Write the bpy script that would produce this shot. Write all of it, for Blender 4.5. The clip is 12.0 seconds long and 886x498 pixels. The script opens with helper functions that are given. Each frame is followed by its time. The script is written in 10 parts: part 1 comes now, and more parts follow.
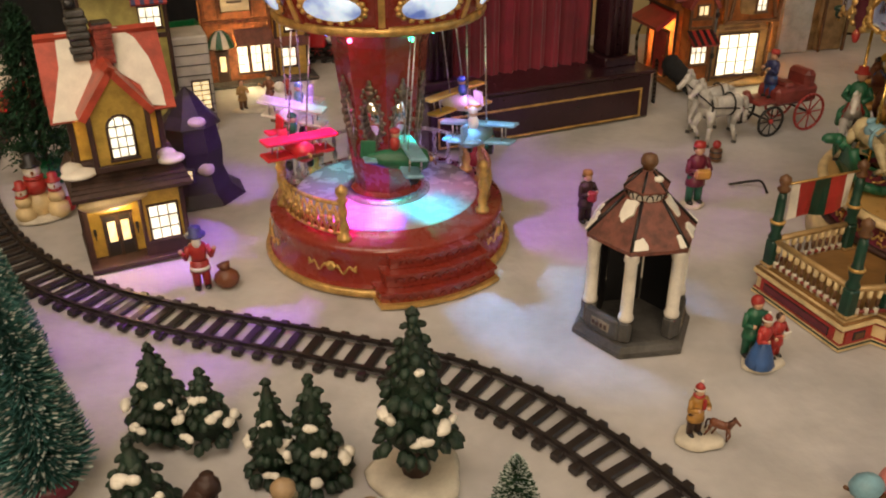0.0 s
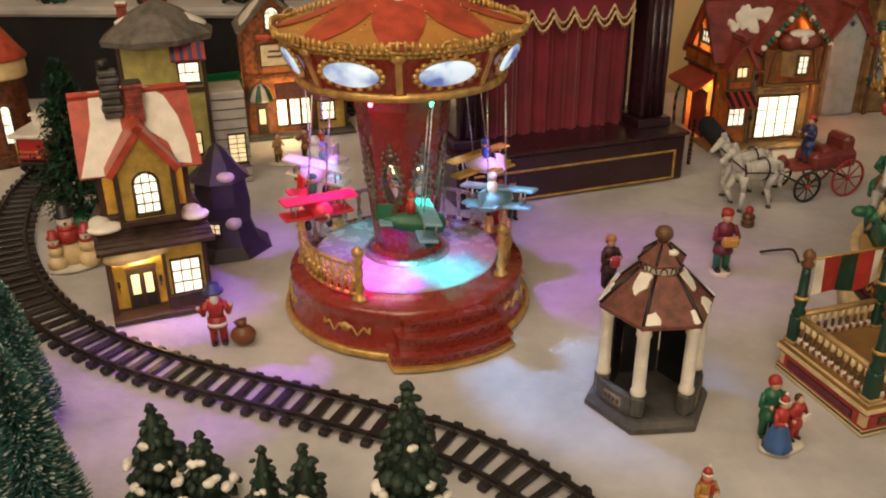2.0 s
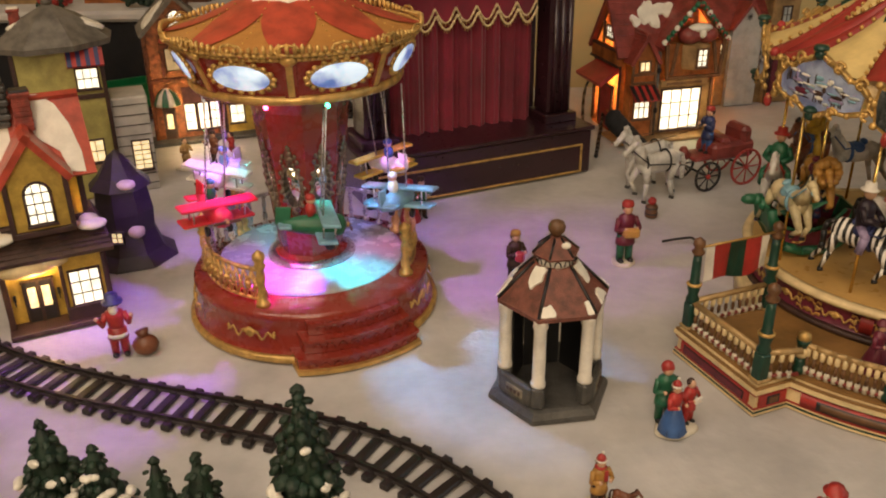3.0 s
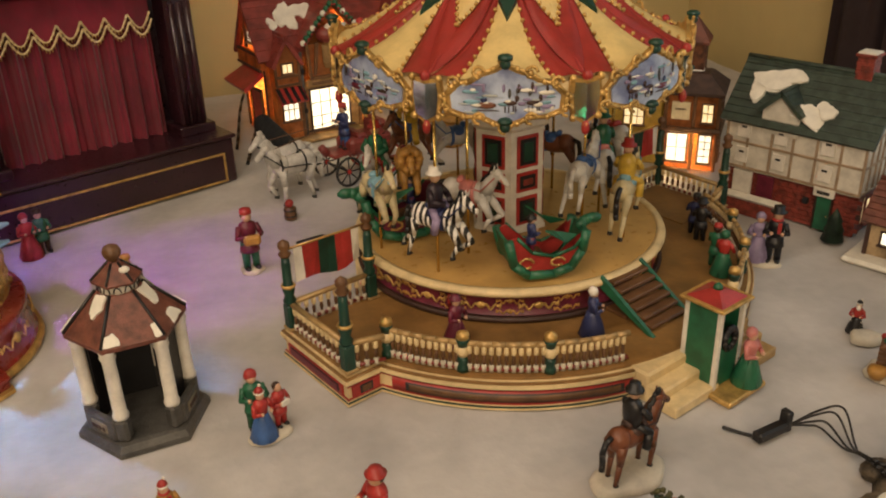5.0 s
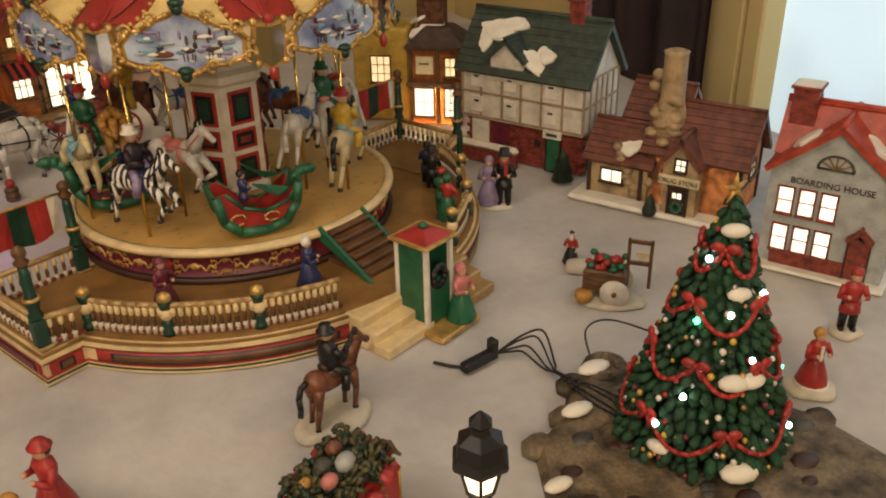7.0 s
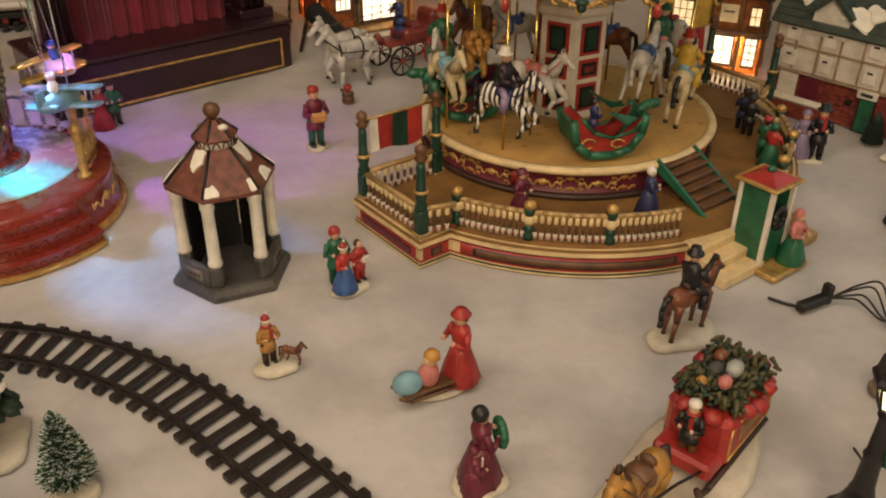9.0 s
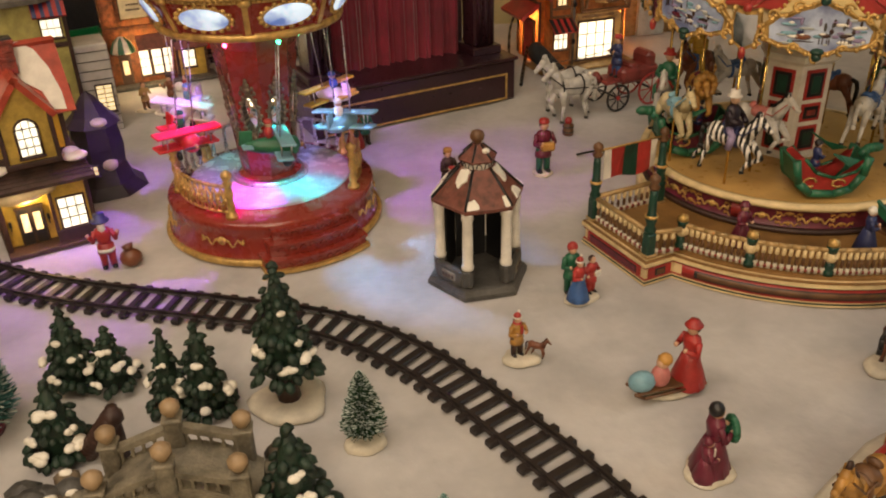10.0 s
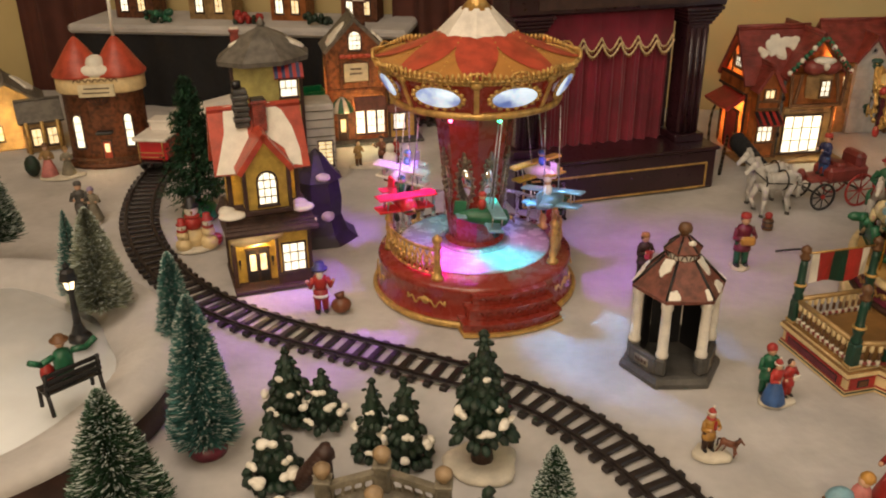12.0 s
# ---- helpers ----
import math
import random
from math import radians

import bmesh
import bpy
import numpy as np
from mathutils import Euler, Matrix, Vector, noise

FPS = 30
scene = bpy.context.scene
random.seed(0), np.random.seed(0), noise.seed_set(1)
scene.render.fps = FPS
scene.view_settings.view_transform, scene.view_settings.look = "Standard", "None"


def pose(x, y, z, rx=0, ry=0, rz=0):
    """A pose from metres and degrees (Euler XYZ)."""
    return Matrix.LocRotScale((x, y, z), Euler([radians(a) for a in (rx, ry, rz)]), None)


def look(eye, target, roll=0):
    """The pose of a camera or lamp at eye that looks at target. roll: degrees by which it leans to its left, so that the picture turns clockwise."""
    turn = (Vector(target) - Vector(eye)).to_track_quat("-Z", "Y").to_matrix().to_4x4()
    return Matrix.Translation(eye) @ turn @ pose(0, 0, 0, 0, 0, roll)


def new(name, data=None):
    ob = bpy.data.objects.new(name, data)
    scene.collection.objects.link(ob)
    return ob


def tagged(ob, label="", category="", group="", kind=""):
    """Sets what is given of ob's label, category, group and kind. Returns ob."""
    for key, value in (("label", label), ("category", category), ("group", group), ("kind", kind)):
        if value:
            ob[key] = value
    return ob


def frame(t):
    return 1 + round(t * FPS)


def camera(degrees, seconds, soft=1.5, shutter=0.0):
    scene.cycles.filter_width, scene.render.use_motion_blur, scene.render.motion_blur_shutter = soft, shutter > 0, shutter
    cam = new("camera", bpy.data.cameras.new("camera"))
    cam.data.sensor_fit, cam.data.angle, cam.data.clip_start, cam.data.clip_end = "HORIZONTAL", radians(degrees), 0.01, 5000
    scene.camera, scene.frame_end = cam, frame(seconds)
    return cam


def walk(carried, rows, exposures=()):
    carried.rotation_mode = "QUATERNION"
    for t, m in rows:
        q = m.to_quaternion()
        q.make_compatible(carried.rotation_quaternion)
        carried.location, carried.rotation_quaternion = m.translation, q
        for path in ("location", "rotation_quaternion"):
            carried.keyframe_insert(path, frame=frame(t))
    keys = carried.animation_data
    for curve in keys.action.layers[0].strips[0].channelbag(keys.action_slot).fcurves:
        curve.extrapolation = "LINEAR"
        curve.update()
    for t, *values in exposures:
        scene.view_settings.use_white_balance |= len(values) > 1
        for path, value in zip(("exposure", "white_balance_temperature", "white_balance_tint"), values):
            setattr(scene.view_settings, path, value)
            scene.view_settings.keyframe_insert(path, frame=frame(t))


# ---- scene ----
cam = camera(54.3, 12.0, soft=2.0)
PATH = [
    (0, (0.056, 0.003, 0.444), (0.029, 1.766, -0.499), -0.5),
    (0.5, (0.038, -0.005, 0.453), (-0.12, 1.758, -0.479), 0.6),
    (1, (0.049, -0.001, 0.456), (-0.151, 1.773, -0.446), 0.5),
    (1.5, (0.071, 0.012, 0.461), (-0.142, 1.796, -0.417), -0.5),
    (2, (0.09, 0.017, 0.46), (-0.056, 1.82, -0.393), -0.5),
    (2.5, (0.107, 0.02, 0.461), (0.032, 1.831, -0.384), -0.0),
    (2.7, (0.112, 0.019, 0.461), (0.07, 1.827, -0.392), -0.1),
    (4.3, (0.231, -0.004, 0.476), (0.505, 1.779, -0.388), -2.0),
    (4.5, (0.255, 0.001, 0.464), (0.606, 1.777, -0.386), -1.6),
    (5, (0.301, -0.003, 0.465), (0.805, 1.727, -0.404), -1.7),
    (5.5, (0.343, -0.009, 0.455), (0.971, 1.673, -0.425), -1.5),
    (6, (0.386, -0.027, 0.441), (1.103, 1.618, -0.441), -1.6),
    (6.5, (0.415, -0.043, 0.429), (1.236, 1.555, -0.451), -1.2),
    (6.7, (0.417, -0.049, 0.43), (1.26, 1.531, -0.461), -1.4),
    (8.3, (0.276, -0.047, 0.429), (0.943, 1.537, -0.594), 0.2),
    (8.5, (0.258, -0.052, 0.43), (0.871, 1.551, -0.598), 0.4),
    (9, (0.223, -0.052, 0.451), (0.689, 1.596, -0.582), 0.4),
    (9.5, (0.194, -0.075, 0.474), (0.411, 1.623, -0.56), -0.5),
    (10, (0.128, -0.139, 0.491), (0.243, 1.607, -0.477), -1.6),
    (10.5, (0.02, -0.181, 0.504), (0.19, 1.573, -0.442), -0.5),
    (11, (-0.021, -0.184, 0.51), (0.071, 1.594, -0.402), -0.3),
    (11.5, (0.036, -0.186, 0.519), (-0.1, 1.608, -0.354), -0.1),
    (12, (0.082, -0.17, 0.524), (-0.165, 1.629, -0.314), -0.4),
]
walk(cam, [(t, look(eye, target, roll)) for t, eye, target, roll in PATH])

# ---------------------------------------------------------------- world and lights
world = bpy.data.worlds.new("world")
scene.world = world
world.use_nodes = True
world.node_tree.nodes["Background"].inputs[0].default_value = (0.9, 0.75, 0.55, 1)
world.node_tree.nodes["Background"].inputs[1].default_value = 0.05
scene.view_settings.exposure = 0.0


def lamp(name, kind, m, energy, colour, **settings):
    data = bpy.data.lights.new(name, kind)
    data.energy, data.color = energy, colour
    if kind == "AREA":
        data.size = settings["size"]
    else:
        data.shadow_soft_size = settings["size"]
    if kind == "SPOT":
        data.spot_size, data.spot_blend = radians(settings["cone"]), 0.6
    ob = new(name, data)
    ob.matrix_world = m
    return ob


# Unseen overhead panel, assumed, placed to light the whole table.
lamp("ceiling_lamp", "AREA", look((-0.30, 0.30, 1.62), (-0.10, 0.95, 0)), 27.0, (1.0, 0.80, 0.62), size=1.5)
# Fill added behind the viewpoint to brighten upright faces; no lamp stands there.
lamp("standing_lamp", "AREA", look((0.05, -1.25, 0.96), (0.50, 1.60, 0.74)), 18.5, (1.0, 0.76, 0.50), size=0.7)
lamp("window_daylight", "AREA", look((1.42, 0.45, 0.75), (0.6, 0.6, 0.0)), 0.7, (0.66, 0.82, 1.0), size=0.7)

# Entries ahead of the house fronts are added for window glow on the snow.
for name, p, e in (("timbered_shop", (0.535, 1.515, 0.11), 6.0), ("timbered_wing", (0.462, 1.485, 0.10), 3.5), ("sign_shop", (-0.31, 1.485, 0.09), 2.0), ("brick_hall", (-0.745, 1.30, 0.08), 1.7), ("corner_shop", (1.012, 1.088, 0.055), 1.4), ("snowy_house", (-0.985, 1.355, 0.05), 1.2), ("shop_front", (0.55, 1.395, 0.05), 0.10), ("sign_front", (-0.285, 1.39, 0.035), 0.16), ("corner_front", (0.955, 1.035, 0.03), 0.05), ("hall_front", (-0.725, 1.205, 0.04), 0.05), ("store", (1.12, 0.655, 0.05), 0.5)):
    lamp(name + "_bulb", "POINT", pose(*p), e, (1.0, 0.68, 0.32), size=0.006)

# ---------------------------------------------------------------- materials
MATS = {}


def mat(name, colour, rough=0.5, metal=0.0, vary=0.18, grain=60.0, bump=0.15, glow=0.0, glow_colour=None, coat=0.0, second=None, rand=0.0, sheen=0.0, trans=0.0):
    """A painted or natural surface: two scales of noise in colour, fine relief, roughness that wanders."""
    if name in MATS:
        return MATS[name]
    m = bpy.data.materials.new(name)
    m.use_nodes = True
    nt = m.node_tree
    b = nt.nodes["Principled BSDF"]
    tex = nt.nodes.new("ShaderNodeTexCoord")
    n1, n2 = nt.nodes.new("ShaderNodeTexNoise"), nt.nodes.new("ShaderNodeTexNoise")
    n1.inputs["Scale"].default_value, n2.inputs["Scale"].default_value = grain, grain * 7
    n1.inputs["Detail"].default_value = n2.inputs["Detail"].default_value = 4
    for n in (n1, n2):
        nt.links.new(tex.outputs["Object"], n.inputs["Vector"])
    ramp = nt.nodes.new("ShaderNodeValToRGB")
    lo = second if second else tuple(c * (1 - vary * 1.6) for c in colour)
    hi = tuple(min(1.0, c * (1 + vary * 0.5)) for c in colour)
    ramp.color_ramp.elements[0].position, ramp.color_ramp.elements[1].position = 0.32, 0.62
    ramp.color_ramp.elements[0].color, ramp.color_ramp.elements[1].color = (*lo, 1), (*hi, 1)
    nt.links.new(n1.outputs["Fac"], ramp.inputs["Fac"])
    mix = nt.nodes.new("ShaderNodeMixRGB")
    mix.blend_type = "MULTIPLY"
    mix.inputs["Fac"].default_value = min(1.0, vary * 1.5)
    nt.links.new(ramp.outputs["Color"], mix.inputs["Color1"])
    nt.links.new(n2.outputs["Fac"], mix.inputs["Color2"])
    out = mix.outputs["Color"]
    if rand:
        info, hsv = nt.nodes.new("ShaderNodeObjectInfo"), nt.nodes.new("ShaderNodeHueSaturation")
        rng = nt.nodes.new("ShaderNodeMapRange")
        rng.inputs["To Min"].default_value, rng.inputs["To Max"].default_value = 1 - rand, 1 + rand
        nt.links.new(info.outputs["Random"], rng.inputs["Value"])
        nt.links.new(rng.outputs["Result"], hsv.inputs["Value"])
        nt.links.new(out, hsv.inputs["Color"])
        out = hsv.outputs["Color"]
    nt.links.new(out, b.inputs["Base Color"])
    rr = nt.nodes.new("ShaderNodeMapRange")
    rr.inputs["To Min"].default_value, rr.inputs["To Max"].default_value = max(0.03, rough - 0.12), min(1, rough + 0.15)
    nt.links.new(n2.outputs["Fac"], rr.inputs["Value"])
    nt.links.new(rr.outputs["Result"], b.inputs["Roughness"])
    b.inputs["Metallic"].default_value = metal
    b.inputs["Coat Weight"].default_value = coat
    b.inputs["Sheen Weight"].default_value = sheen
    if bump:
        bn = nt.nodes.new("ShaderNodeBump")
        bn.inputs["Strength"].default_value, bn.inputs["Distance"].default_value = bump, 0.002
        nt.links.new(n2.outputs["Fac"], bn.inputs["Height"])
        nt.links.new(bn.outputs["Normal"], b.inputs["Normal"])
    if glow:
        b.inputs["Emission Strength"].default_value = glow
        r2 = nt.nodes.new("ShaderNodeValToRGB")
        g = glow_colour or colour
        r2.color_ramp.elements[0].position, r2.color_ramp.elements[1].position = 0.3, 0.6
        r2.color_ramp.elements[0].color, r2.color_ramp.elements[1].color = (*(c * 0.45 for c in g), 1), (*g, 1)
        nt.links.new(n1.outputs["Fac"], r2.inputs["Fac"])
        nt.links.new(r2.outputs["Color"], b.inputs["Emission Color"])
    if trans:
        tr, ms = nt.nodes.new("ShaderNodeBsdfTranslucent"), nt.nodes.new("ShaderNodeMixShader")
        ms.inputs[0].default_value = trans
        nt.links.new(out, tr.inputs["Color"])
        nt.links.new(b.outputs[0], ms.inputs[1])
        nt.links.new(tr.outputs[0], ms.inputs[2])
        nt.links.new(ms.outputs[0], nt.nodes["Material Output"].inputs["Surface"])
    MATS[name] = m
    return m


SNOW = mat("snow_felt", (0.515, 0.498, 0.485), 0.9, vary=0.13, grain=11, bump=0.6, sheen=0.2)
SNOWP = mat("snow_paint", (0.80, 0.77, 0.68), 0.55, vary=0.08, grain=60)
WALLP = mat("wall_paint", (0.58, 0.47, 0.23), 0.85, vary=0.06, grain=4, bump=0.1)
CEILP = mat("ceiling_paint", (0.75, 0.70, 0.60), 0.9, vary=0.05, grain=3)
CARPET = mat("carpet", (0.22, 0.17, 0.12), 0.95, vary=0.2, grain=30)
DRAPE = mat("dark_drape", (0.030, 0.016, 0.018), 0.9, vary=0.2, grain=12)
DRAPER = mat("brown_drape", (0.10, 0.03, 0.02), 0.9, vary=0.2, grain=12)
BLACKCLOTH = mat("black_cloth", (0.010, 0.010, 0.012), 0.9, vary=0.2, grain=14)
ANTIQUE = mat("antique_pewter", (0.26, 0.22, 0.17), 0.38, 0.7, vary=0.2, grain=80)
GOLD = mat("gold_paint", (0.74, 0.47, 0.15), 0.34, 0.5, vary=0.25, grain=90)
BRASS = mat("brass", (0.80, 0.58, 0.20), 0.18, 1.0, vary=0.1, grain=50)
SILVER = mat("silver_paint", (0.62, 0.60, 0.60), 0.28, 0.8, vary=0.2, grain=80)
MIRROR = mat("mirror_glass", (0.85, 0.87, 0.9), 0.04, 1.0, vary=0.02, bump=0)
RED = mat("red_paint", (0.42, 0.035, 0.03), 0.4, vary=0.2, grain=50)
REDGLOSS = mat("red_gloss", (0.235, 0.030, 0.019), 0.26, vary=0.03, grain=12, bump=0.02, coat=0.4)
REDPLASTIC = mat("red_plastic", (0.60, 0.025, 0.035), 0.32, vary=0.1, grain=30, coat=0.2)
GREENPLASTIC = mat("green_plastic", (0.008, 0.17, 0.055), 0.32, vary=0.12, grain=30, coat=0.2)
WHITEPLASTIC = mat("white_plastic", (0.80, 0.76, 0.70), 0.4, vary=0.08, grain=35)
BLACKPLASTIC = mat("black_plastic", (0.014, 0.013, 0.014), 0.4, vary=0.2, grain=40)
TRACKM = mat("track_plastic", (0.022, 0.016, 0.016), 0.42, vary=0.25, grain=60, rand=0.15)
GREEN = mat("green_paint", (0.02, 0.14, 0.07), 0.4, vary=0.2, grain=60)
DKGREEN = mat("dark_green_paint", (0.010, 0.052, 0.034), 0.38, vary=0.2, grain=60)
TIMBERP = mat("faded_timber_paint", (0.40, 0.29, 0.19), 0.5, vary=0.2, grain=60)
PALEGREY = mat("pale_grey_plaster", (0.52, 0.49, 0.44), 0.5, vary=0.12, grain=50)
TAWNYROOF = mat("tawny_roof_paint", (0.48, 0.22, 0.055), 0.36, vary=0.12, grain=40)
SWAGRED = mat("swag_red_paint", (0.34, 0.030, 0.024), 0.45, vary=0.15, grain=40)
SWAGCREAM = mat("swag_cream_paint", (0.74, 0.56, 0.23), 0.45, vary=0.12, grain=40)
BASESNOW = mat("snowy_base_paint", (0.62, 0.57, 0.46), 0.6, vary=0.12, grain=60)
RAILGOLD = mat("antique_gold_rail", (0.50, 0.33, 0.14), 0.4, 0.25, vary=0.2, grain=80)
CREAM = mat("cream_paint", (0.78, 0.61, 0.33), 0.42, vary=0.14, grain=55)
WHITE = mat("white_paint", (0.78, 0.74, 0.66), 0.4, vary=0.12, grain=60)
BROWN = mat("brown_paint", (0.16, 0.075, 0.03), 0.45, vary=0.25, grain=60)
DECKW = mat("deck_wood", (0.29, 0.155, 0.05), 0.34, vary=0.25, grain=26, coat=0.15)
PLATW = mat("platform_gold_brown", (0.56, 0.34, 0.11), 0.30, vary=0.18, grain=14, coat=0.25)
DKBROWN = mat("dark_brown", (0.055, 0.025, 0.018), 0.5, vary=0.25, grain=70)
SHINGLE = mat("brown_shingle", (0.075, 0.04, 0.03), 0.55, vary=0.3, grain=90, bump=0.5)
BLACK = mat("black_paint", (0.012, 0.012, 0.014), 0.4, vary=0.2, grain=60)
GREY = mat("grey_stone_paint", (0.095, 0.092, 0.086), 0.5, vary=0.35, grain=55, bump=0.4)
STONE = mat("bridge_stone", (0.27, 0.24, 0.175), 0.7, vary=0.35, grain=60, bump=0.6)
ZEBRA = mat("zebra_paint", (0.75, 0.72, 0.66), 0.4, vary=0.1)
zt = ZEBRA.node_tree
zc, zw, zr = zt.nodes.new("ShaderNodeTexCoord"), zt.nodes.new("ShaderNodeTexWave"), zt.nodes.new("ShaderNodeValToRGB")
zw.bands_direction = "Y"
zw.inputs["Scale"].default_value, zw.inputs["Distortion"].default_value, zw.inputs["Detail Scale"].default_value = 52.0, 3.0, 0.6
zr.color_ramp.interpolation = "CONSTANT"
zr.color_ramp.elements[0].color, zr.color_ramp.elements[1].color = (0.012, 0.011, 0.010, 1), (0.75, 0.72, 0.66, 1)
zr.color_ramp.elements[1].position = 0.5
zt.links.new(zc.outputs["Object"], zw.inputs["Vector"])
zt.links.new(zw.outputs["Fac"], zr.inputs["Fac"])
zt.links.new(zr.outputs["Color"], zt.nodes["Principled BSDF"].inputs["Base Color"])
ROCK = mat("path_rock", (0.25, 0.19, 0.12), 0.7, vary=0.55, grain=45, bump=0.7)
BRICK = mat("brick_paint", (0.24, 0.085, 0.035), 0.5, vary=0.4, grain=120, bump=0.5, trans=0.3)
BRICKRED = mat("red_brick_paint", (0.33, 0.06, 0.04), 0.5, vary=0.35, grain=120, bump=0.5)
RUSTWALL = mat("rust_timber_wall", (0.36, 0.17, 0.075), 0.5, vary=0.35, grain=90, bump=0.4, trans=0.3)
ORANGE = mat("orange_timber_wall", (0.52, 0.18, 0.05), 0.42, vary=0.3, grain=70, trans=0.35)
TANWALL = mat("tan_wall", (0.50, 0.32, 0.14), 0.5, vary=0.28, grain=60, bump=0.3, trans=0.3)
FIELDSTONE = mat("field_stone", (0.50, 0.36, 0.20), 0.6, vary=0.3, grain=50, bump=0.4)
YELLOWWALL = mat("yellow_wall", (0.70, 0.48, 0.10), 0.42, vary=0.2, grain=60, trans=0.3)
OLIVEWALL = mat("olive_yellow_wall", (0.48, 0.42, 0.13), 0.5, vary=0.2, grain=50)
WHITEWALL = mat("white_timber_wall", (0.70, 0.66, 0.57), 0.5, vary=0.15, grain=60)
BLUEGREY = mat("blue_grey_wall", (0.44, 0.47, 0.46), 0.5, vary=0.15, grain=60)
REDROOF = mat("red_roof", (0.50, 0.075, 0.04), 0.38, vary=0.22, grain=55)
MAROON = mat("maroon_roof", (0.27, 0.05, 0.04), 0.4, vary=0.25, grain=60)
BROWNROOF = mat("rust_roof", (0.20, 0.065, 0.042), 0.5, vary=0.3, grain=80, bump=0.5)
GREENROOF = mat("green_roof", (0.045, 0.072, 0.055), 0.5, vary=0.3, grain=90, bump=0.5)
GREYROOF = mat("grey_roof", (0.17, 0.155, 0.13), 0.5, vary=0.25, grain=70)
PURPLE = mat("purple_paint", (0.024, 0.014, 0.024), 0.45, vary=0.25, grain=60)
LIT = mat("lit_window", (0.9, 0.8, 0.6), 0.4, vary=0.1, grain=110, glow=1.1, glow_colour=(1.0, 0.74, 0.36), bump=0)
LITW = mat("lit_white_window", (0.9, 0.88, 0.8), 0.4, vary=0.1, grain=110, glow=1.6, glow_colour=(1.0, 0.90, 0.66), bump=0)
GLOWWALL = mat("lamp_lit_ceramic", (0.75, 0.52, 0.14), 0.45, vary=0.2, grain=40, glow=0.28, glow_colour=(1.0, 0.62, 0.14))
PINE = mat("resin_pine", (0.015, 0.042, 0.024), 0.5, vary=0.4, grain=90, bump=0.5)
MOSS = mat("olive_boughs", (0.085, 0.082, 0.030), 0.6, vary=0.3, grain=80)
FIR = mat("fir_needles", (0.018, 0.085, 0.038), 0.75, vary=0.35, grain=60, bump=0.4)
TEAL = mat("teal_bristle", (0.085, 0.27, 0.25), 0.7, vary=0.3, grain=60, rand=0.1)
GREENB = mat("green_bristle", (0.035, 0.10, 0.05), 0.7, vary=0.3, grain=60)
PALEB = mat("pale_bristle", (0.42, 0.46, 0.34), 0.75, vary=0.3, grain=60)
FROST = mat("frosted_tip", (0.54, 0.62, 0.58), 0.7, vary=0.12, grain=60)
ICE = mat("pond_ice", (0.78, 0.82, 0.84), 0.16, vary=0.08, grain=7, bump=0.03, coat=0.5)
WATER = mat("green_pond", (0.015, 0.045, 0.03), 0.1, vary=0.2, grain=12, bump=0.05, coat=0.5)
CURTAIN = mat("red_velvet", (0.22, 0.007, 0.028), 0.8, vary=0.25, grain=18, sheen=0.4)
STAGEW = mat("plum_lacquer", (0.035, 0.011, 0.016), 0.3, vary=0.2, grain=20, coat=0.25)
SKIN = mat("painted_skin", (0.62, 0.38, 0.25), 0.5, vary=0.12, grain=80)
BLUE = mat("blue_paint", (0.05, 0.13, 0.36), 0.42, vary=0.2, grain=60)
NAVY = mat("navy_paint", (0.03, 0.04, 0.13), 0.42, vary=0.2, grain=60)
PINK = mat("pink_paint", (0.62, 0.22, 0.20), 0.42, vary=0.2, grain=60)
YELLOW = mat("yellow_paint", (0.70, 0.46, 0.06), 0.42, vary=0.2, grain=60)
ORANGEP = mat("tawny_paint", (0.52, 0.27, 0.06), 0.45, vary=0.25, grain=70)
LILAC = mat("lilac_paint", (0.30, 0.24, 0.40), 0.45, vary=0.2, grain=60)
SKYBLUE = mat("sky_blue_paint", (0.22, 0.42, 0.52), 0.45, vary=0.2, grain=60)
BURG = mat("burgundy_paint", (0.17, 0.02, 0.045), 0.42, vary=0.25, grain=60)
HORSEW = mat("white_horse_paint", (0.66, 0.64, 0.60), 0.4, vary=0.2, grain=60)
HORSEB = mat("bay_horse_paint", (0.19, 0.065, 0.03), 0.4, vary=0.25, grain=60)
PALOM = mat("cream_horse_paint", (0.62, 0.52, 0.30), 0.4, vary=0.2, grain=60)
DECKDISC = mat("pearl_deck", (0.42, 0.41, 0.43), 0.25, vary=0.06, grain=10, bump=0.03)
OVALGLOW = mat("patchy_oval_glow", (0.35, 0.48, 0.72), 0.2, vary=0.15, grain=28, glow=0.8, glow_colour=(0.45, 0.66, 1.0), bump=0)
SCENEPIC = mat("winter_picture", (0.50, 0.58, 0.74), 0.35, vary=0.2, grain=38, second=(0.17, 0.21, 0.40))
SIGN = mat("sign_board", (0.72, 0.63, 0.42), 0.5, vary=0.15, grain=50)
GLASSGLOW = mat("lamp_glass_glow", (0.9, 0.8, 0.6), 0.3, glow=4.0, glow_colour=(1.0, 0.75, 0.42), vary=0.1, grain=40, bump=0)
BULBW = mat("white_bulb", (0.9, 0.9, 0.9), 0.3, glow=14, glow_colour=(0.9, 1.0, 0.95), vary=0.05, bump=0)
BULBR = mat("red_bulb", (0.9, 0.1, 0.2), 0.3, glow=14, glow_colour=(1.0, 0.10, 0.28), vary=0.05, bump=0)
BULBG = mat("green_bulb", (0.1, 0.9, 0.4), 0.3, glow=12, glow_colour=(0.06, 1.0, 0.40), vary=0.05, bump=0)
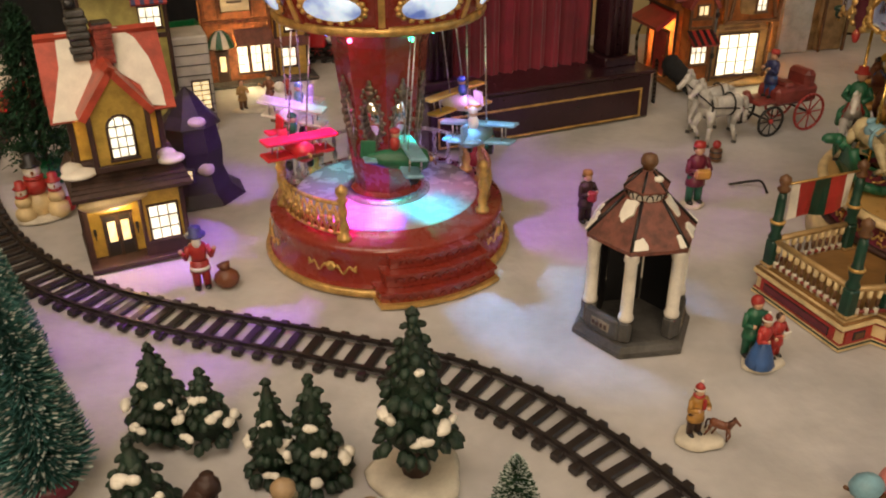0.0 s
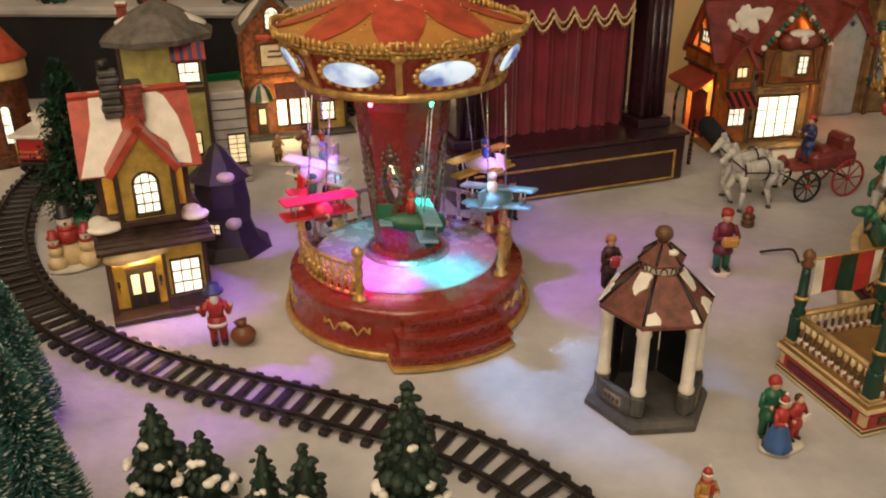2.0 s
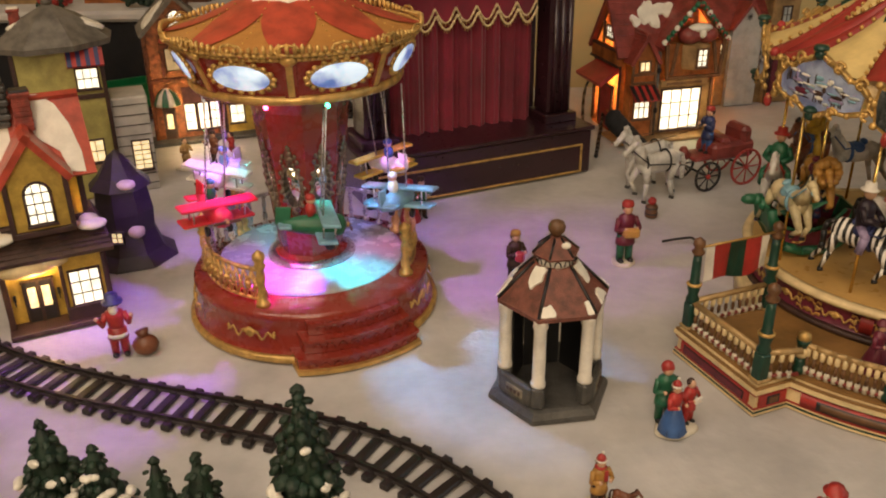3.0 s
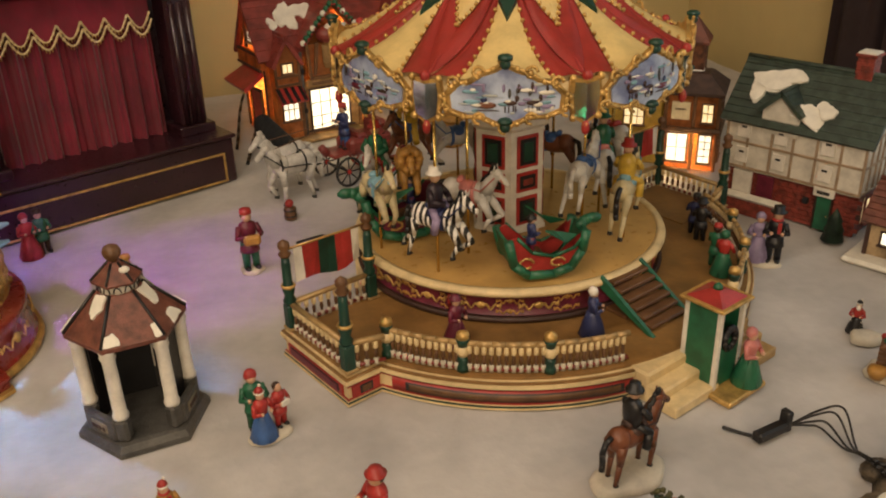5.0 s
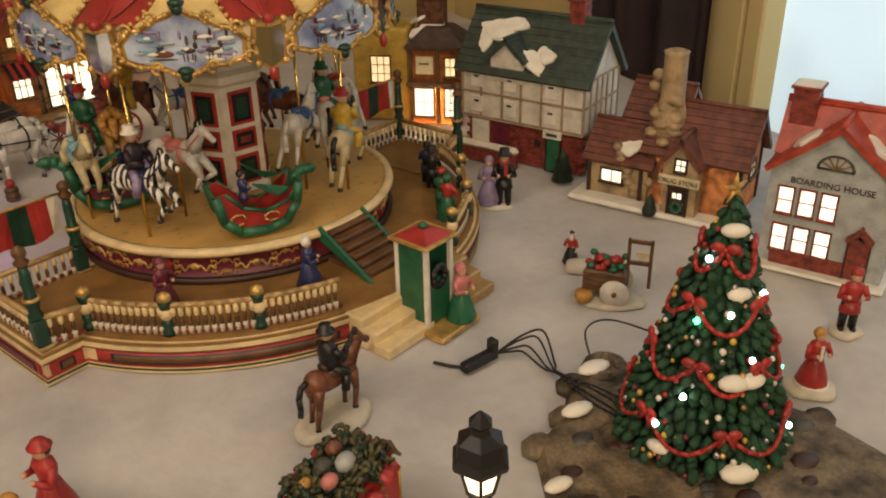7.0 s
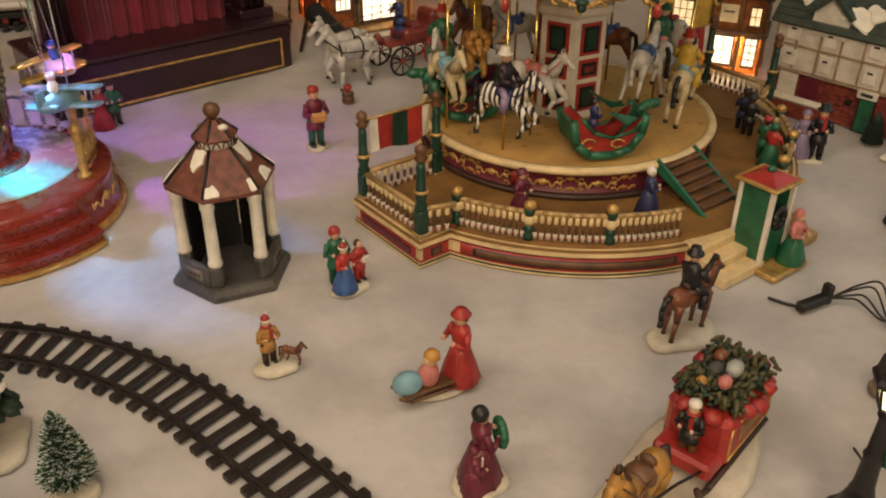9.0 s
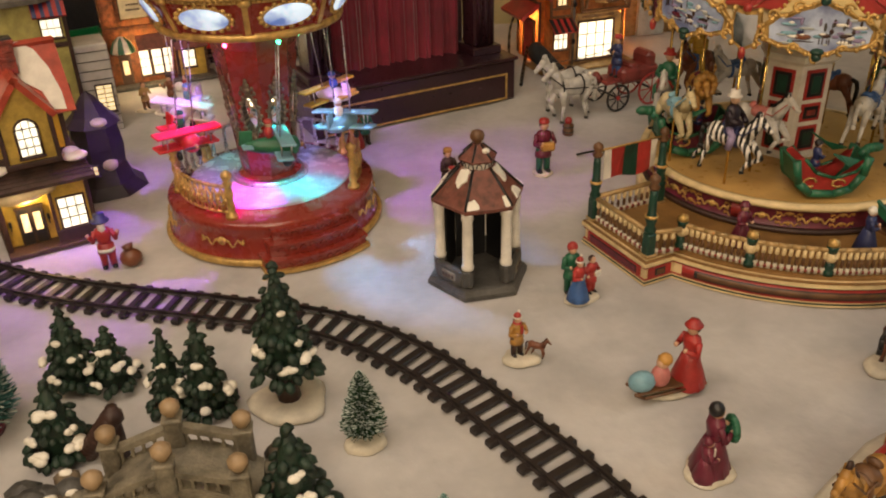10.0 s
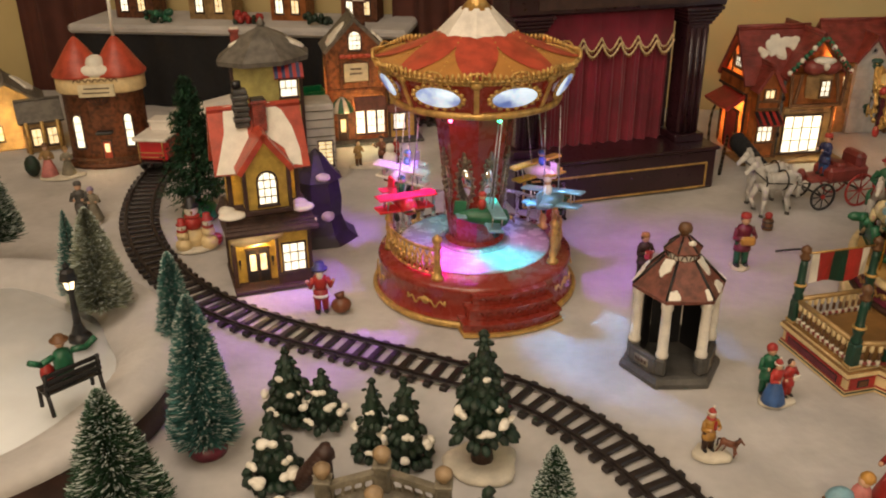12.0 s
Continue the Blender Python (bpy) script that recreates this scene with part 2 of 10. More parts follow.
BULBB = mat("blue_bulb", (0.2, 0.2, 0.9), 0.3, glow=12, glow_colour=(0.16, 0.18, 1.0), vary=0.05, bump=0)
DAYGLOW = mat("daylit_shade", (0.6, 0.7, 0.75), 0.8, vary=0.08, grain=2.5, glow=0.75, glow_colour=(0.62, 0.84, 0.98), bump=0)
GAZROOF = mat("gazebo_tile", (0.21, 0.070, 0.046), 0.38, vary=0.3, grain=110, bump=0.4)
BALLW = mat("turned_wood_ball", (0.36, 0.25, 0.14), 0.45, vary=0.2, grain=60)
# Bright white and dark blue patches are painted into the ovals' own glow.
_r = [n for n in OVALGLOW.node_tree.nodes if n.type == "VALTORGB"][-1].color_ramp
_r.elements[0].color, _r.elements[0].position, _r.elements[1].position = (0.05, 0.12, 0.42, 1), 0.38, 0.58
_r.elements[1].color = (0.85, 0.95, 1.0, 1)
for _m in (LIT, LITW):
    _m.node_tree.nodes["Principled BSDF"].inputs["Roughness"].default_value = 0.4


# ---------------------------------------------------------------- mesh helpers
class Geo:
    """Gathers shapes with their materials into one mesh."""

    def __init__(self, m=None):
        self.v, self.f, self.mi, self.sm, self.mats, self.m = [], [], [], [], [], m or Matrix()

    def add(self, verts, faces, material, smooth=False, m=None):
        t = self.m @ m if m is not None else self.m
        k = len(self.v)
        self.v += [tuple(t @ Vector(p)) for p in verts]
        self.f += [tuple(k + i for i in f) for f in faces]
        if material not in self.mats:
            self.mats.append(material)
        self.mi += [self.mats.index(material)] * len(faces)
        self.sm += [smooth] * len(faces)
        return self

    def box(self, c, s, material, m=None, b=0.12, rz=0.0):
        """A box with chamfered edges: centre, sizes, b: chamfer as a share of the least size."""
        h = [x / 2 for x in s]
        e = min(s) * b
        verts, idx = [], {}
        for sx in (-1, 1):
            for sy in (-1, 1):
                for sz in (-1, 1):
                    for a in range(3):
                        p = [sx * h[0], sy * h[1], sz * h[2]]
                        for q in range(3):
                            if q != a:
                                p[q] -= (sx, sy, sz)[q] * e
                        idx[(sx, sy, sz, a)] = len(verts)
                        verts.append(p)
        faces = []
        for a in range(3):
            u, w = (a + 1) % 3, (a + 2) % 3
            for s1 in (-1, 1):
                ring = []
                for su, sw in ((-1, -1), (1, -1), (1, 1), (-1, 1)):
                    k = [0, 0, 0]
                    k[a], k[u], k[w] = s1, su, sw
                    ring.append(idx[(*k, a)])
                faces.append(ring if s1 > 0 else ring[::-1])
            for su in (-1, 1):
                for sw in (-1, 1):
                    k0, k1 = [0, 0, 0], [0, 0, 0]
                    k0[a], k1[a] = -1, 1
                    k0[u] = k1[u] = su
                    k0[w] = k1[w] = sw
                    q = [idx[(*k0, u)], idx[(*k1, u)], idx[(*k1, w)], idx[(*k0, w)]]
                    faces.append(q if su * sw < 0 else q[::-1])
        for sx in (-1, 1):
            for sy in (-1, 1):
                for sz in (-1, 1):
                    q = [idx[(sx, sy, sz, a)] for a in range(3)]
                    faces.append(q if sx * sy * sz > 0 else q[::-1])
        t = pose(*c, 0, 0, rz)
        return self.add(verts, faces, material, False, m @ t if m is not None else t)

    def lathe(self, prof, material, n=24, m=None, smooth=True, a0=0.0, a1=360.0, squash=1.0, ring=False):
        full = a1 - a0 >= 359.9
        prof = list(prof) + ([prof[0]] if ring else [])
        k = n if full else n + 1
        verts, faces = [], []
        for r, z in prof:
            for i in range(k):
                a = radians(a0 + (a1 - a0) * i / n)
                verts.append((r * math.cos(a), r * math.sin(a) * squash, z))
        for j in range(len(prof) - 1):
            for i in range(n):
                i2 = (i + 1) % k
                faces.append((j * k + i, j * k + i2, (j + 1) * k + i2, (j + 1) * k + i))
        if full and not ring:
            if prof[0][0] > 1e-6:
                faces.append(tuple(range(k))[::-1])
            if prof[-1][0] > 1e-6:
                faces.append(tuple((len(prof) - 1) * k + i for i in range(k)))
        return self.add(verts, faces, material, smooth, m)

    def ball(self, c, r, material, n=10, m=None):
        r = (r, r, r) if isinstance(r, (int, float)) else r
        prof = [(max(1e-7, math.sin(math.pi * i / (n // 2 + 1))), -math.cos(math.pi * i / (n // 2 + 1))) for i in range(n // 2 + 2)]
        t = Matrix.Translation(c) @ Matrix.Diagonal((*r, 1))
        return self.lathe(prof, material, n, m @ t if m is not None else t)

    def rod(self, p, q, r0, material, r1=None, n=8, m=None):
        p, q = Vector(p), Vector(q)
        d = q - p
        t = Matrix.Translation(p) @ d.to_track_quat("Z", "Y").to_matrix().to_4x4()
        return self.lathe([(r0, 0), (r0 if r1 is None else r1, d.length)], material, n, m @ t if m is not None else t)

    def tube(self, pts, r, material, n=6, m=None, closed=False):
        for a, b in zip(pts, pts[1:] + ([pts[0]] if closed else [])):
            if (Vector(a) - Vector(b)).length > 1e-6:
                self.rod(a, b, r, material, None, n, m)
        for a in pts[1:-1]:
            self.ball(a, r, material, 6, m)
        return self

    def prism(self, poly, z0, z1, material, m=None):
        n = len(poly)
        verts = [(x, y, z0) for x, y in poly] + [(x, y, z1) for x, y in poly]
        faces = [tuple(range(n))[::-1], tuple(range(n, 2 * n))] + [(i, (i + 1) % n, n + (i + 1) % n, n + i) for i in range(n)]
        return self.add(verts, faces, material, False, m)

    def slab(self, quad, t, material, m=None):
        """A plate of thickness t below the four or more corners."""
        q = [Vector(p) for p in quad]
        nrm = (q[1] - q[0]).cross(q[2] - q[0]).normalized() * t
        n = len(q)
        verts = [tuple(p) for p in q] + [tuple(p - nrm) for p in q]
        faces = [tuple(range(n)), tuple(range(n, 2 * n))[::-1]] + [(i, n + i, n + (i + 1) % n, (i + 1) % n) for i in range(n)]
        return self.add(verts, faces, material, False, m)


def build(name, geo, parent=None, label="", m=None):
    me = bpy.data.meshes.new(name)
    me.from_pydata(geo.v, [], geo.f)
    for x in geo.mats:
        me.materials.append(x)
    me.polygons.foreach_set("material_index", geo.mi)
    me.polygons.foreach_set("use_smooth", geo.sm)
    me.update()
    ob = new(name, me)
    if parent is not None:
        ob.parent = parent
    if m is not None:
        ob.matrix_basis = m
    if label:
        ob["label"] = label
    return ob


def part(name, geo, parent, label="", m=None):
    return build(name, geo, parent, label, m)


def share(name, ob, parent, m):
    """Another part on the same mesh."""
    o = new(name, ob.data)
    o.parent = parent
    o.matrix_basis = m
    return o


def thing(name, m, label, category, group="", kind=""):
    e = new(name)
    e.empty_display_size = 0.01
    e.matrix_world = m
    return tagged(e, label, category, group, kind)


def single(name, geo, m, label, category, group="", kind=""):
    return tagged(build(name, geo, None, "", m), label, category, group, kind)


def polar(r, a, z=0.0):
    return (r * math.cos(radians(a)), r * math.sin(radians(a)), z)


# ---------------------------------------------------------------- the room and the table
def structure(name, geo, label, category):
    return tagged(build(name, geo), label, category, "", "structure")


structure("wall_north", Geo().box((-0.1, 1.90, 0.45), (3.5, 0.1, 2.5), WALLP, b=0.02), "plain ochre yellow painted room wall", "wall")
WR = 1.47
g = Geo()
g.box((WR + 0.05, 1.39, 0.45), (0.1, 0.92, 2.5), WALLP, b=0.02)
g.box((WR + 0.05, -0.67, 0.45), (0.1, 1.36, 2.5), WALLP, b=0.02)
g.box((WR + 0.05, 0.47, -0.45), (0.1, 0.92, 0.70), WALLP, b=0.02)
g.box((WR + 0.05, 0.47, 1.55), (0.1, 0.92, 0.3), WALLP, b=0.02)
structure("wall_east", g, "plain ochre yellow painted wall with a window opening", "wall")
structure("wall_west", Geo().box((-1.90, 0.25, 0.45), (0.1, 3.4, 2.5), WALLP, b=0.02), "plain ochre yellow painted room wall", "wall")
structure("wall_south", Geo().box((-0.1, -1.40, 0.45), (3.5, 0.1, 2.5), WALLP, b=0.02), "plain ochre yellow painted room wall", "wall")
structure("floor", Geo().box((-0.1, 0.25, -0.80), (3.7, 3.4, 0.06), CARPET, b=0.02), "brown carpeted room floor", "floor")
structure("ceiling", Geo().box((-0.1, 0.25, 1.73), (3.7, 3.4, 0.06), CEILP, b=0.02), "off-white painted ceiling", "ceiling")
w = thing("window_1", pose(WR, 0.47, 0.0), "tall window with a pale blue daylit shade", "window", "", "structure")
part("pane", Geo().box((0.06, 0, 0.65), (0.012, 0.92, 1.50), DAYGLOW, b=0.05), w, "pale blue daylit shade")
g = Geo()
for yy in (-0.44, 0.44):
    g.box((0.03, yy, 0.65), (0.05, 0.035, 1.49), WALLP, b=0.1)
g.box((0.03, 0, 1.38), (0.05, 0.84, 0.035), WALLP, b=0.1)
g.box((0.03, 0, -0.085), (0.07, 0.84, 0.03), WALLP, b=0.1)
part("window_frame", g, w)


def drape(name, m, width, height, material, label):
    g = Geo()
    n, verts, faces = 72, [], []
    for i in range(n + 1):
        u = i / n
        y = 0.022 * math.sin(u * width * 62) + 0.008 * math.sin(u * width * 143 + 1)
        for z in (0, height):
            verts.append((u * width, y, z))
    for i in range(n):
        faces.append((2 * i, 2 * i + 2, 2 * i + 3, 2 * i + 1))
    k = len(verts)
    verts += [(x, y + 0.006, z) for x, y, z in verts]
    faces += [tuple(k + j for j in f)[::-1] for f in faces]
    g.add(verts, faces, material, True)
    return single(name, g, m, label, "curtain")


drape("curtain", pose(1.425, 1.32, -0.72, 0, 0, -90), 0.35, 2.35, DRAPE, "dark near-black heavy curtain hanging beside the window")
drape("curtain", pose(-1.22, 1.80, -0.72, 0, 0, 0), 0.22, 2.35, DRAPER, "dark reddish brown curtain hanging against the wall")

# the display table with its sheet of snow felt
TX0, TX1, TY0, TY1 = -1.45, 1.40, 0.02, 1.76
nx, ny = 190, 116
verts, faces = [], []
for j in range(ny + 1):
    for i in range(nx + 1):
        x, y = TX0 + (TX1 - TX0) * i / nx, TY0 + (TY1 - TY0) * j / ny
        z = 0.0018 * noise.noise((x * 9, y * 9, 0)) + 0.0012 * noise.noise((x * 34, y * 34, 3)) - 0.0014
        d = abs((x - 0.055) * 0.92 + (y - 0.70) * 0.39)
        if 0.40 < y < 0.735:
            z += 0.0022 * math.exp(-(d / 0.006) ** 2)
        verts.append((x, y, z))
for j in range(ny):
    for i in range(nx):
        a = j * (nx + 1) + i
        faces.append((a, a + 1, a + nx + 2, a + nx + 1))
tagged(build("ground", Geo().add(verts, faces, SNOW, True)), "white felt snow sheet spread over the display table", "snow sheet", "", "structure")
t = thing("display_table", pose(0, 0, -0.75), "long wooden display table under the snow sheet", "table", "", "structure")
part("tabletop", Geo().box((-0.025, 0.89, 0.725), (2.86, 1.75, 0.036), DKBROWN, b=0.1), t)
for xx in (-1.38, 1.33):
    for yy in (0.09, 1.69):
        part("leg", Geo().box((xx, yy, 0.354), (0.06, 0.06, 0.705), DKBROWN), t)

# ---------------------------------------------------------------- the aeroplane ride
AX, AY = -0.018, 0.862
ride = thing("airplane_ride", pose(AX, AY, 0), "red and gold musical aeroplane ride glowing with coloured lights", "carnival ride")
base = part("base", Geo().lathe([(0.1315, 0), (0.1325, 0.004), (0.131, 0.008), (0.128, 0.010), (0.1275, 0.014), (0.124, 0.024), (0.1235, 0.034), (0.1255, 0.042), (0.1265, 0.047), (0.124, 0.051), (0.103, 0.051), (0.1015, 0.056), (0.100, 0.057)], REDGLOSS, 72), ride, "glossy brick red round base")
part("gold_trim", Geo().lathe([(0.129, 0.0), (0.1335, 0.001), (0.135, 0.004), (0.1335, 0.008), (0.129, 0.009)], GOLD, 72, ring=True), base, "gold bottom moulding")
part("deck", Geo().lathe([(0.0985, 0.052), (0.0985, 0.0585), (0.097, 0.0595)], DECKDISC, 72), base, "pearly white deck lit in colours")
STEP_A = -64
for k, (r0, wd, z0, z1) in enumerate(((0.146, 0.124, 0, 0.016), (0.138, 0.108, 0.0165, 0.032), (0.130, 0.094, 0.0325, 0.046))):
    g = Geo(pose(0, 0, 0, 0, 0, STEP_A))
    n = 14
    half = wd / 2
    pts = [(math.sqrt(max(0, (r0 + 0.002) ** 2 - y * y)), y) for y in [half - 2 * half * i / n for i in range(n + 1)]]
    g.prism([(0.098, -half), *[p for p in pts[::-1]], (0.098, half)], z0, z1 - 0.003, REDGLOSS)
    pts2 = [(x + 0.003, y * 1.02) for x, y in pts]
    g.prism([(0.098, -half * 1.02), *pts2[::-1], (0.098, half * 1.02)], z1 - 0.003, z1, REDGLOSS)
    st = part("step", g, ride, "red moulded step")
    if k == 0:
        g = Geo(pose(0, 0, 0, 0, 0, STEP_A))
        pts3 = [(x + 0.005, y * 1.04) for x, y in pts]
        g.prism([(0.12, -half * 1.04), *pts3[::-1], (0.12, half * 1.04)], 0, 0.004, GOLD)
        part("gold_trim", g, st)
    g = Geo(pose(0, 0, 0, 0, 0, STEP_A))
    for s in range(int(wd / 0.012)):
        y = -half + 0.008 + s * 0.012
        g.tube([(math.sqrt(r0 ** 2 - y * y) + 0.0022, y, (z0 + z1) / 2 - 0.002), (math.sqrt(r0 ** 2 - (y + 0.004) ** 2) + 0.0032, y + 0.004, (z0 + z1) / 2 + 0.002), (math.sqrt(r0 ** 2 - (y + 0.008) ** 2) + 0.0022, y + 0.008, (z0 + z1) / 2 - 0.002)], 0.0011, REDGLOSS, 5)
    part("carved_band", g, st)


def scroll(r, a, z, s, material, tilt=0.0, fat=1.0):
    """A shell with two curling arms, laid on a round wall."""
    g = Geo()
    def at(u, h):
        return polar(r - (h + 0.006) * tilt, a + math.degrees(u / r), z + h)
    for sgn in (-1, 1):
        pts = [at(sgn * s * (0.25 + 1.5 * i / 12), s * (0.30 * math.sin(i * 0.78) - 0.15)) for i in range(13)]
        g.tube(pts, s * 0.085 * fat, material, 5)
        e = 1.75 * s
        for da in (-0.5, 0.0, 0.5):
            g.tube([at(sgn * e, -0.05 * s), at(sgn * (e + 0.32 * s * math.cos(da)), 0.5 * s * math.sin(da))], s * 0.08 * fat, material, 5)
        g.tube([at(sgn * s * (0.3 + 0.22 * math.cos(q)), s * 0.22 * math.sin(q) - 0.05 * s) for q in [x * 0.9 for x in range(6)]], s * 0.07 * fat, material, 5)
    for q in range(-3, 4):
        g.tube([at(0, -0.3 * s), at(s * 0.45 * math.sin(q * 0.36), s * (0.5 * math.cos(q * 0.36) - 0.1))], s * 0.10 * fat, material, 5)
    return g


for a in (-112, -160, -205, -250, -290, -20, 18):
    part("gold_scroll", scroll(0.1285, a, 0.029, 0.0135, GOLD, 0.12), ride, "raised gold scrollwork")

# tapered octagonal column with oval mirrors
col = part("column", Geo().lathe([(0.046, 0.0590), (0.046, 0.062), (0.041, 0.064), (0.033, 0.068), (0.0335, 0.072), (0.049, 0.225), (0.053, 0.24), (0.053, 0.250)], REDGLOSS, 8, pose(0, 0, 0, 0, 0, 10), smooth=False), ride, "red tapered octagonal column")
part("collar", Geo().lathe([(0.047, 0.060), (0.047, 0.063), (0.044, 0.0645), (0.038, 0.065)], SILVER, 32, ring=True), col, "silver collar")
for k in range(8):
    a = 10 + 22.5 + 45 * k
    fr = Geo()
    c = (0.0388, 0, 0.148)
    mm = pose(0, 0, 0, 0, 0, a) @ pose(*c) @ pose(0, 0, 0, 0, 6, 0)
    ring = [(0.0, 0.0105 * math.cos(radians(q)), 0.024 * math.sin(radians(q))) for q in range(0, 360, 18)]
    fr.tube(ring, 0.0016, ANTIQUE, 5, mm, closed=True)
    for q in range(0, 360, 24):
        fr.ball((0.0005, 0.0125 * math.cos(radians(q)), 0.0265 * math.sin(radians(q))), (0.002, 0.0026, 0.0026), ANTIQUE, 6, mm)
    for z, r in ((0.031, 0.0055), (0.037, 0.0042), (0.042, 0.0026), (-0.030, 0.0045), (-0.036, 0.003), (-0.041, 0.0018)):
        fr.ball((0.0005, 0, z), (0.002, r, 0.0042), ANTIQUE, 8, mm)
        if z > 0 and r > 0.003:
            for y in (-1, 1):
                fr.ball((0.0005, y * r * 1.5, z - 0.003), (0.0018, 0.0022, 0.003), ANTIQUE, 6, mm)
    mf = part("mirror_frame", fr, col, "ornate pewter oval frame")
    gm = Geo()
    gm.lathe([(1, -0.5), (1, 0.5)], MIRROR, 24, mm @ pose(-0.0005, 0, 0, 0, 90, 0) @ Matrix.Diagonal((0.0235, 0.0102, 0.0012, 1)))
    part("mirror", gm, mf)

# canopy with oval panels that carry their own glow
can = part("canopy", Geo().lathe([(0.052, 0.249), (0.094, 0.249), (0.1005, 0.2505), (0.1025, 0.254), (0.1015, 0.258), (0.104, 0.264), (0.115, 0.292), (0.1165, 0.298), (0.110, 0.2985)], REDGLOSS, 64), ride, "round red canopy with a scalloped gold rim")
g = Geo().lathe([(0.0995, 0.2495), (0.1035, 0.2505), (0.1055, 0.2545), (0.1035, 0.2585), (0.1015, 0.259)], GOLD, 64, ring=True)
part("gold_ring", g, can)
FACE = -84
g = Geo()
for q in range(0, 360, 3):
    w_ = 1.0 + 0.5 * math.cos(radians(8 * (q - FACE)))
    g.ball(polar(0.1235, q, 0.3015 + 0.0022 * w_), (0.0024, 0.0034, 0.0026 * w_ + 0.0012), GOLD, 6)
    g.rod(polar(0.121, q, 0.2985), polar(0.121, q + 3, 0.2985), 0.0022, GOLD, None, 6)
    g.rod(polar(0.1165, q, 0.294), polar(0.1165, q + 3, 0.294), 0.0020, GOLD, None, 6)
for k in range(16):
    a = FACE + 22.5 * k
    g.tube([polar(0.1245, a + 5 * math.cos(x * 0.8), 0.3035 + 0.0045 * math.sin(x * 0.8)) for x in range(7)], 0.0014, GOLD, 5)
part("scalloped_rim", g, can, "gold scalloped edging")
# roof cloth: tawny, with a red star and a white star round the tip
g = Geo()
for k in range(16):
    a = FACE + 22.5 * k
    prof = []
    for i in range(9):
        u = i / 8
        r = 0.123 - 0.084 * u
        z = 0.299 + 0.033 * u ** 1.35
        prof.append((r, z))
    g.lathe(prof, TAWNYROOF, 2, None, False, a, a + 22.5)
part("roof_cloth", g, can, "tawny pleated roof")
g = Geo()
for k in range(8):
    a = FACE + 45 * k
    rows = []
    for i in range(9):
        u = i / 8
        hw = 22.5 * min(1.0, 0.12 + 1.25 * u)
        rows.append([polar(0.123 - 0.084 * u, a + hw * w_, 0.3003 + 0.033 * u ** 1.35 + 0.0008 * (1 - abs(w_))) for w_ in (-1, -0.5, 0, 0.5, 1)])
    vs = [p for r_ in rows for p in r_]
    g.add(vs, [(5 * i + j, 5 * i + j + 1, 5 * i + j + 6, 5 * i + j + 5) for i in range(8) for j in range(4)], REDROOF, True)
part("red_star", g, can, "red pointed star panels")
g = Geo()
for k in range(8):
    a = FACE + 45 * k
    tip = polar(0.078, a, 0.3135)
    l1, r1 = polar(0.046, a - 22.5, 0.3285), polar(0.046, a + 22.5, 0.3285)
    mid = polar(0.048, a, 0.3292)
    up0, up1, upm = polar(0.016, a - 22.5, 0.3585), polar(0.016, a + 22.5, 0.3585), polar(0.018, a, 0.3585)
    g.add([tip, l1, mid, r1, up0, upm, up1], [(0, 2, 1), (0, 3, 2), (1, 2, 5, 4), (2, 3, 6, 5)], WHITE)
    g.add([(x, y, z - 0.002) for x, y, z in (tip, l1, mid, r1)], [(0, 1, 2), (0, 2, 3)], WHITE)
part("white_star", g, can, "white pointed star panels")
part("finial", Geo().lathe([(0.019, 0.356), (0.010, 0.366), (0.007, 0.376), (0.009, 0.380), (0.006, 0.386), (0.0001, 0.392)], GOLD, 20), can, "gold finial")
g = Geo()
for k in range(8):
    a = FACE + 22.5 + 45 * k
    for i in range(10):
        u = i / 9
        g.ball(polar(0.117 - 0.07 * u, a, 0.3005 + 0.030 * u ** 1.35), 0.0011, GOLD, 5)
part("seam_beads", g, can)
for k in range(8):
    a = FACE + 22.5 + 45 * k
    mm = pose(0, 0, 0, 0, 0, a) @ pose(0.1095, 0, 0.277) @ pose(0, 0, 0, 0, 22, 0)
    fr = Geo()
    fr.tube([(0, 0.0275 * math.cos(radians(q)), 0.0130 * math.sin(radians(q))) for q in range(0, 360, 15)], 0.0020, GOLD, 5, mm, closed=True)
    for q in range(0, 360, 20):
        fr.ball((0.0008, 0.0305 * math.cos(radians(q)), 0.0155 * math.sin(radians(q))), (0.0022, 0.0034, 0.0028), GOLD, 6, mm)
    p = part("oval_panel", fr, can, "gilt framed oval")
    part("lit_oval", Geo().lathe([(1, -0.5), (1, 0.5)], OVALGLOW, 28, mm @ pose(0.0006, 0, 0, 0, 90, 0) @ Matrix.Diagonal((0.0128, 0.027, 0.003, 1))), p, "pale blue oval with a patchy white glow")
    g = Geo(pose(0, 0, 0, 0, 0, a - 22.5) @ pose(0.1095, 0, 0.2765) @ pose(0, 0, 0, 0, 22, 0))
    g.box((0, 0, 0), (0.004, 0.012, 0.040), REDGLOSS)
    g.box((0.002, 0, 0), (0.003, 0.006, 0.036), GOLD)
    g.ball((0.002, 0, 0.019), (0.004, 0.008, 0.005), GOLD, 8)
    part("pilaster", g, can, "red and gold pilaster")
for k, (m_, a) in enumerate(((BULBR, -118), (BULBG, -52), (BULBB, -160), (BULBG, -10), (BULBR, 40), (BULBB, 100))):
    part("led", Geo().ball(polar(0.0535, a, 0.2330), 0.0026, m_, 8), col, "small coloured light")
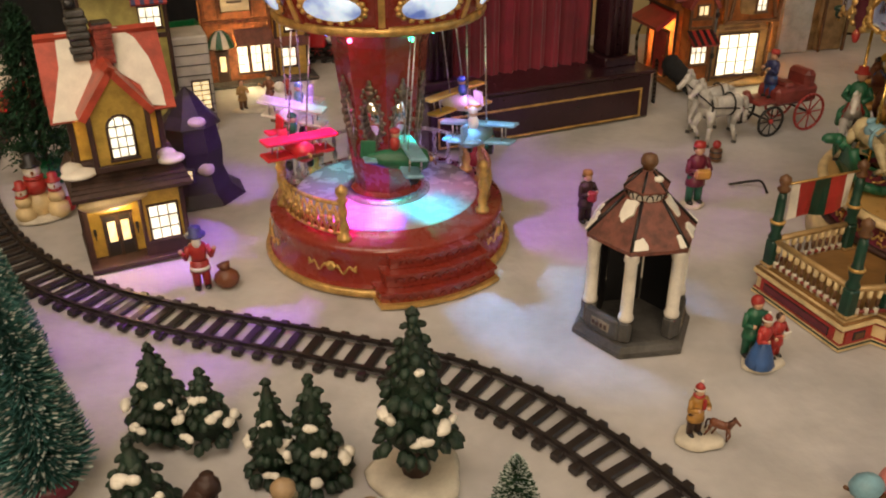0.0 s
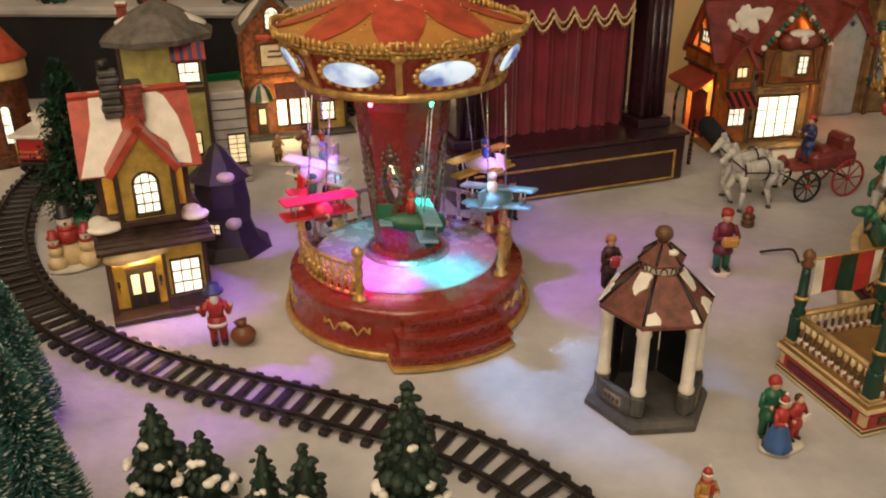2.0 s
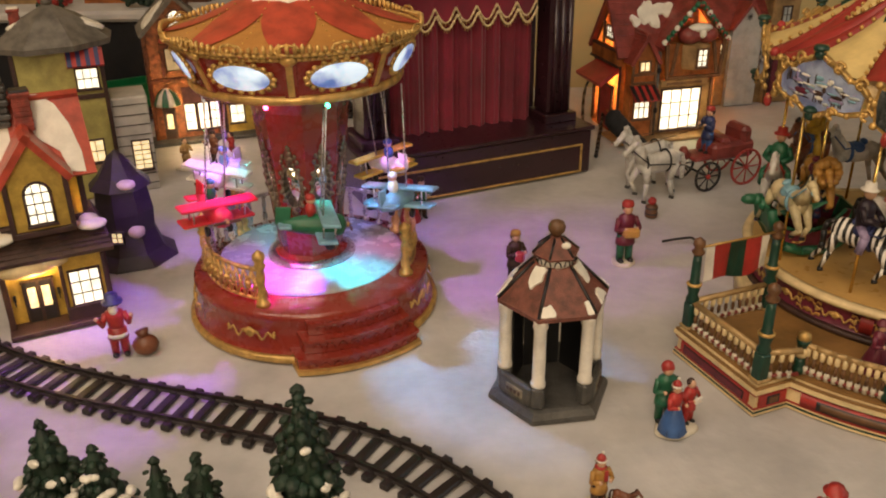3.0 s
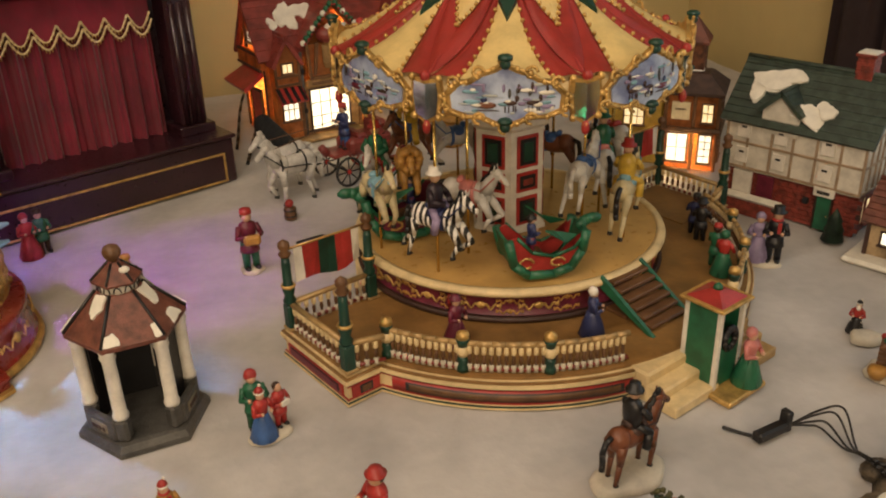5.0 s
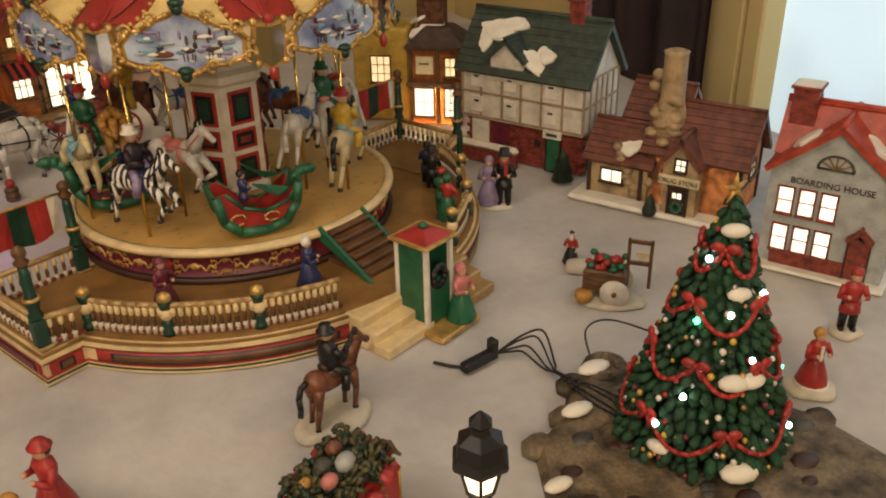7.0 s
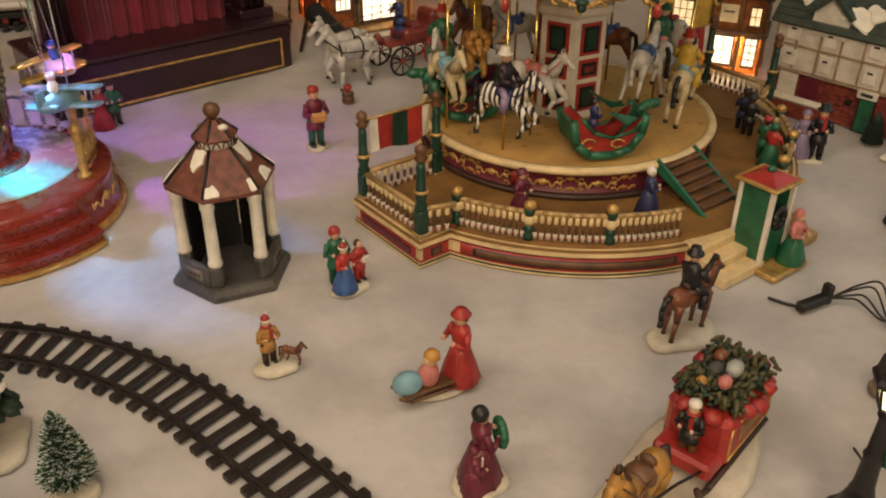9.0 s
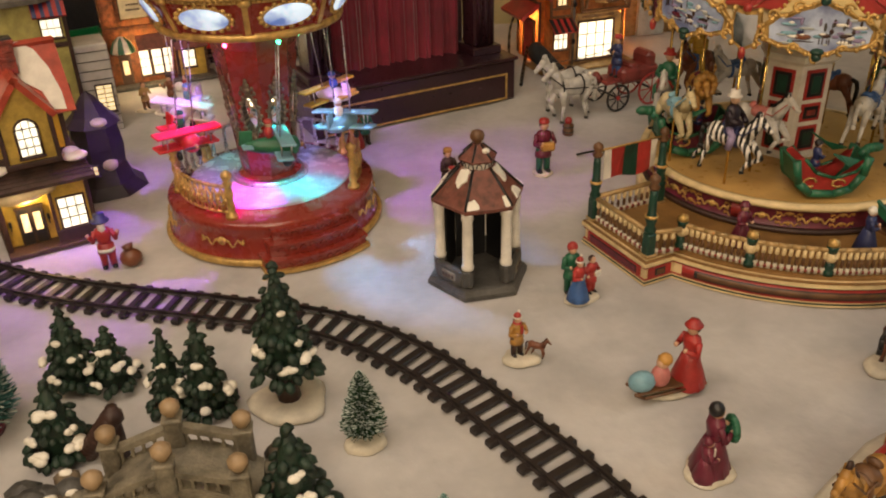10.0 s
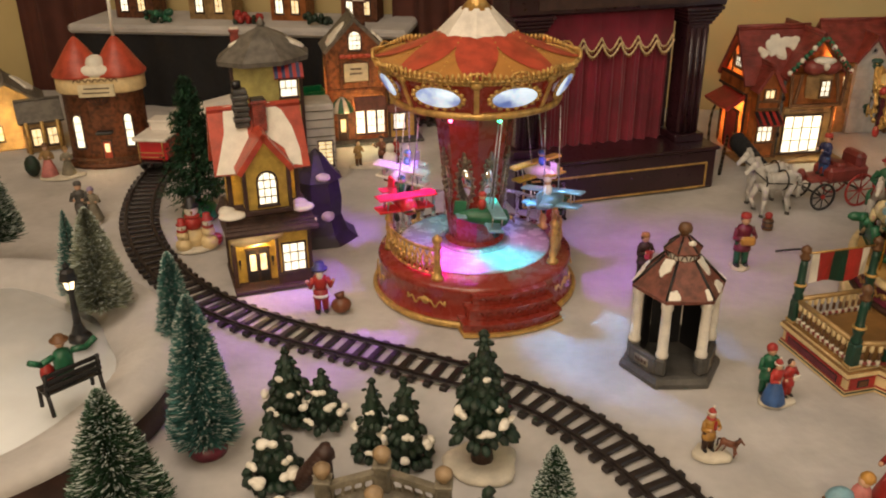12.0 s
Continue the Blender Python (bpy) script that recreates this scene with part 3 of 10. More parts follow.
for a, c, e, aim, cone in ((-122, (1.0, 0.01, 0.55), 6.0, 0.080, 30), (-96, (0.40, 0.03, 1.0), 6.5, 0.082, 26), (-68, (0.01, 1.0, 0.55), 4.0, 0.082, 27), (-40, (0.02, 0.60, 1.0), 4.2, 0.080, 28), (-8, (1.0, 0.25, 0.55), 1.2, 0.08, 30), (-158, (0.50, 0.25, 1.0), 1.6, 0.08, 34), (60, (0.3, 0.3, 1.0), 1.5, 0.08, 40), (150, (0.1, 0.8, 1.0), 1.2, 0.08, 36),
                           (-140, (0.42, 0.10, 1.0), 3.6, 0.24, 56), (-38, (0.24, 0.50, 1.0), 3.2, 0.22, 50), (165, (0.40, 0.15, 1.0), 3.0, 0.25, 62), (20, (0.55, 0.20, 1.0), 2.4, 0.24, 60), (80, (0.45, 0.25, 1.0), 2.2, 0.24, 60)):
    px, py, pz = polar(0.064, a, 0.238)
    qx, qy, qz = polar(aim, a, 0.0)
    lamp("ride_led", "SPOT", look((AX + px, AY + py, pz), (AX + qx, AY + qy, qz)), e, c, size=0.003, cone=cone)
for a, c in ((-118, (1.0, 0.02, 0.25)), (-52, (0.05, 1.0, 0.3))):
    px, py, pz = polar(0.078, a, 0.244)
    lamp("ride_led", "POINT", pose(AX + px, AY + py, pz), 0.03, c, size=0.003)


def baluster(g, x, y, z, h, r, material, m=None):
    g.lathe([(r * 1.5, 0), (r * 1.5, h * 0.06), (r * 0.7, h * 0.12), (r * 1.25, h * 0.3), (r * 0.6, h * 0.5), (r * 1.1, h * 0.72), (r * 0.7, h * 0.88), (r * 1.3, h * 0.95), (r * 1.3, h)], material, 8, (m or Matrix()) @ pose(x, y, z))


for a0, a1, material in ((-168, -108, GOLD), (-22, 22, GOLD), (38, 88, SILVER), (92, 142, SILVER), (146, 184, SILVER)):
    f = part("fence", Geo().tube([polar(0.111, a0 + (a1 - a0) * i / 10, 0.090) for i in range(11)], 0.0022, material), ride, "metallic ornamental fence")
    if material is GOLD:
        g = Geo()
        for i in range(12):
            u0, u1 = a0 + (a1 - a0) * i / 12, a0 + (a1 - a0) * (i + 1) / 12
            g.tube([polar(0.111, u0, 0.058), polar(0.111, u1, 0.088)], 0.0013, material, 5)
            g.tube([polar(0.111, u1, 0.058), polar(0.111, u0, 0.088)], 0.0013, material, 5)
            g.ball(polar(0.1115, (u0 + u1) / 2, 0.073), 0.0032, material, 6)
        for s in range(5):
            u = a0 + (a1 - a0) * (s + 0.5) / 5
            g.tube([polar(0.112, u + 2.6 * math.cos(q), 0.074 + 0.0075 * math.sin(q)) for q in [x * 0.7 for x in range(10)]], 0.0014, material, 5)
        g.tube([polar(0.111, a0 + (a1 - a0) * i / 10, 0.058) for i in range(11)], 0.0018, material)
        part("lattice", g, f)
    else:
        for i in range(5):
            g = Geo()
            x, y, z = polar(0.111, a0 + (a1 - a0) * (i + 0.5) / 5, 0.053)
            baluster(g, x, y, z, 0.036, 0.0026, material)
            part("baluster", g, f)
    for u in (a0, a1):
        g = Geo()
        x, y, z = polar(0.111, u, 0.0515)
        g.lathe([(0.0072, 0), (0.0072, 0.004), (0.004, 0.006), (0.0052, 0.014), (0.0032, 0.022), (0.0050, 0.030), (0.0034, 0.038), (0.0058, 0.043), (0.0036, 0.046), (0.0062, 0.051), (0.0062, 0.055), (0.0001, 0.060)], GOLD, 12, pose(x, y, z))
        part("post", g, f, "turned gold post with a ball")


def plane(paint, wing, pilot):
    g = Geo()
    g.lathe([(0.0001, -0.030), (0.004, -0.028), (0.0075, -0.014), (0.0092, 0.004), (0.0088, 0.016), (0.0074, 0.019), (0.0001, 0.022)], paint, 12, pose(0, 0, 0, 90, 0, 0))
    g.box((0, -0.004, -0.005), (0.062, 0.015, 0.0028), wing, b=0.3)
    g.box((0, -0.006, 0.009), (0.066, 0.014, 0.0026), wing, b=0.3)
    for x in (-0.022, 0.022):
        for y in (-0.010, -0.001):
            g.rod((x, y, -0.004), (x, y, 0.009), 0.0008, SILVER, None, 5)
    g.box((0, 0.027, 0.001), (0.026, 0.010, 0.0022), wing, b=0.3)
    g.box((0, 0.028, 0.0075), (0.0022, 0.012, 0.014), paint, b=0.3)
    g.rod((0, -0.022, 0), (0, -0.0255, 0), 0.0026, GOLD, 0.0012, 8)
    g.box((0, -0.0242, 0), (0.024, 0.0010, 0.0030), BROWN, b=0.3)
    for x in (-0.008, 0.008):
        g.rod((x, -0.008, -0.005), (x * 1.1, -0.008, -0.0125), 0.0009, SILVER, None, 5)
        g.lathe([(0.0042, -0.0012), (0.0042, 0.0012)], BLACK, 10, pose(x * 1.2, -0.008, -0.0135, 0, 90, 0))
    g.ball((0, 0.007, 0.0125), (0.0048, 0.0044, 0.0065), pilot, 8)
    g.ball((0, 0.007, 0.0205), 0.0040, SKIN, 8)
    g.ball((0, 0.0075, 0.0222), (0.0043, 0.0043, 0.0032), pilot, 8)
    return g


PLANES = ((-142, REDPLASTIC, REDPLASTIC, GREEN, 205), (-76, GREEN, SKYBLUE, RED, 20), (-22, SKYBLUE, SKYBLUE, WHITE, 70), (40, WHITE, YELLOW, BLUE, 130), (100, PURPLE, BLUE, PINK, 190), (160, WHITE, WHITE, SKYBLUE, 255))
for a, paint, wing, pilot, yaw in PLANES:
    x, y, z = polar(0.104, a, 0.135)
    p = part("airplane", plane(paint, wing, pilot), ride, "small toy biplane hung on wires", m=pose(x, y, z, 6, 4, a - 180) @ Matrix.Scale(1.2, 4))
    g = Geo()
    for dx in (-0.008, 0.008):
        g.rod((dx, -0.002, 0.008), (dx, -0.002, 0.096), 0.0007, SILVER, None, 5)
    part("hanger_wire", g, p)

# ---------------------------------------------------------------- figures
def figure(g, x, y, h, coat, trousers=None, hat=None, hatmat=None, skirt=False, rz=0.0, arm=0.0, extra=None, z=0.0):
    """One painted figurine of height h into the mesh g, facing -y turned by rz."""
    m = pose(x, y, z, 0, 0, rz) @ Matrix.Scale(h, 4)
    tr = trousers or DKBROWN
    if skirt:
        g.lathe([(0.235, 0.0), (0.245, 0.03), (0.20, 0.22), (0.13, 0.42), (0.105, 0.50)], tr, 14, m)
        for i in range(7):
            a = i * 51
            g.rod(polar(0.232, a, 0.02), polar(0.11, a, 0.46), 0.028, tr, 0.012, 5, m)
    else:
        for s in (-1, 1):
            g.rod((s * 0.075, 0, 0.03), (s * 0.065, 0, 0.46), 0.055, tr, 0.075, 8, m)
            g.ball((s * 0.08, -0.045, 0.03), (0.05, 0.085, 0.04), BLACK, 8, m)
        g.lathe([(0.155, 0.30), (0.15, 0.36), (0.12, 0.48)], coat, 12, m, squash=0.8)
    g.lathe([(0.105, 0.46), (0.115, 0.55), (0.145, 0.68), (0.125, 0.75), (0.05, 0.79), (0.045, 0.82)], coat, 12, m, squash=0.75)
    for s in (-1, 1):
        e = (s * 0.185, -0.06, 0.56)
        hnd = (s * (0.09 if arm < 0.5 else 0.24), -0.17 - 0.03 * arm, 0.57 + 0.2 * arm)
        g.rod((s * 0.13, 0, 0.72), e, 0.045, coat, 0.040, 7, m)
        g.rod(e, hnd, 0.040, coat, 0.032, 7, m)
        g.ball(e, 0.042, coat, 6, m)
        g.ball(hnd, 0.036, SKIN, 6, m)
    g.ball((0, -0.005, 0.865), (0.078, 0.082, 0.092), SKIN, 10, m)
    hm = hatmat or RED
    g.ball((0, 0.02, 0.885), (0.086, 0.082, 0.088), DKBROWN if hat != "hood" else hm, 10, m)
    if hat == "top":
        g.lathe([(0.135, 0.92), (0.135, 0.935), (0.085, 0.94), (0.09, 1.03), (0.0001, 1.032)], hm, 12, m)
    elif hat == "brim":
        g.lathe([(0.118, 0.915), (0.122, 0.925), (0.085, 0.945), (0.075, 0.99), (0.0001, 1.01)], hm, 12, m)
    elif hat == "bonnet" or hat == "hood":
        g.ball((0, 0.015, 0.90), (0.098, 0.095, 0.10), hm, 10, m)
    elif hat == "santa":
        g.lathe([(0.092, 0.905), (0.10, 0.92), (0.092, 0.94)], WHITE, 10, m)
        g.lathe([(0.088, 0.935), (0.06, 0.99), (0.0001, 1.04)], hm, 10, m)
        g.ball((0.04, 0.02, 1.03), 0.03, WHITE, 6, m)
    elif hat == "cap":
        g.lathe([(0.09, 0.91), (0.095, 0.93), (0.08, 0.985), (0.0001, 1.0)], hm, 10, m)
    if extra == "wreath":
        g.tube([(0.13 * math.cos(q), -0.21, 0.6 + 0.13 * math.sin(q)) for q in [k * 0.628 for k in range(10)]], 0.05, GREEN, 6, m, closed=True)
        g.ball((0, -0.25, 0.49), 0.045, RED, 6, m)
    elif extra == "beard":
        g.ball((0, -0.07, 0.80), (0.07, 0.05, 0.09), WHITE, 8, m)
        g.lathe([(0.15, 0.33), (0.16, 0.36), (0.15, 0.39)], WHITE, 12, m, squash=0.85)
    elif extra == "scarf":
        g.lathe([(0.085, 0.765), (0.10, 0.785), (0.085, 0.81)], RED, 10, m)
        g.box((0.04, -0.12, 0.67), (0.06, 0.03, 0.2), RED, m)
    elif extra == "book":
        g.box((0, -0.20, 0.60), (0.18, 0.05, 0.11), WHITE, m)
    elif extra == "sack":
        g.ball((0.30, 0.0, 0.14), (0.17, 0.16, 0.16), HORSEB, 10, m)
        g.rod((0.30, 0, 0.26), (0.27, 0, 0.34), 0.05, HORSEB, 0.08, 8, m)
    elif extra == "fur":
        g.lathe([(0.24, 0.0), (0.262, 0.03), (0.245, 0.07)], WHITE, 14, m)
        g.box((0, -0.12, 0.62), (0.05, 0.03, 0.25), WHITE, m)
    return g


def mound(g, x, y, rx, ry, h=0.006, material=BASESNOW):
    """A lumpy snow base."""
    n, verts, faces = 20, [], []
    for r, z in ((1.0, 0.0), (1.02, h * 0.5), (0.90, h * 0.95), (0.5, h * 1.05)):
        for i in range(n):
            a = 2 * math.pi * i / n
            k = 1 + 0.07 * math.sin(3 * a + rx * 500) + 0.05 * math.sin(5 * a + ry * 700)
            verts.append((x + rx * r * k * math.cos(a), y + ry * r * k * math.sin(a), z))
    for j in range(3):
        for i in range(n):
            faces.append((j * n + i, j * n + (i + 1) % n, (j + 1) * n + (i + 1) % n, (j + 1) * n + i))
    faces.append(tuple(3 * n + i for i in range(n)))
    g.add(verts, faces, material, True)
    return g


def quadruped(g, m, body, mane, saddle=None, tail=None, gait=(0.35, -0.3, -0.45, 0.4), hoof=BLACK, neck=1.0, lion=False):
    """A horse about one unit long, head towards -y, feet near z = 0."""
    g.ball((0, 0.02, 0.56), (0.135, 0.30, 0.150), body, 14, m)
    g.ball((0, -0.20, 0.58), (0.125, 0.15, 0.160), body, 12, m)
    g.ball((0, 0.22, 0.58), (0.140, 0.15, 0.155), body, 12, m)
    hz = 0.90 * neck if not lion else 0.74
    g.rod((0, -0.24, 0.62), (0, -0.40, hz - 0.04), 0.115, body, 0.062, 10, m)
    g.ball((0, -0.41, hz - 0.02), (0.062, 0.085, 0.075), body, 10, m)
    g.rod((0, -0.41, hz - 0.01), (0, -0.56, hz - 0.13), 0.060, body, 0.036, 10, m)
    g.ball((0, -0.56, hz - 0.13), (0.038, 0.045, 0.042), body, 8, m)
    for s in (-1, 1):
        g.rod((s * 0.035, -0.40, hz + 0.03), (s * 0.042, -0.41, hz + 0.105), 0.020, body, 0.004, 6, m)
    if lion:
        for k in range(16):
            a = k * 22.5
            g.ball((0.13 * math.cos(radians(a)), -0.36 + 0.03 * math.sin(k * 2.1), hz - 0.02 + 0.14 * math.sin(radians(a))), (0.062, 0.09, 0.062), mane, 8, m)
    else:
        for k in range(8):
            u = k / 7
            g.ball((0.01 * math.sin(k * 2.5), -0.20 - 0.18 * u, 0.72 + (hz - 0.62) * u - 0.05 + 0.02 * math.sin(k)), (0.034, 0.05, 0.062), mane, 6, m)
    for (x, y), sw in zip(((-0.085, -0.24), (0.085, -0.24), (-0.09, 0.26), (0.09, 0.26)), gait):
        kn = (x, y - 0.22 * sw - 0.02, 0.30)
        ft = (x, y - 0.22 * sw + (0.16 * sw if y < 0 else 0.20 * abs(sw)), 0.04 + 0.16 * max(0, sw if y < 0 else -sw * 0.2))
        g.rod((x, y, 0.55), kn, 0.072, body, 0.040, 8, m)
        g.rod(kn, ft, 0.038, body, 0.026, 8, m)
        g.ball(kn, 0.040, body, 6, m)
        g.rod(ft, (ft[0], ft[1] - 0.01, ft[2] - 0.04), 0.032, hoof, 0.040, 8, m)
    tl = tail or mane
    g.tube([(0, 0.34, 0.66), (0, 0.43, 0.62), (0.01, 0.46, 0.50), (0.01, 0.45, 0.34), (0, 0.47, 0.26)], 0.036, tl, 7, m)
    if saddle:
        g.ball((0, 0.0, 0.635), (0.142, 0.13, 0.100), saddle, 12, m)
        g.ball((0, 0.10, 0.73), (0.085, 0.045, 0.05), saddle, 8, m)
        g.lathe([(0.142, -0.02), (0.147, 0), (0.142, 0.02)], saddle, 14, m @ pose(0, -0.12, 0.57, 90, 0, 0) @ Matrix.Diagonal((1, 1.12, 1, 1)))
        g.tube([(0.075, -0.42, hz - 0.05), (0.13, -0.25, 0.66), (0.12, -0.05, 0.68)], 0.011, saddle, 5, m)
        g.tube([(-0.075, -0.42, hz - 0.05), (-0.13, -0.25, 0.66), (-0.12, -0.05, 0.68)], 0.011, saddle, 5, m)
        g.lathe([(0.052, -0.01), (0.055, 0), (0.052, 0.01)], saddle, 10, m @ pose(0, -0.50, hz - 0.085, 50, 0, 0))
    return g


def rider(g, m, coat, hatm, skirt=None):
    g.lathe([(0.10, 0.66), (0.12, 0.80), (0.13, 0.92), (0.10, 1.0), (0.04, 1.04)], coat, 10, m @ pose(0, 0.02, 0), squash=0.8)
    g.ball((0, 0.01, 1.12), (0.07, 0.075, 0.085), SKIN, 8, m)
    g.lathe([(0.11, 1.15), (0.105, 1.17), (0.07, 1.18), (0.065, 1.25), (0.0001, 1.255)], hatm, 10, m @ pose(0, 0.02, 0))
    for s in (-1, 1):
        g.tube([(s * 0.12, 0.02, 0.96), (s * 0.17, -0.06, 0.84), (s * 0.06, -0.17, 0.80)], 0.042, coat, 6, m)
        g.tube([(s * 0.06, 0.02, 0.70), (s * 0.16, -0.10, 0.62), (s * 0.165, -0.06, 0.42)], 0.055, skirt or coat, 6, m)
    if skirt:
        g.ball((0.12, 0.02, 0.60), (0.10, 0.16, 0.20), skirt, 10, m)
    return g

# ---------------------------------------------------------------- the horse carousel
BX, BY = 0.624, 0.838
AXIS = 292.0
caro = thing("carousel", pose(BX, BY, 0), "ornate cream, red and green musical carousel with riders", "carousel")


def ringband(r, z0, z1, material, a0=0.0, a1=360.0, t=0.002, n=96):
    return Geo().lathe([(r - t, z0), (r, z0), (r, z1), (r - t, z1)], material, n, None, True, a0, a1)


def outline(off):
    """Plan of the base: a front arc between two square balconies, with a straight back."""
    r, u1, v1, u0 = 0.2665 + off, 0.097 + off, 0.285 + off, -0.014 - off
    h = math.degrees(math.asin(0.248 / 0.2665))
    arc = [polar(r, -h + 2 * h * i / 56)[:2] for i in range(57)]
    pts = [(u0, -v1), (u1, -v1), (u1, arc[0][1])] + arc + [(u1, arc[-1][1]), (u1, v1), (u0, v1)]
    return pts


MA = pose(0, 0, 0, 0, 0, AXIS)
g = Geo(MA).prism(outline(0.0), 0.0, 0.0285, CREAM)
g.lathe([(0.176, 0.0), (0.176, 0.030)], CREAM, 72)
base = part("base", g, caro, "half-round stepped base with painted panels")
part("deck", Geo(MA).prism(outline(-0.003), 0.0286, 0.0312, DECKW), base, "brown wooden deck")
for z0, z1, material, off in ((0.0, 0.0016, CREAM, 0.003), (0.0017, 0.0032, DKGREEN, 0.0022), (0.0036, 0.0048, CREAM, 0.0018), (0.0050, 0.0062, RED, 0.0016), (0.0190, 0.0202, RED, 0.0016), (0.0206, 0.0218, DKGREEN, 0.0022), (0.0222, 0.0262, CREAM, 0.0036), (0.0264, 0.0284, DECKW, 0.0026)):
    part("painted_band", Geo(MA).prism(outline(off), z0, z1, material), base)
for a0, a1 in ((-66, -17), (17, 66)):
    b0, b1 = AXIS + a0, AXIS + a1
    p = part("side_panel", Geo().lathe([(0.264, 0.0066), (0.2685, 0.0066), (0.2685, 0.0186), (0.264, 0.0186)], RED, 48, None, True, b0, b1), base, "long red panel with a brown inset")
    part("panel_frame", Geo().lathe([(0.264, 0.0082), (0.2690, 0.0082), (0.2690, 0.0170), (0.264, 0.0170)], BLACK, 48, None, True, b0 + 3, b1 - 3), p, "thin black line")
    part("inset", Geo().lathe([(0.264, 0.0094), (0.2694, 0.0094), (0.2694, 0.0158), (0.264, 0.0158)], BROWN, 48, None, True, b0 + 3.8, b1 - 3.8), p)


def rail_baluster(x, y, z, h, m=None):
    g = Geo((m or Matrix()) @ pose(x, y, z))
    g.lathe([(0.0026, 0), (0.0026, h * 0.24), (0.0018, h * 0.27)], BASESNOW, 6)
    g.lathe([(0.0013, h * 0.26), (0.0020, h * 0.45), (0.0012, h * 0.66)], BROWN, 6)
    g.lathe([(0.0015, h * 0.64), (0.0025, h * 0.70), (0.0025, h)], CREAM, 6)
    return g


def wing(s):
    """A square balcony at one end of the front arc, with tall posts, railings and a striped flag."""
    m = MA
    U0, U1, V0, V1 = -0.012, 0.095, s * 0.186, s * 0.283
    wg = part("balcony", Geo(m).box(((U0 + U1) / 2, s * 0.240, 0.0322), (U1 - U0 - 0.002, 0.084, 0.0016), DECKW, b=0.2), caro, "square balcony with posts and a striped flag")
    g = Geo(m)
    g.box(((U0 + U1) / 2, s * 0.2852, 0.0126), (0.096, 0.004, 0.0118), RED, b=0.1)
    g.box(((U0 + U1) / 2, s * 0.2858, 0.0126), (0.086, 0.004, 0.0088), BLACK, b=0.1)
    g.box(((U0 + U1) / 2, s * 0.2864, 0.0126), (0.083, 0.004, 0.0064), BURG, b=0.1)
    part("side_panel", g, wg, "burgundy inset panel")
    g = Geo(m)
    g.box((0.0972, s * 0.2665, 0.0126), (0.004, 0.030, 0.0118), RED, b=0.1)
    g.box((0.0978, s * 0.2665, 0.0126), (0.004, 0.014, 0.0090), BLACK, b=0.1)
    g.box((0.0984, s * 0.2665, 0.0126), (0.004, 0.010, 0.0060), BROWN, b=0.1)
    part("end_panel", g, wg, "red panel with a square inset")
    posts = [(U1 - 0.004, V1 - s * 0.004), (U0 + 0.004, V1 - s * 0.004), (U0 + 0.004, V0)]
    for x, y in posts:
        g = Geo(m @ pose(x, y, 0.0315))
        g.box((0, 0, 0.014), (0.0115, 0.0115, 0.028), DKGREEN, b=0.15)
        g.box((0, 0, 0.0015), (0.0135, 0.0135, 0.003), RAILGOLD, b=0.2)
        g.lathe([(0.0056, 0.028), (0.0066, 0.031), (0.0044, 0.036), (0.0060, 0.042), (0.0066, 0.047), (0.0046, 0.050), (0.0044, 0.070), (0.0036, 0.078)], DKGREEN, 12)
        g.lathe([(0.0068, 0.0455), (0.0076, 0.047), (0.0068, 0.0485)], GOLD, 12)
        g.lathe([(0.0050, 0.078), (0.0064, 0.081), (0.0036, 0.084), (0.0058, 0.088), (0.0054, 0.092), (0.0001, 0.096)], BROWN, 12)
        part("post", g, wg, "dark green turned post with a brown finial")
    edges = [(posts[0], posts[1]), (posts[1], posts[2]), (posts[0], (0.102, s * 0.246))]
    for (x0, y0), (x1, y1) in edges:
        n = max(4, int(math.hypot(x1 - x0, y1 - y0) / 0.0082))
        rail = part("railing", Geo(m).rod((x0, y0, 0.0590), (x1, y1, 0.0590), 0.0030, RAILGOLD, None, 8), wg, "gold topped baluster railing")
        part("bottom_rail", Geo(m).rod((x0, y0, 0.0352), (x1, y1, 0.0352), 0.0019, MAROON, None, 6), rail)
        for i in range(1, n):
            u = i / n
            part("baluster", rail_baluster(x0 + (x1 - x0) * u, y0 + (y1 - y0) * u, 0.0325, 0.025, m), rail)
    (x0, y0), (x1, y1) = posts[1], posts[2]
    fl = part("flag", Geo(m).rod((x0, y0, 0.116), (x1, y1, 0.116), 0.0012, GOLD, None, 6), wg, "red, green and white striped banner")
    cols = (WHITE, RED, RED, DKGREEN, DKGREEN, RED, RED, WHITE)
    for i, c in enumerate(cols):
        q, lo = [], []
        for j in (0, 1):
            u = 0.10 + 0.80 * (i + j) / 8
            sw = 0.0025 * math.sin((i + j) * 1.3)
            q.append((x0 + (x1 - x0) * u, y0 + (y1 - y0) * u, 0.1155))
            lo.append((x0 + (x1 - x0) * u + sw, y0 + (y1 - y0) * u, 0.078 + 0.003 * math.sin(i + j)))
        part("stripe", Geo(m).slab([lo[0], lo[1], q[1], q[0]], 0.0006, c), fl)


wing(-1)
wing(1)

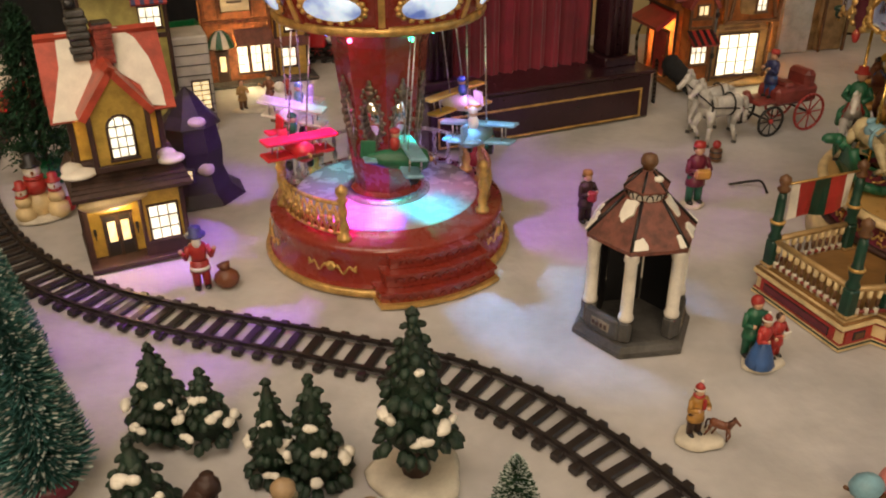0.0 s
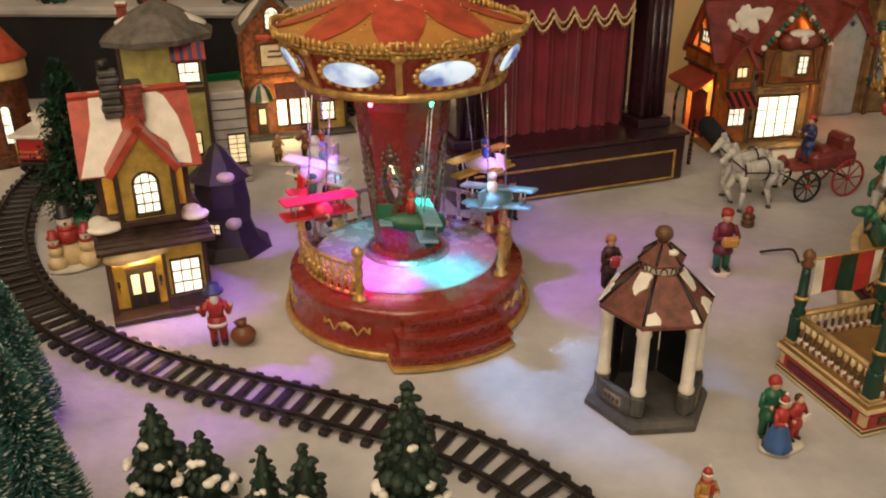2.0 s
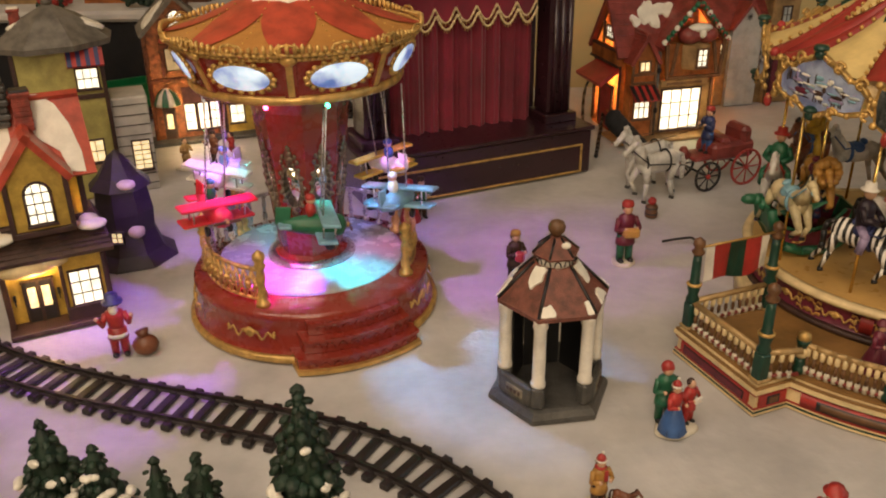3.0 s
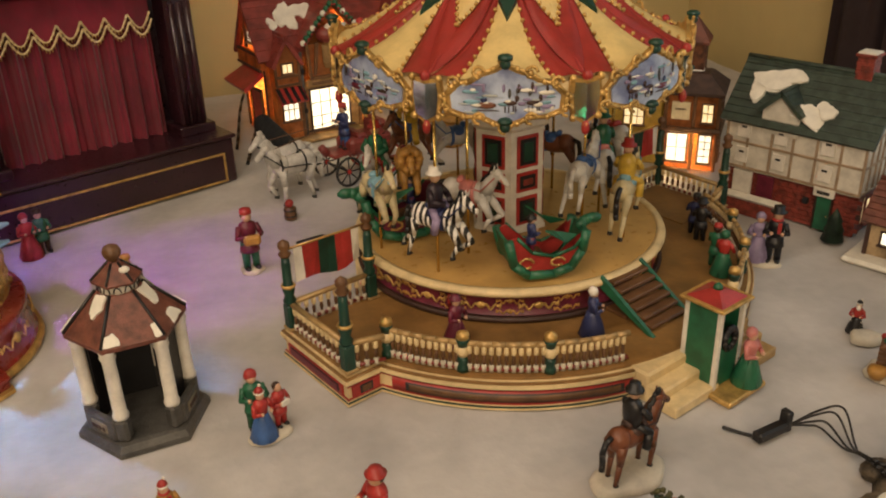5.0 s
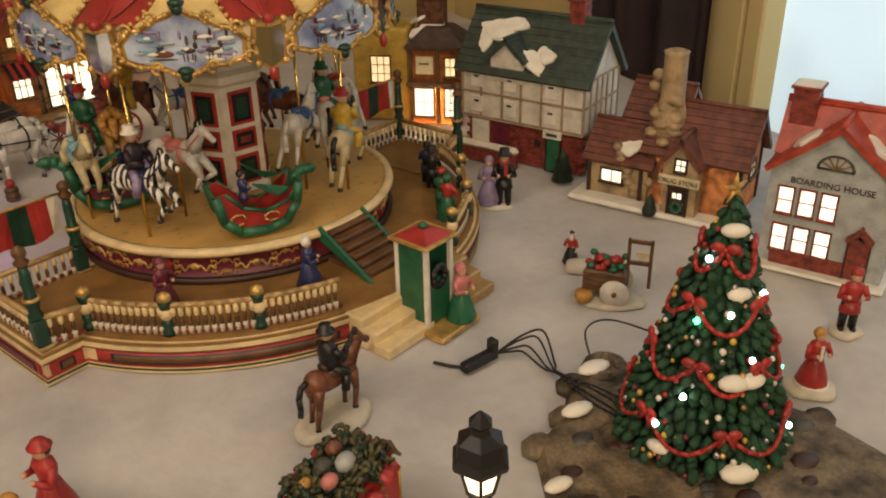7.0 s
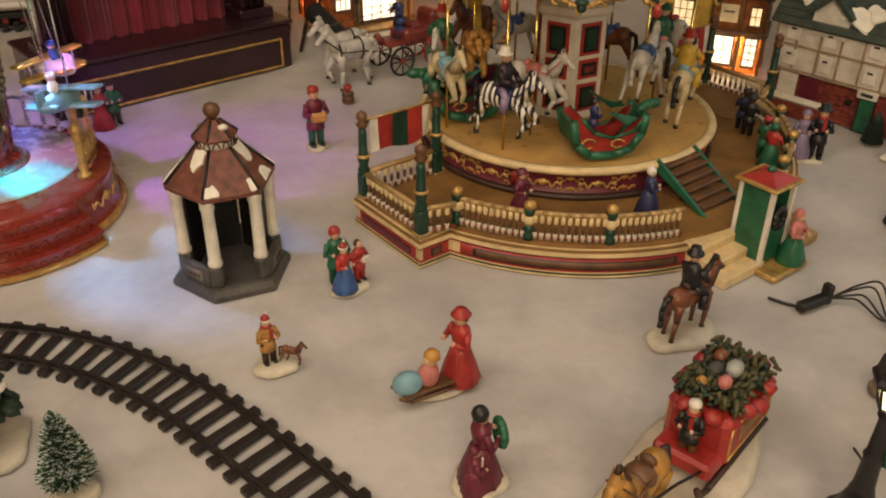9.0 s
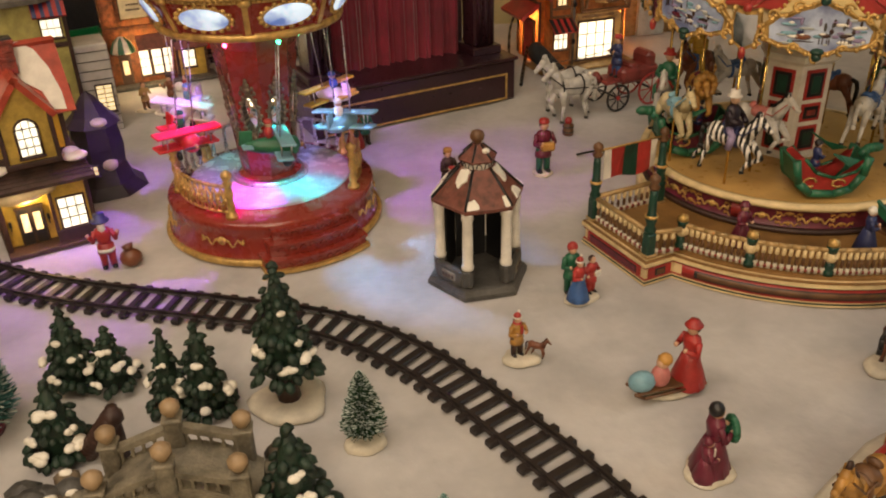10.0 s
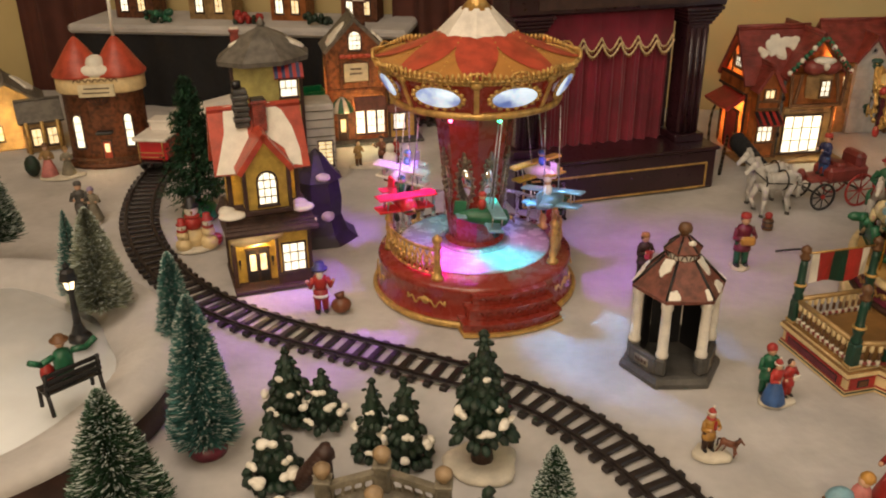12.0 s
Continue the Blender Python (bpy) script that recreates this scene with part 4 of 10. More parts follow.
# railing round the deck, open at the stairs
RAILS = [(223.6, 240.2), (240.2, 257.5), (257.5, 274.0), (310.0, 326.5), (326.5, 343.8), (343.8, 360.4)]
for a0, a1 in RAILS:
    rl = part("railing", Geo().tube([polar(0.256, a0 + (a1 - a0) * i / 6, 0.060) for i in range(7)], 0.0028, RAILGOLD, 8), caro, "gold topped railing with cream balusters")
    part("bottom_rail", Geo().tube([polar(0.256, a0 + (a1 - a0) * i / 6, 0.0345) for i in range(7)], 0.0020, MAROON, 6), rl)
    n = 11
    for i in range(n):
        u = a0 + (a1 - a0) * (i + 0.9) / (n + 0.8)
        part("baluster", rail_baluster(*polar(0.256, u, 0.0320), 0.027), rl)
    x, y, z = polar(0.256, a0, 0.031)
    g = Geo(pose(x, y, z))
    g.lathe([(0.0058, 0), (0.0058, 0.005), (0.0042, 0.007), (0.0055, 0.012), (0.0040, 0.016)], DKGREEN, 12)
    g.lathe([(0.0044, 0.016), (0.0062, 0.020), (0.0048, 0.026)], CREAM, 12)
    g.lathe([(0.0048, 0.026), (0.0058, 0.031), (0.0064, 0.034)], DKGREEN, 12)
    g.lathe([(0.0062, 0.034), (0.0056, 0.039), (0.0001, 0.042)], GOLD, 12)
    part("post", g, rl, "turned green and cream newel post")

# raised turning platform
plat = part("platform", Geo().lathe([(0.170, 0.031), (0.170, 0.036), (0.166, 0.0375), (0.166, 0.058), (0.170, 0.060), (0.172, 0.0625), (0.1715, 0.0655), (0.168, 0.0665)], BURG, 96), caro, "round platform with red and gold relief")
part("rim", Geo().lathe([(0.166, 0.0595), (0.1725, 0.0605), (0.1745, 0.0635), (0.173, 0.067), (0.168, 0.068), (0.164, 0.0672)], CREAM, 96, ring=True), plat, "cream rounded rim")
part("platform_floor", Geo().lathe([(0.165, 0.062), (0.165, 0.0668), (0.164, 0.0670)], PLATW, 96), plat, "golden brown floor")
part("rope_band", Geo().lathe([(0.167, 0.0312), (0.1715, 0.0318), (0.1725, 0.0345), (0.1715, 0.037), (0.167, 0.0378)], DKBROWN, 96, ring=True), plat)
for k in range(18):
    a = AXIS + 14 + 19.6 * k
    if k == 17:
        continue
    part("gold_scroll", scroll(0.1668, a, 0.0485, 0.0098, GOLD, 0.0, 1.5), plat, "raised gold scrollwork")
    for z in (0.0425, 0.0540):
        part("gold_scroll", scroll(0.1666, a + 9.8, z, 0.0066, ORANGEP, 0.0, 1.6), plat, "raised gold scrollwork")
g = Geo()
for k in range(9):
    a = AXIS + 24 + 39.2 * k
    if k < 8:
        g.lathe([(0.164, 0.0405), (0.1678, 0.0405), (0.1678, 0.0560), (0.164, 0.0560)], RED, 4, None, True, a - 2, a + 2)
part("red_block", g, plat)

# inner stairs down to the deck, and outer steps with a ticket booth
m = pose(0, 0, 0, 0, 0, AXIS)
st = part("stairs", Geo(m).box((0.182, 0, 0.033), (0.028, 0.050, 0.004), BROWN), caro, "short brown stair with green sides")
for i in range(6):
    part("step", Geo(m).box((0.174 + 0.0098 * i, 0, 0.0635 - 0.0055 * i), (0.0115, 0.052, 0.0042), BROWN, b=0.2), st)
for s in (-1, 1):
    g = Geo(m)
    g.slab([(0.168, s * 0.029, 0.071), (0.168, s * 0.029, 0.058), (0.228, s * 0.029, 0.0315), (0.236, s * 0.029, 0.0315)][::-1], 0.004, GREEN)
    part("side_board", g, st, "green side board")
for i in range(3):
    for v, wd in ((-0.052, 0.062), (0.046, 0.050)):
        part("outer_step", Geo(m).box((0.258 + 0.016 * i, v, (0.030 - 0.0098 * i) / 2), (0.026, wd, 0.030 - 0.0098 * i), RAILGOLD if v > 0 else CREAM, b=0.08), caro, "cream front step")
g = Geo(m)
g.box((0.292, -0.008, 0.003), (0.066, 0.056, 0.006), GOLD, b=0.2)
bt = part("ticket_booth", g, caro, "small green booth with a red hipped roof")
mb = m @ pose(0.284, -0.012, 0)
for s in (-1, 1):
    part("side_wall", Geo(mb).box((0.0, s * 0.016, 0.046), (0.034, 0.003, 0.080), GREEN, b=0.1), bt, "green side wall")
    for x in (-0.017, 0.017):
        part("corner_post", Geo(mb).box((x, s * 0.0165, 0.046), (0.0045, 0.0045, 0.082), WHITE, b=0.1), bt, "white corner post")
part("counter_front", Geo(mb).box((0.0165, 0, 0.030), (0.003, 0.030, 0.046), GREEN, b=0.1), bt)
part("back_wall", Geo(mb).box((-0.016, 0, 0.046), (0.003, 0.030, 0.080), DKBROWN, b=0.1), bt)
g = Geo(m @ pose(0.284, -0.012, 0.087))
g.box((0, 0, 0.0015), (0.046, 0.046, 0.003), GOLD, b=0.2)
g.add([(-0.019, -0.019, 0.003), (0.019, -0.019, 0.003), (0.019, 0.019, 0.003), (-0.019, 0.019, 0.003), (-0.005, -0.005, 0.010), (0.005, -0.005, 0.010), (0.005, 0.005, 0.010), (-0.005, 0.005, 0.010)], [(0, 1, 5, 4), (1, 2, 6, 5), (2, 3, 7, 6), (3, 0, 4, 7), (4, 5, 6, 7)], RED)
g.lathe([(0.0045, 0.010), (0.004, 0.013), (0.0001, 0.016)], GREEN, 10)
part("roof", g, bt, "red hipped roof with gold edge")
for x, y, c, t, h in ((0.314, 0.004, PINK, GREEN, 0.058), (0.284, 0.018, WHITE, GREEN, 0.058)):
    part("figurine", figure(Geo(m), x, y, h, c, t, "bonnet" if c is PINK else "top", PINK if c is PINK else BLACK, c is PINK, 90, z=0.006), bt, "painted resin passer-by")
g = Geo(m @ pose(0.303, -0.014, 0.055))
g.tube([(0, 0.008 * math.cos(q), 0.010 * math.sin(q)) for q in [k * 0.628 for k in range(10)]], 0.0035, BLACK, 6, closed=True)
part("wreath", g, bt, "dark green wreath")

# centre column with panels
cc = part("centre_column", Geo().lathe([(0.045, 0.0672), (0.045, 0.071), (0.041, 0.074), (0.041, 0.182), (0.047, 0.187), (0.047, 0.194), (0.038, 0.198), (0.038, 0.2446)], WHITE, 6, pose(0, 0, 0, 0, 0, 253), smooth=False), caro, "cream hexagonal column with red and green panels")
for k in range(6):
    mm = pose(0, 0, 0, 0, 0, 253 + 30 + 60 * k) @ pose(0.0361, 0, 0)
    for z, h in ((0.092, 0.032), (0.125, 0.022), (0.159, 0.036)):
        g = Geo(mm)
        g.box((0, 0, z), (0.002, 0.027, h), RED, b=0.2)
        g.box((0.0008, 0, z), (0.002, 0.020, h - 0.007), BLACK, b=0.2)
        g.box((0.0016, 0, z), (0.002, 0.012, h - 0.015), MAROON if h < 0.025 else DKGREEN, b=0.2)
        part("column_panel", g, cc)

# canopy: ceiling, panels with winter pictures, shield mirrors, swagged roof
can = part("canopy", Geo().lathe([(0.03, 0.2445), (0.165, 0.2445), (0.176, 0.2455), (0.176, 0.266), (0.170, 0.276)], CREAM, 72), caro, "swagged red and cream carousel canopy")
PAN = 248.0
PZ = 0.260


def curved(g, r, a, z, outline, t, material, lean=0.0):
    """A plate with the given outline (arc metres, height), bent round the axis."""
    n = len(outline)
    front = [polar(r + lean * (h), a + math.degrees(u / r), z + h) for u, h in outline]
    back = [polar(r - t + lean * (h), a + math.degrees(u / r), z + h) for u, h in outline]
    c0, c1 = polar(r, a, z), polar(r - t, a, z)
    verts = front + back + [c0, c1]
    faces = []
    for i in range(n):
        j = (i + 1) % n
        faces += [(i, j, 2 * n), (n + j, n + i, 2 * n + 1), (n + i, n + j, j, i)]
    g.add(verts, faces, material)


BIG = [(-0.072, -0.018), (-0.05, -0.026), (-0.03, -0.026), (-0.014, -0.034), (0, -0.038), (0.014, -0.034), (0.03, -0.026), (0.05, -0.026), (0.072, -0.018), (0.074, 0.002), (0.060, 0.018), (0.046, 0.020), (0.030, 0.032), (0.014, 0.038), (0, 0.046), (-0.014, 0.038), (-0.030, 0.032), (-0.046, 0.020), (-0.060, 0.018), (-0.074, 0.002)]
BIG = [(u * 0.72, h * 0.66) for u, h in BIG]
SMALL = [(-0.011, 0.017), (-0.0125, 0.004), (-0.010, -0.012), (0, -0.018), (0.010, -0.012), (0.0125, 0.004), (0.011, 0.017), (0, 0.015)]
for k in range(8):
    a = PAN + 45 * k
    RP = 0.182
    g = Geo()
    curved(g, RP, a, PZ, BIG, 0.005, GOLD)
    pn = part("picture_panel", g, can, "gilt framed winter sleigh picture")
    g = Geo()
    curved(g, RP + 0.0012, a, PZ, [(u * 0.90, h * 0.86) for u, h in BIG], 0.004, SCENEPIC)
    part("picture", g, pn, "blue-grey snow scene with sleighs")
    rnd = random.Random(k + 5)
    g = Geo()
    def blob(u, h, ru, rh, material):
        x, y, z = polar(RP + 0.0016, a + math.degrees(u / RP), PZ + h)
        g.ball((0, 0, 0), (0.0006, ru, rh), material, 8, pose(x, y, z, 0, 0, a + math.degrees(u / RP)))
    s = rnd.choice((-1, 1))
    for q in range(34):
        u, h_ = rnd.uniform(-0.040, 0.040), rnd.uniform(-0.013, 0.012)
        blob(u, h_, rnd.uniform(0.002, 0.008), rnd.uniform(0.0008, 0.0022), (SNOWP, BLUEGREY, LILAC, SKYBLUE, SNOWP)[q % 5])
    for q in range(9):
        blob(rnd.uniform(-0.040, 0.040), rnd.uniform(0.002, 0.011), rnd.uniform(0.0008, 0.0018), rnd.uniform(0.003, 0.006), (GREY, LILAC, DKBROWN)[q % 3])
    for q in range(2):
        x0 = s * (0.004 + 0.020 * q)
        blob(x0, -0.004, 0.0062, 0.0024, DKBROWN)
        blob(x0 + s * 0.006, 0.0, 0.0020, 0.0030, DKBROWN)
        for w_ in (-0.004, -0.001, 0.003, 0.005):
            blob(x0 + w_, -0.0095, 0.0006, 0.0036, DKBROWN)
    blob(s * -0.016, -0.006, 0.009, 0.0030, BURG if k % 2 else HORSEB)
    blob(s * -0.016, -0.0105, 0.012, 0.0007, DKBROWN)
    blob(s * -0.018, -0.001, 0.0030, 0.0032, NAVY)
    part("painted_scene", g, pn)
    g = Geo()
    n = len(BIG)
    pts = [polar(RP + 0.001, a + math.degrees(u / RP), PZ + h) for u, h in BIG]
    g.tube(pts, 0.0019, GOLD, 6, closed=True)
    for i in range(n):
        x, y, z = pts[i]
        g.ball((x, y, z), (0.0028, 0.0028, 0.0028), GOLD, 7)
        if i % 2 == 0:
            u, h = BIG[i]
            g.tube([polar(RP + 0.002, a + math.degrees((u * 1.03 + 0.005 * math.cos(q)) / RP), PZ + h * 1.06 + 0.005 * math.sin(q)) for q in [w_ * 0.8 for w_ in range(7)]], 0.0016, GOLD, 5)
    part("gilt_frame", g, pn)
    g = Geo()
    for zz in (0.030, -0.025):
        x, y, z = polar(RP + 0.002, a, PZ + zz)
        g.ball((x, y, z), 0.0052, DKGREEN, 8)
        g.ball((x, y, z + 0.005), (0.0072, 0.0072, 0.0036), DKGREEN, 8)
    part("green_boss", g, pn)
    g = Geo()
    b = a + 22.5
    curved(g, RP - 0.001, b, PZ - 0.006, [(u * 1.25, h * 1.22) for u, h in SMALL], 0.005, GOLD)
    for i in range(8):
        u, h = SMALL[i]
        g.ball(polar(RP, b + math.degrees(u * 1.2 / RP), PZ - 0.006 + h * 1.2), 0.0036, GOLD, 7)
    g.ball(polar(RP, b, PZ + 0.016), 0.005, RED, 8)
    g.ball(polar(RP, b, PZ - 0.030), (0.004, 0.004, 0.007), RED, 8)
    sh = part("shield", g, can, "gilt shield with a small mirror")
    g = Geo()
    curved(g, RP + 0.0008, b, PZ - 0.006, SMALL, 0.004, MIRROR)
    part("mirror", g, sh)


def roofpoint(u, a):
    """u: 0 at the eaves, 1 at the crown."""
    sag = 0.010 * math.sin(math.pi * u)
    r = 0.178 * (1 - u) + 0.030 * u
    z = 0.273 + 0.115 * u ** 1.15 - sag
    return polar(r, a, z)


def fan(a, e0, e1, material, lift=0.0, n=12):
    """Drapery that runs from the crown, above the angle a, down between two ends (degrees off a, height share)."""
    verts, faces = [], []
    for i in range(n + 1):
        v = i / n
        for j in range(5):
            w_ = j / 4
            ea, eu = e0[0] + (e1[0] - e0[0]) * w_, e0[1] + (e1[1] - e0[1]) * w_
            u = 1 - (1 - eu) * v
            hang = -0.05 * math.sin(math.pi * v) * (0.6 if abs(ea) > 12 else 0)
            x, y, z = roofpoint(max(0.0, u + hang), a + ea * v)
            verts.append((x, y, z + lift + 0.004 * math.sin(math.pi * w_)))
    for i in range(n):
        for j in range(4):
            q = i * 5 + j
            faces.append((q, q + 1, q + 6, q + 5))
    return Geo().add(verts, faces, material, True)


for k in range(8):
    a = PAN + 45 * k
    rf = part("roof_gore", fan(a, (-13, 0), (13, 0), SWAGCREAM, 0.001), can, "cream roof gore with green crest")
    for s in (-1, 1):
        part("red_swag", fan(a, (s * 13, 0), (s * 23, 0.0), SWAGRED), rf, "red draped swag")
        part("red_swag", fan(a, (s * 23, 0.0), (s * 23, 0.40), SWAGRED, 0.001), rf, "red draped swag")
        part("cream_swag", fan(a, (s * 23, 0.40), (s * 23, 0.64), SWAGCREAM, 0.002), rf, "cream draped swag")
        part("red_swag", fan(a, (s * 23, 0.64), (s * 23, 1.0), SWAGRED, 0.001), rf, "red draped swag")
    g = Geo()
    verts = [roofpoint(u, a + d) for u, d in ((0.42, 0), (0.55, 5), (0.78, 8), (0.92, 10), (0.92, -10), (0.78, -8), (0.55, -5))]
    verts = [(x, y, z + 0.009) for x, y, z in verts] + [(x, y, z + 0.003) for x, y, z in verts]
    g.add(verts, [tuple(range(7)), tuple(range(7, 14))[::-1]] + [(i, 7 + i, 7 + (i + 1) % 7, (i + 1) % 7) for i in range(7)], DKGREEN)
    part("green_crest", g, rf, "green leaf-shaped crest")
    g = Geo()
    for s in (-1, 1):
        for ea, eu in ((13, 0.0), (23, 0.40), (23, 0.64)):
            for i in range(2, 16):
                v = i / 15
                hang = -0.05 * math.sin(math.pi * v) * (0.6 if ea > 12 else 0)
                x, y, z = roofpoint(max(0, 1 - (1 - eu) * v + hang), a + s * ea * v)
                g.ball((x, y, z + 0.004), 0.0022, GOLD, 6)
        g.tube([polar(0.095 + 0.010 * math.cos(q), a + s * (4 + 3 * math.sin(q)), 0.350 - 0.0075 * math.cos(q)) for q in [w_ * 0.8 for w_ in range(8)]], 0.0013, CREAM, 5)
    part("gold_beading", g, rf)
part("crown", Geo().lathe([(0.034, 0.387), (0.036, 0.393), (0.030, 0.399), (0.022, 0.403), (0.014, 0.415), (0.0001, 0.430)], GOLD, 24), can, "gold crown finial")

# animals on poles (turned to the state with the zebra and the dragon sleigh in front)
ANIMALS = ((0.148, 221, "zebra", 1), (0.155, 189, "palomino", 0), (0.112, 172, "lion", 0), (0.150, 153, "white", 1), (0.097, 224, "grey", 0),
           (0.140, 125, "brown", 2), (0.140, 96, "white", 0), (0.140, 64, "bay", 1), (0.088, 313, "white", 0), (0.132, 318, "palomino", 2), (0.105, 350, "grey", 1), (0.140, 10, "white", 0), (0.110, 40, "brown", 0))
for i, (r, a, kind, rd) in enumerate(ANIMALS):
    x, y, z = polar(r, a, 0.0)
    s = 0.078 if r > 0.09 else 0.074
    g = Geo()
    m = Matrix.Scale(s, 4)
    skin, mane, sad = {"zebra": (ZEBRA, BLACK, NAVY), "palomino": (PALOM, BLACK, SKYBLUE), "lion": (ORANGEP, ORANGEP, BURG), "white": (HORSEW, HORSEW, RED if i % 2 else BLUE), "grey": (HORSEW, BLACK, PINK), "brown": (HORSEB, BLACK, BLUE), "bay": (HORSEB, DKBROWN, GREEN), "pale": (PALOM, WHITE, BURG)}[kind]
    quadruped(g, m, skin, mane, sad, None, (0.9, 0.5, -0.7, -0.3) if i % 2 else (0.5, 0.9, -0.3, -0.8), BLACK, 1.0, kind == "lion")
    if rd:
        rider(g, m, (NAVY, GREEN, YELLOW)[rd % 3] if kind != "zebra" else PURPLE, WHITE if kind == "zebra" else (RED if i % 2 else GREEN), LILAC if kind == "zebra" else None)
    lift = 0.068 + 0.014 + 0.010 * ((i * 7) % 3)
    an = part("carousel_animal", g, caro, {"zebra": "zebra mount with a lady rider", "lion": "tawny lion mount"}.get(kind, "painted carousel horse mount"), pose(x, y, lift, 0, 0, a + 180))
    part("pole", Geo().rod((0, 0, 0.0672 - lift), (0, 0, 0.2446 - lift), 0.0016, BRASS, None, 8), an, "thin brass pole")


def sleigh(red, green):
    g = Geo()
    n, verts, faces = 9, [], []
    prof = [(-0.040, 0.050), (-0.034, 0.022), (-0.018, 0.008), (0.010, 0.006), (0.030, 0.012), (0.042, 0.030), (0.046, 0.052)]
    for s in (-1, 1):
        outer = [(y, z) for y, z in prof]
        top = [(0.046, 0.050), (0.034, 0.034), (0.010, 0.026), (-0.014, 0.034), (-0.030, 0.052)]
        pl = outer + top
        k = len(pl)
        verts = [(s * 0.020, y, z) for y, z in pl] + [(s * 0.0165, y, z) for y, z in pl]
        c0 = len(verts)
        verts += [(s * 0.020, 0.005, 0.020), (s * 0.0165, 0.005, 0.020)]
        fs = []
        for i in range(k):
            j = (i + 1) % k
            fs += [(i, j, c0), (k + j, k + i, c0 + 1), (i, k + i, k + j, j)]
        g.add(verts, fs, red)
        g.tube([(s * 0.021, y, z) for y, z in outer], 0.0052, green, 8)
        g.tube([(s * 0.020, y, z) for y, z in top], 0.0022, green, 6)
        g.tube([(s * 0.021, -0.02 + 0.008 * math.cos(q), 0.022 + 0.006 * math.sin(q)) for q in [w_ * 0.9 for w_ in range(7)]], 0.0013, GOLD, 5)
        g.tube([(s * 0.021, 0.015 + 0.008 * math.cos(q), 0.020 + 0.005 * math.sin(q)) for q in [w_ * 0.9 for w_ in range(7)]], 0.0013, GOLD, 5)
    for (y0, z0), (y1, z1) in zip(prof, prof[1:]):
        g.slab([(-0.019, y0, z0), (0.019, y0, z0), (0.019, y1, z1), (-0.019, y1, z1)], 0.003, green)
    g.slab([(-0.017, -0.026, 0.028), (0.017, -0.026, 0.028), (0.017, 0.006, 0.022), (-0.017, 0.006, 0.022)], 0.004, BROWN)
    g.tube([(0, 0.044, 0.046), (0, 0.052, 0.054), (0, 0.058, 0.056)], 0.006, green, 8)
    g.ball((0, 0.062, 0.056), (0.006, 0.010, 0.006), green, 8)
    for s in (-1, 1):
        g.slab([(s * 0.018, 0.036, 0.048), (s * 0.020, 0.010, 0.056), (s * 0.032, -0.004, 0.064), (s * 0.024, 0.022, 0.044)], 0.002, green)
    figure(g, 0, -0.008, 0.046, NAVY, BURG, "brim", BLACK, False, 180, z=0.022)
    return g


x, y, _ = polar(0.132, 262, 0)
part("dragon_sleigh", sleigh(RED, GREEN), caro, "red and green dragon sleigh seat with a passenger", pose(x, y, 0.0672, 0, 0, -93) @ Matrix.Scale(0.92, 4))
x, y, _ = polar(0.120, 178, 0)
part("dragon_sleigh", sleigh(BURG, GREEN), caro, "red and green dragon sleigh seat with a passenger", pose(x, y, 0.0672, 0, 0, 90))
for r, a, c, t, hat, hm, sk in ((0.213, 236, BURG, BURG, "brim", BURG, True), (0.205, 272, NAVY, NAVY, "bonnet", WHITE, True), (0.222, 345, BLACK, BLACK, "top", BLACK, False), (0.228, 328, GREEN, GREEN, "cap", RED, False), (0.236, 324, RED, GREEN, "bonnet", GREEN, True), (0.222, 350, NAVY, BLACK, "cap", BLACK, False)):
    x, y, _ = polar(r, a, 0)
    part("figurine", figure(Geo(), x, y, 0.052, c, t, hat, hm, sk, a + 90 + 60, z=0.031), caro, "painted resin passer-by on the deck")

# ---------------------------------------------------------------- the gazebo
GX, GY, GA = 0.220, 0.680, 249.0
gz = thing("gazebo", pose(GX, GY, 0) @ Matrix.Diagonal((0.93, 0.93, 1, 1)), "ceramic gazebo with brown snow-patched roof and white posts", "gazebo")
hexa = lambda r, a0=GA: [polar(r, a0 + 60 * i)[:2] for i in range(6)]
g = Geo().prism(hexa(0.061), 0, 0.005, GREY)
g.lathe([(0.061, 0.005), (0.057, 0.010), (0.052, 0.011)], GREY, 6, pose(0, 0, 0, 0, 0, GA), smooth=False)
part("base", g, gz, "dark grey stone base")
for k in range(6):
    if k in (0, 3):
        continue
    mm = pose(0, 0, 0, 0, 0, GA + 30 + 60 * k) @ pose(0.0445, 0, 0.011)
    g = Geo(mm)
    g.box((0, 0, 0.010), (0.007, 0.040, 0.020), GREY, b=0.2)
    g.box((0.0036, 0, 0.010), (0.002, 0.022, 0.009), STONE, b=0.2)
    for q in range(4):
        g.box((0.005, -0.0075 + q * 0.005, 0.010), (0.001, 0.003, 0.004), DKBROWN, b=0.2)
    part("parapet", g, gz, "grey parapet with a carved plaque")
for k in range(6):
    x, y, _ = polar(0.0450, GA + 60 * k)
    g = Geo(pose(x, y, 0.0108))
    g.box((0, 0, 0.011), (0.013, 0.013, 0.022), GREY, b=0.2, rz=GA + 60 * k)
    g.lathe([(0.0068, 0.022), (0.0076, 0.025), (0.0062, 0.028), (0.0058, 0.078), (0.0074, 0.081), (0.0064, 0.0845), (0.0078, 0.088)], WHITE, 14)
    part("post", g, gz, "white turned post on a grey pedestal")
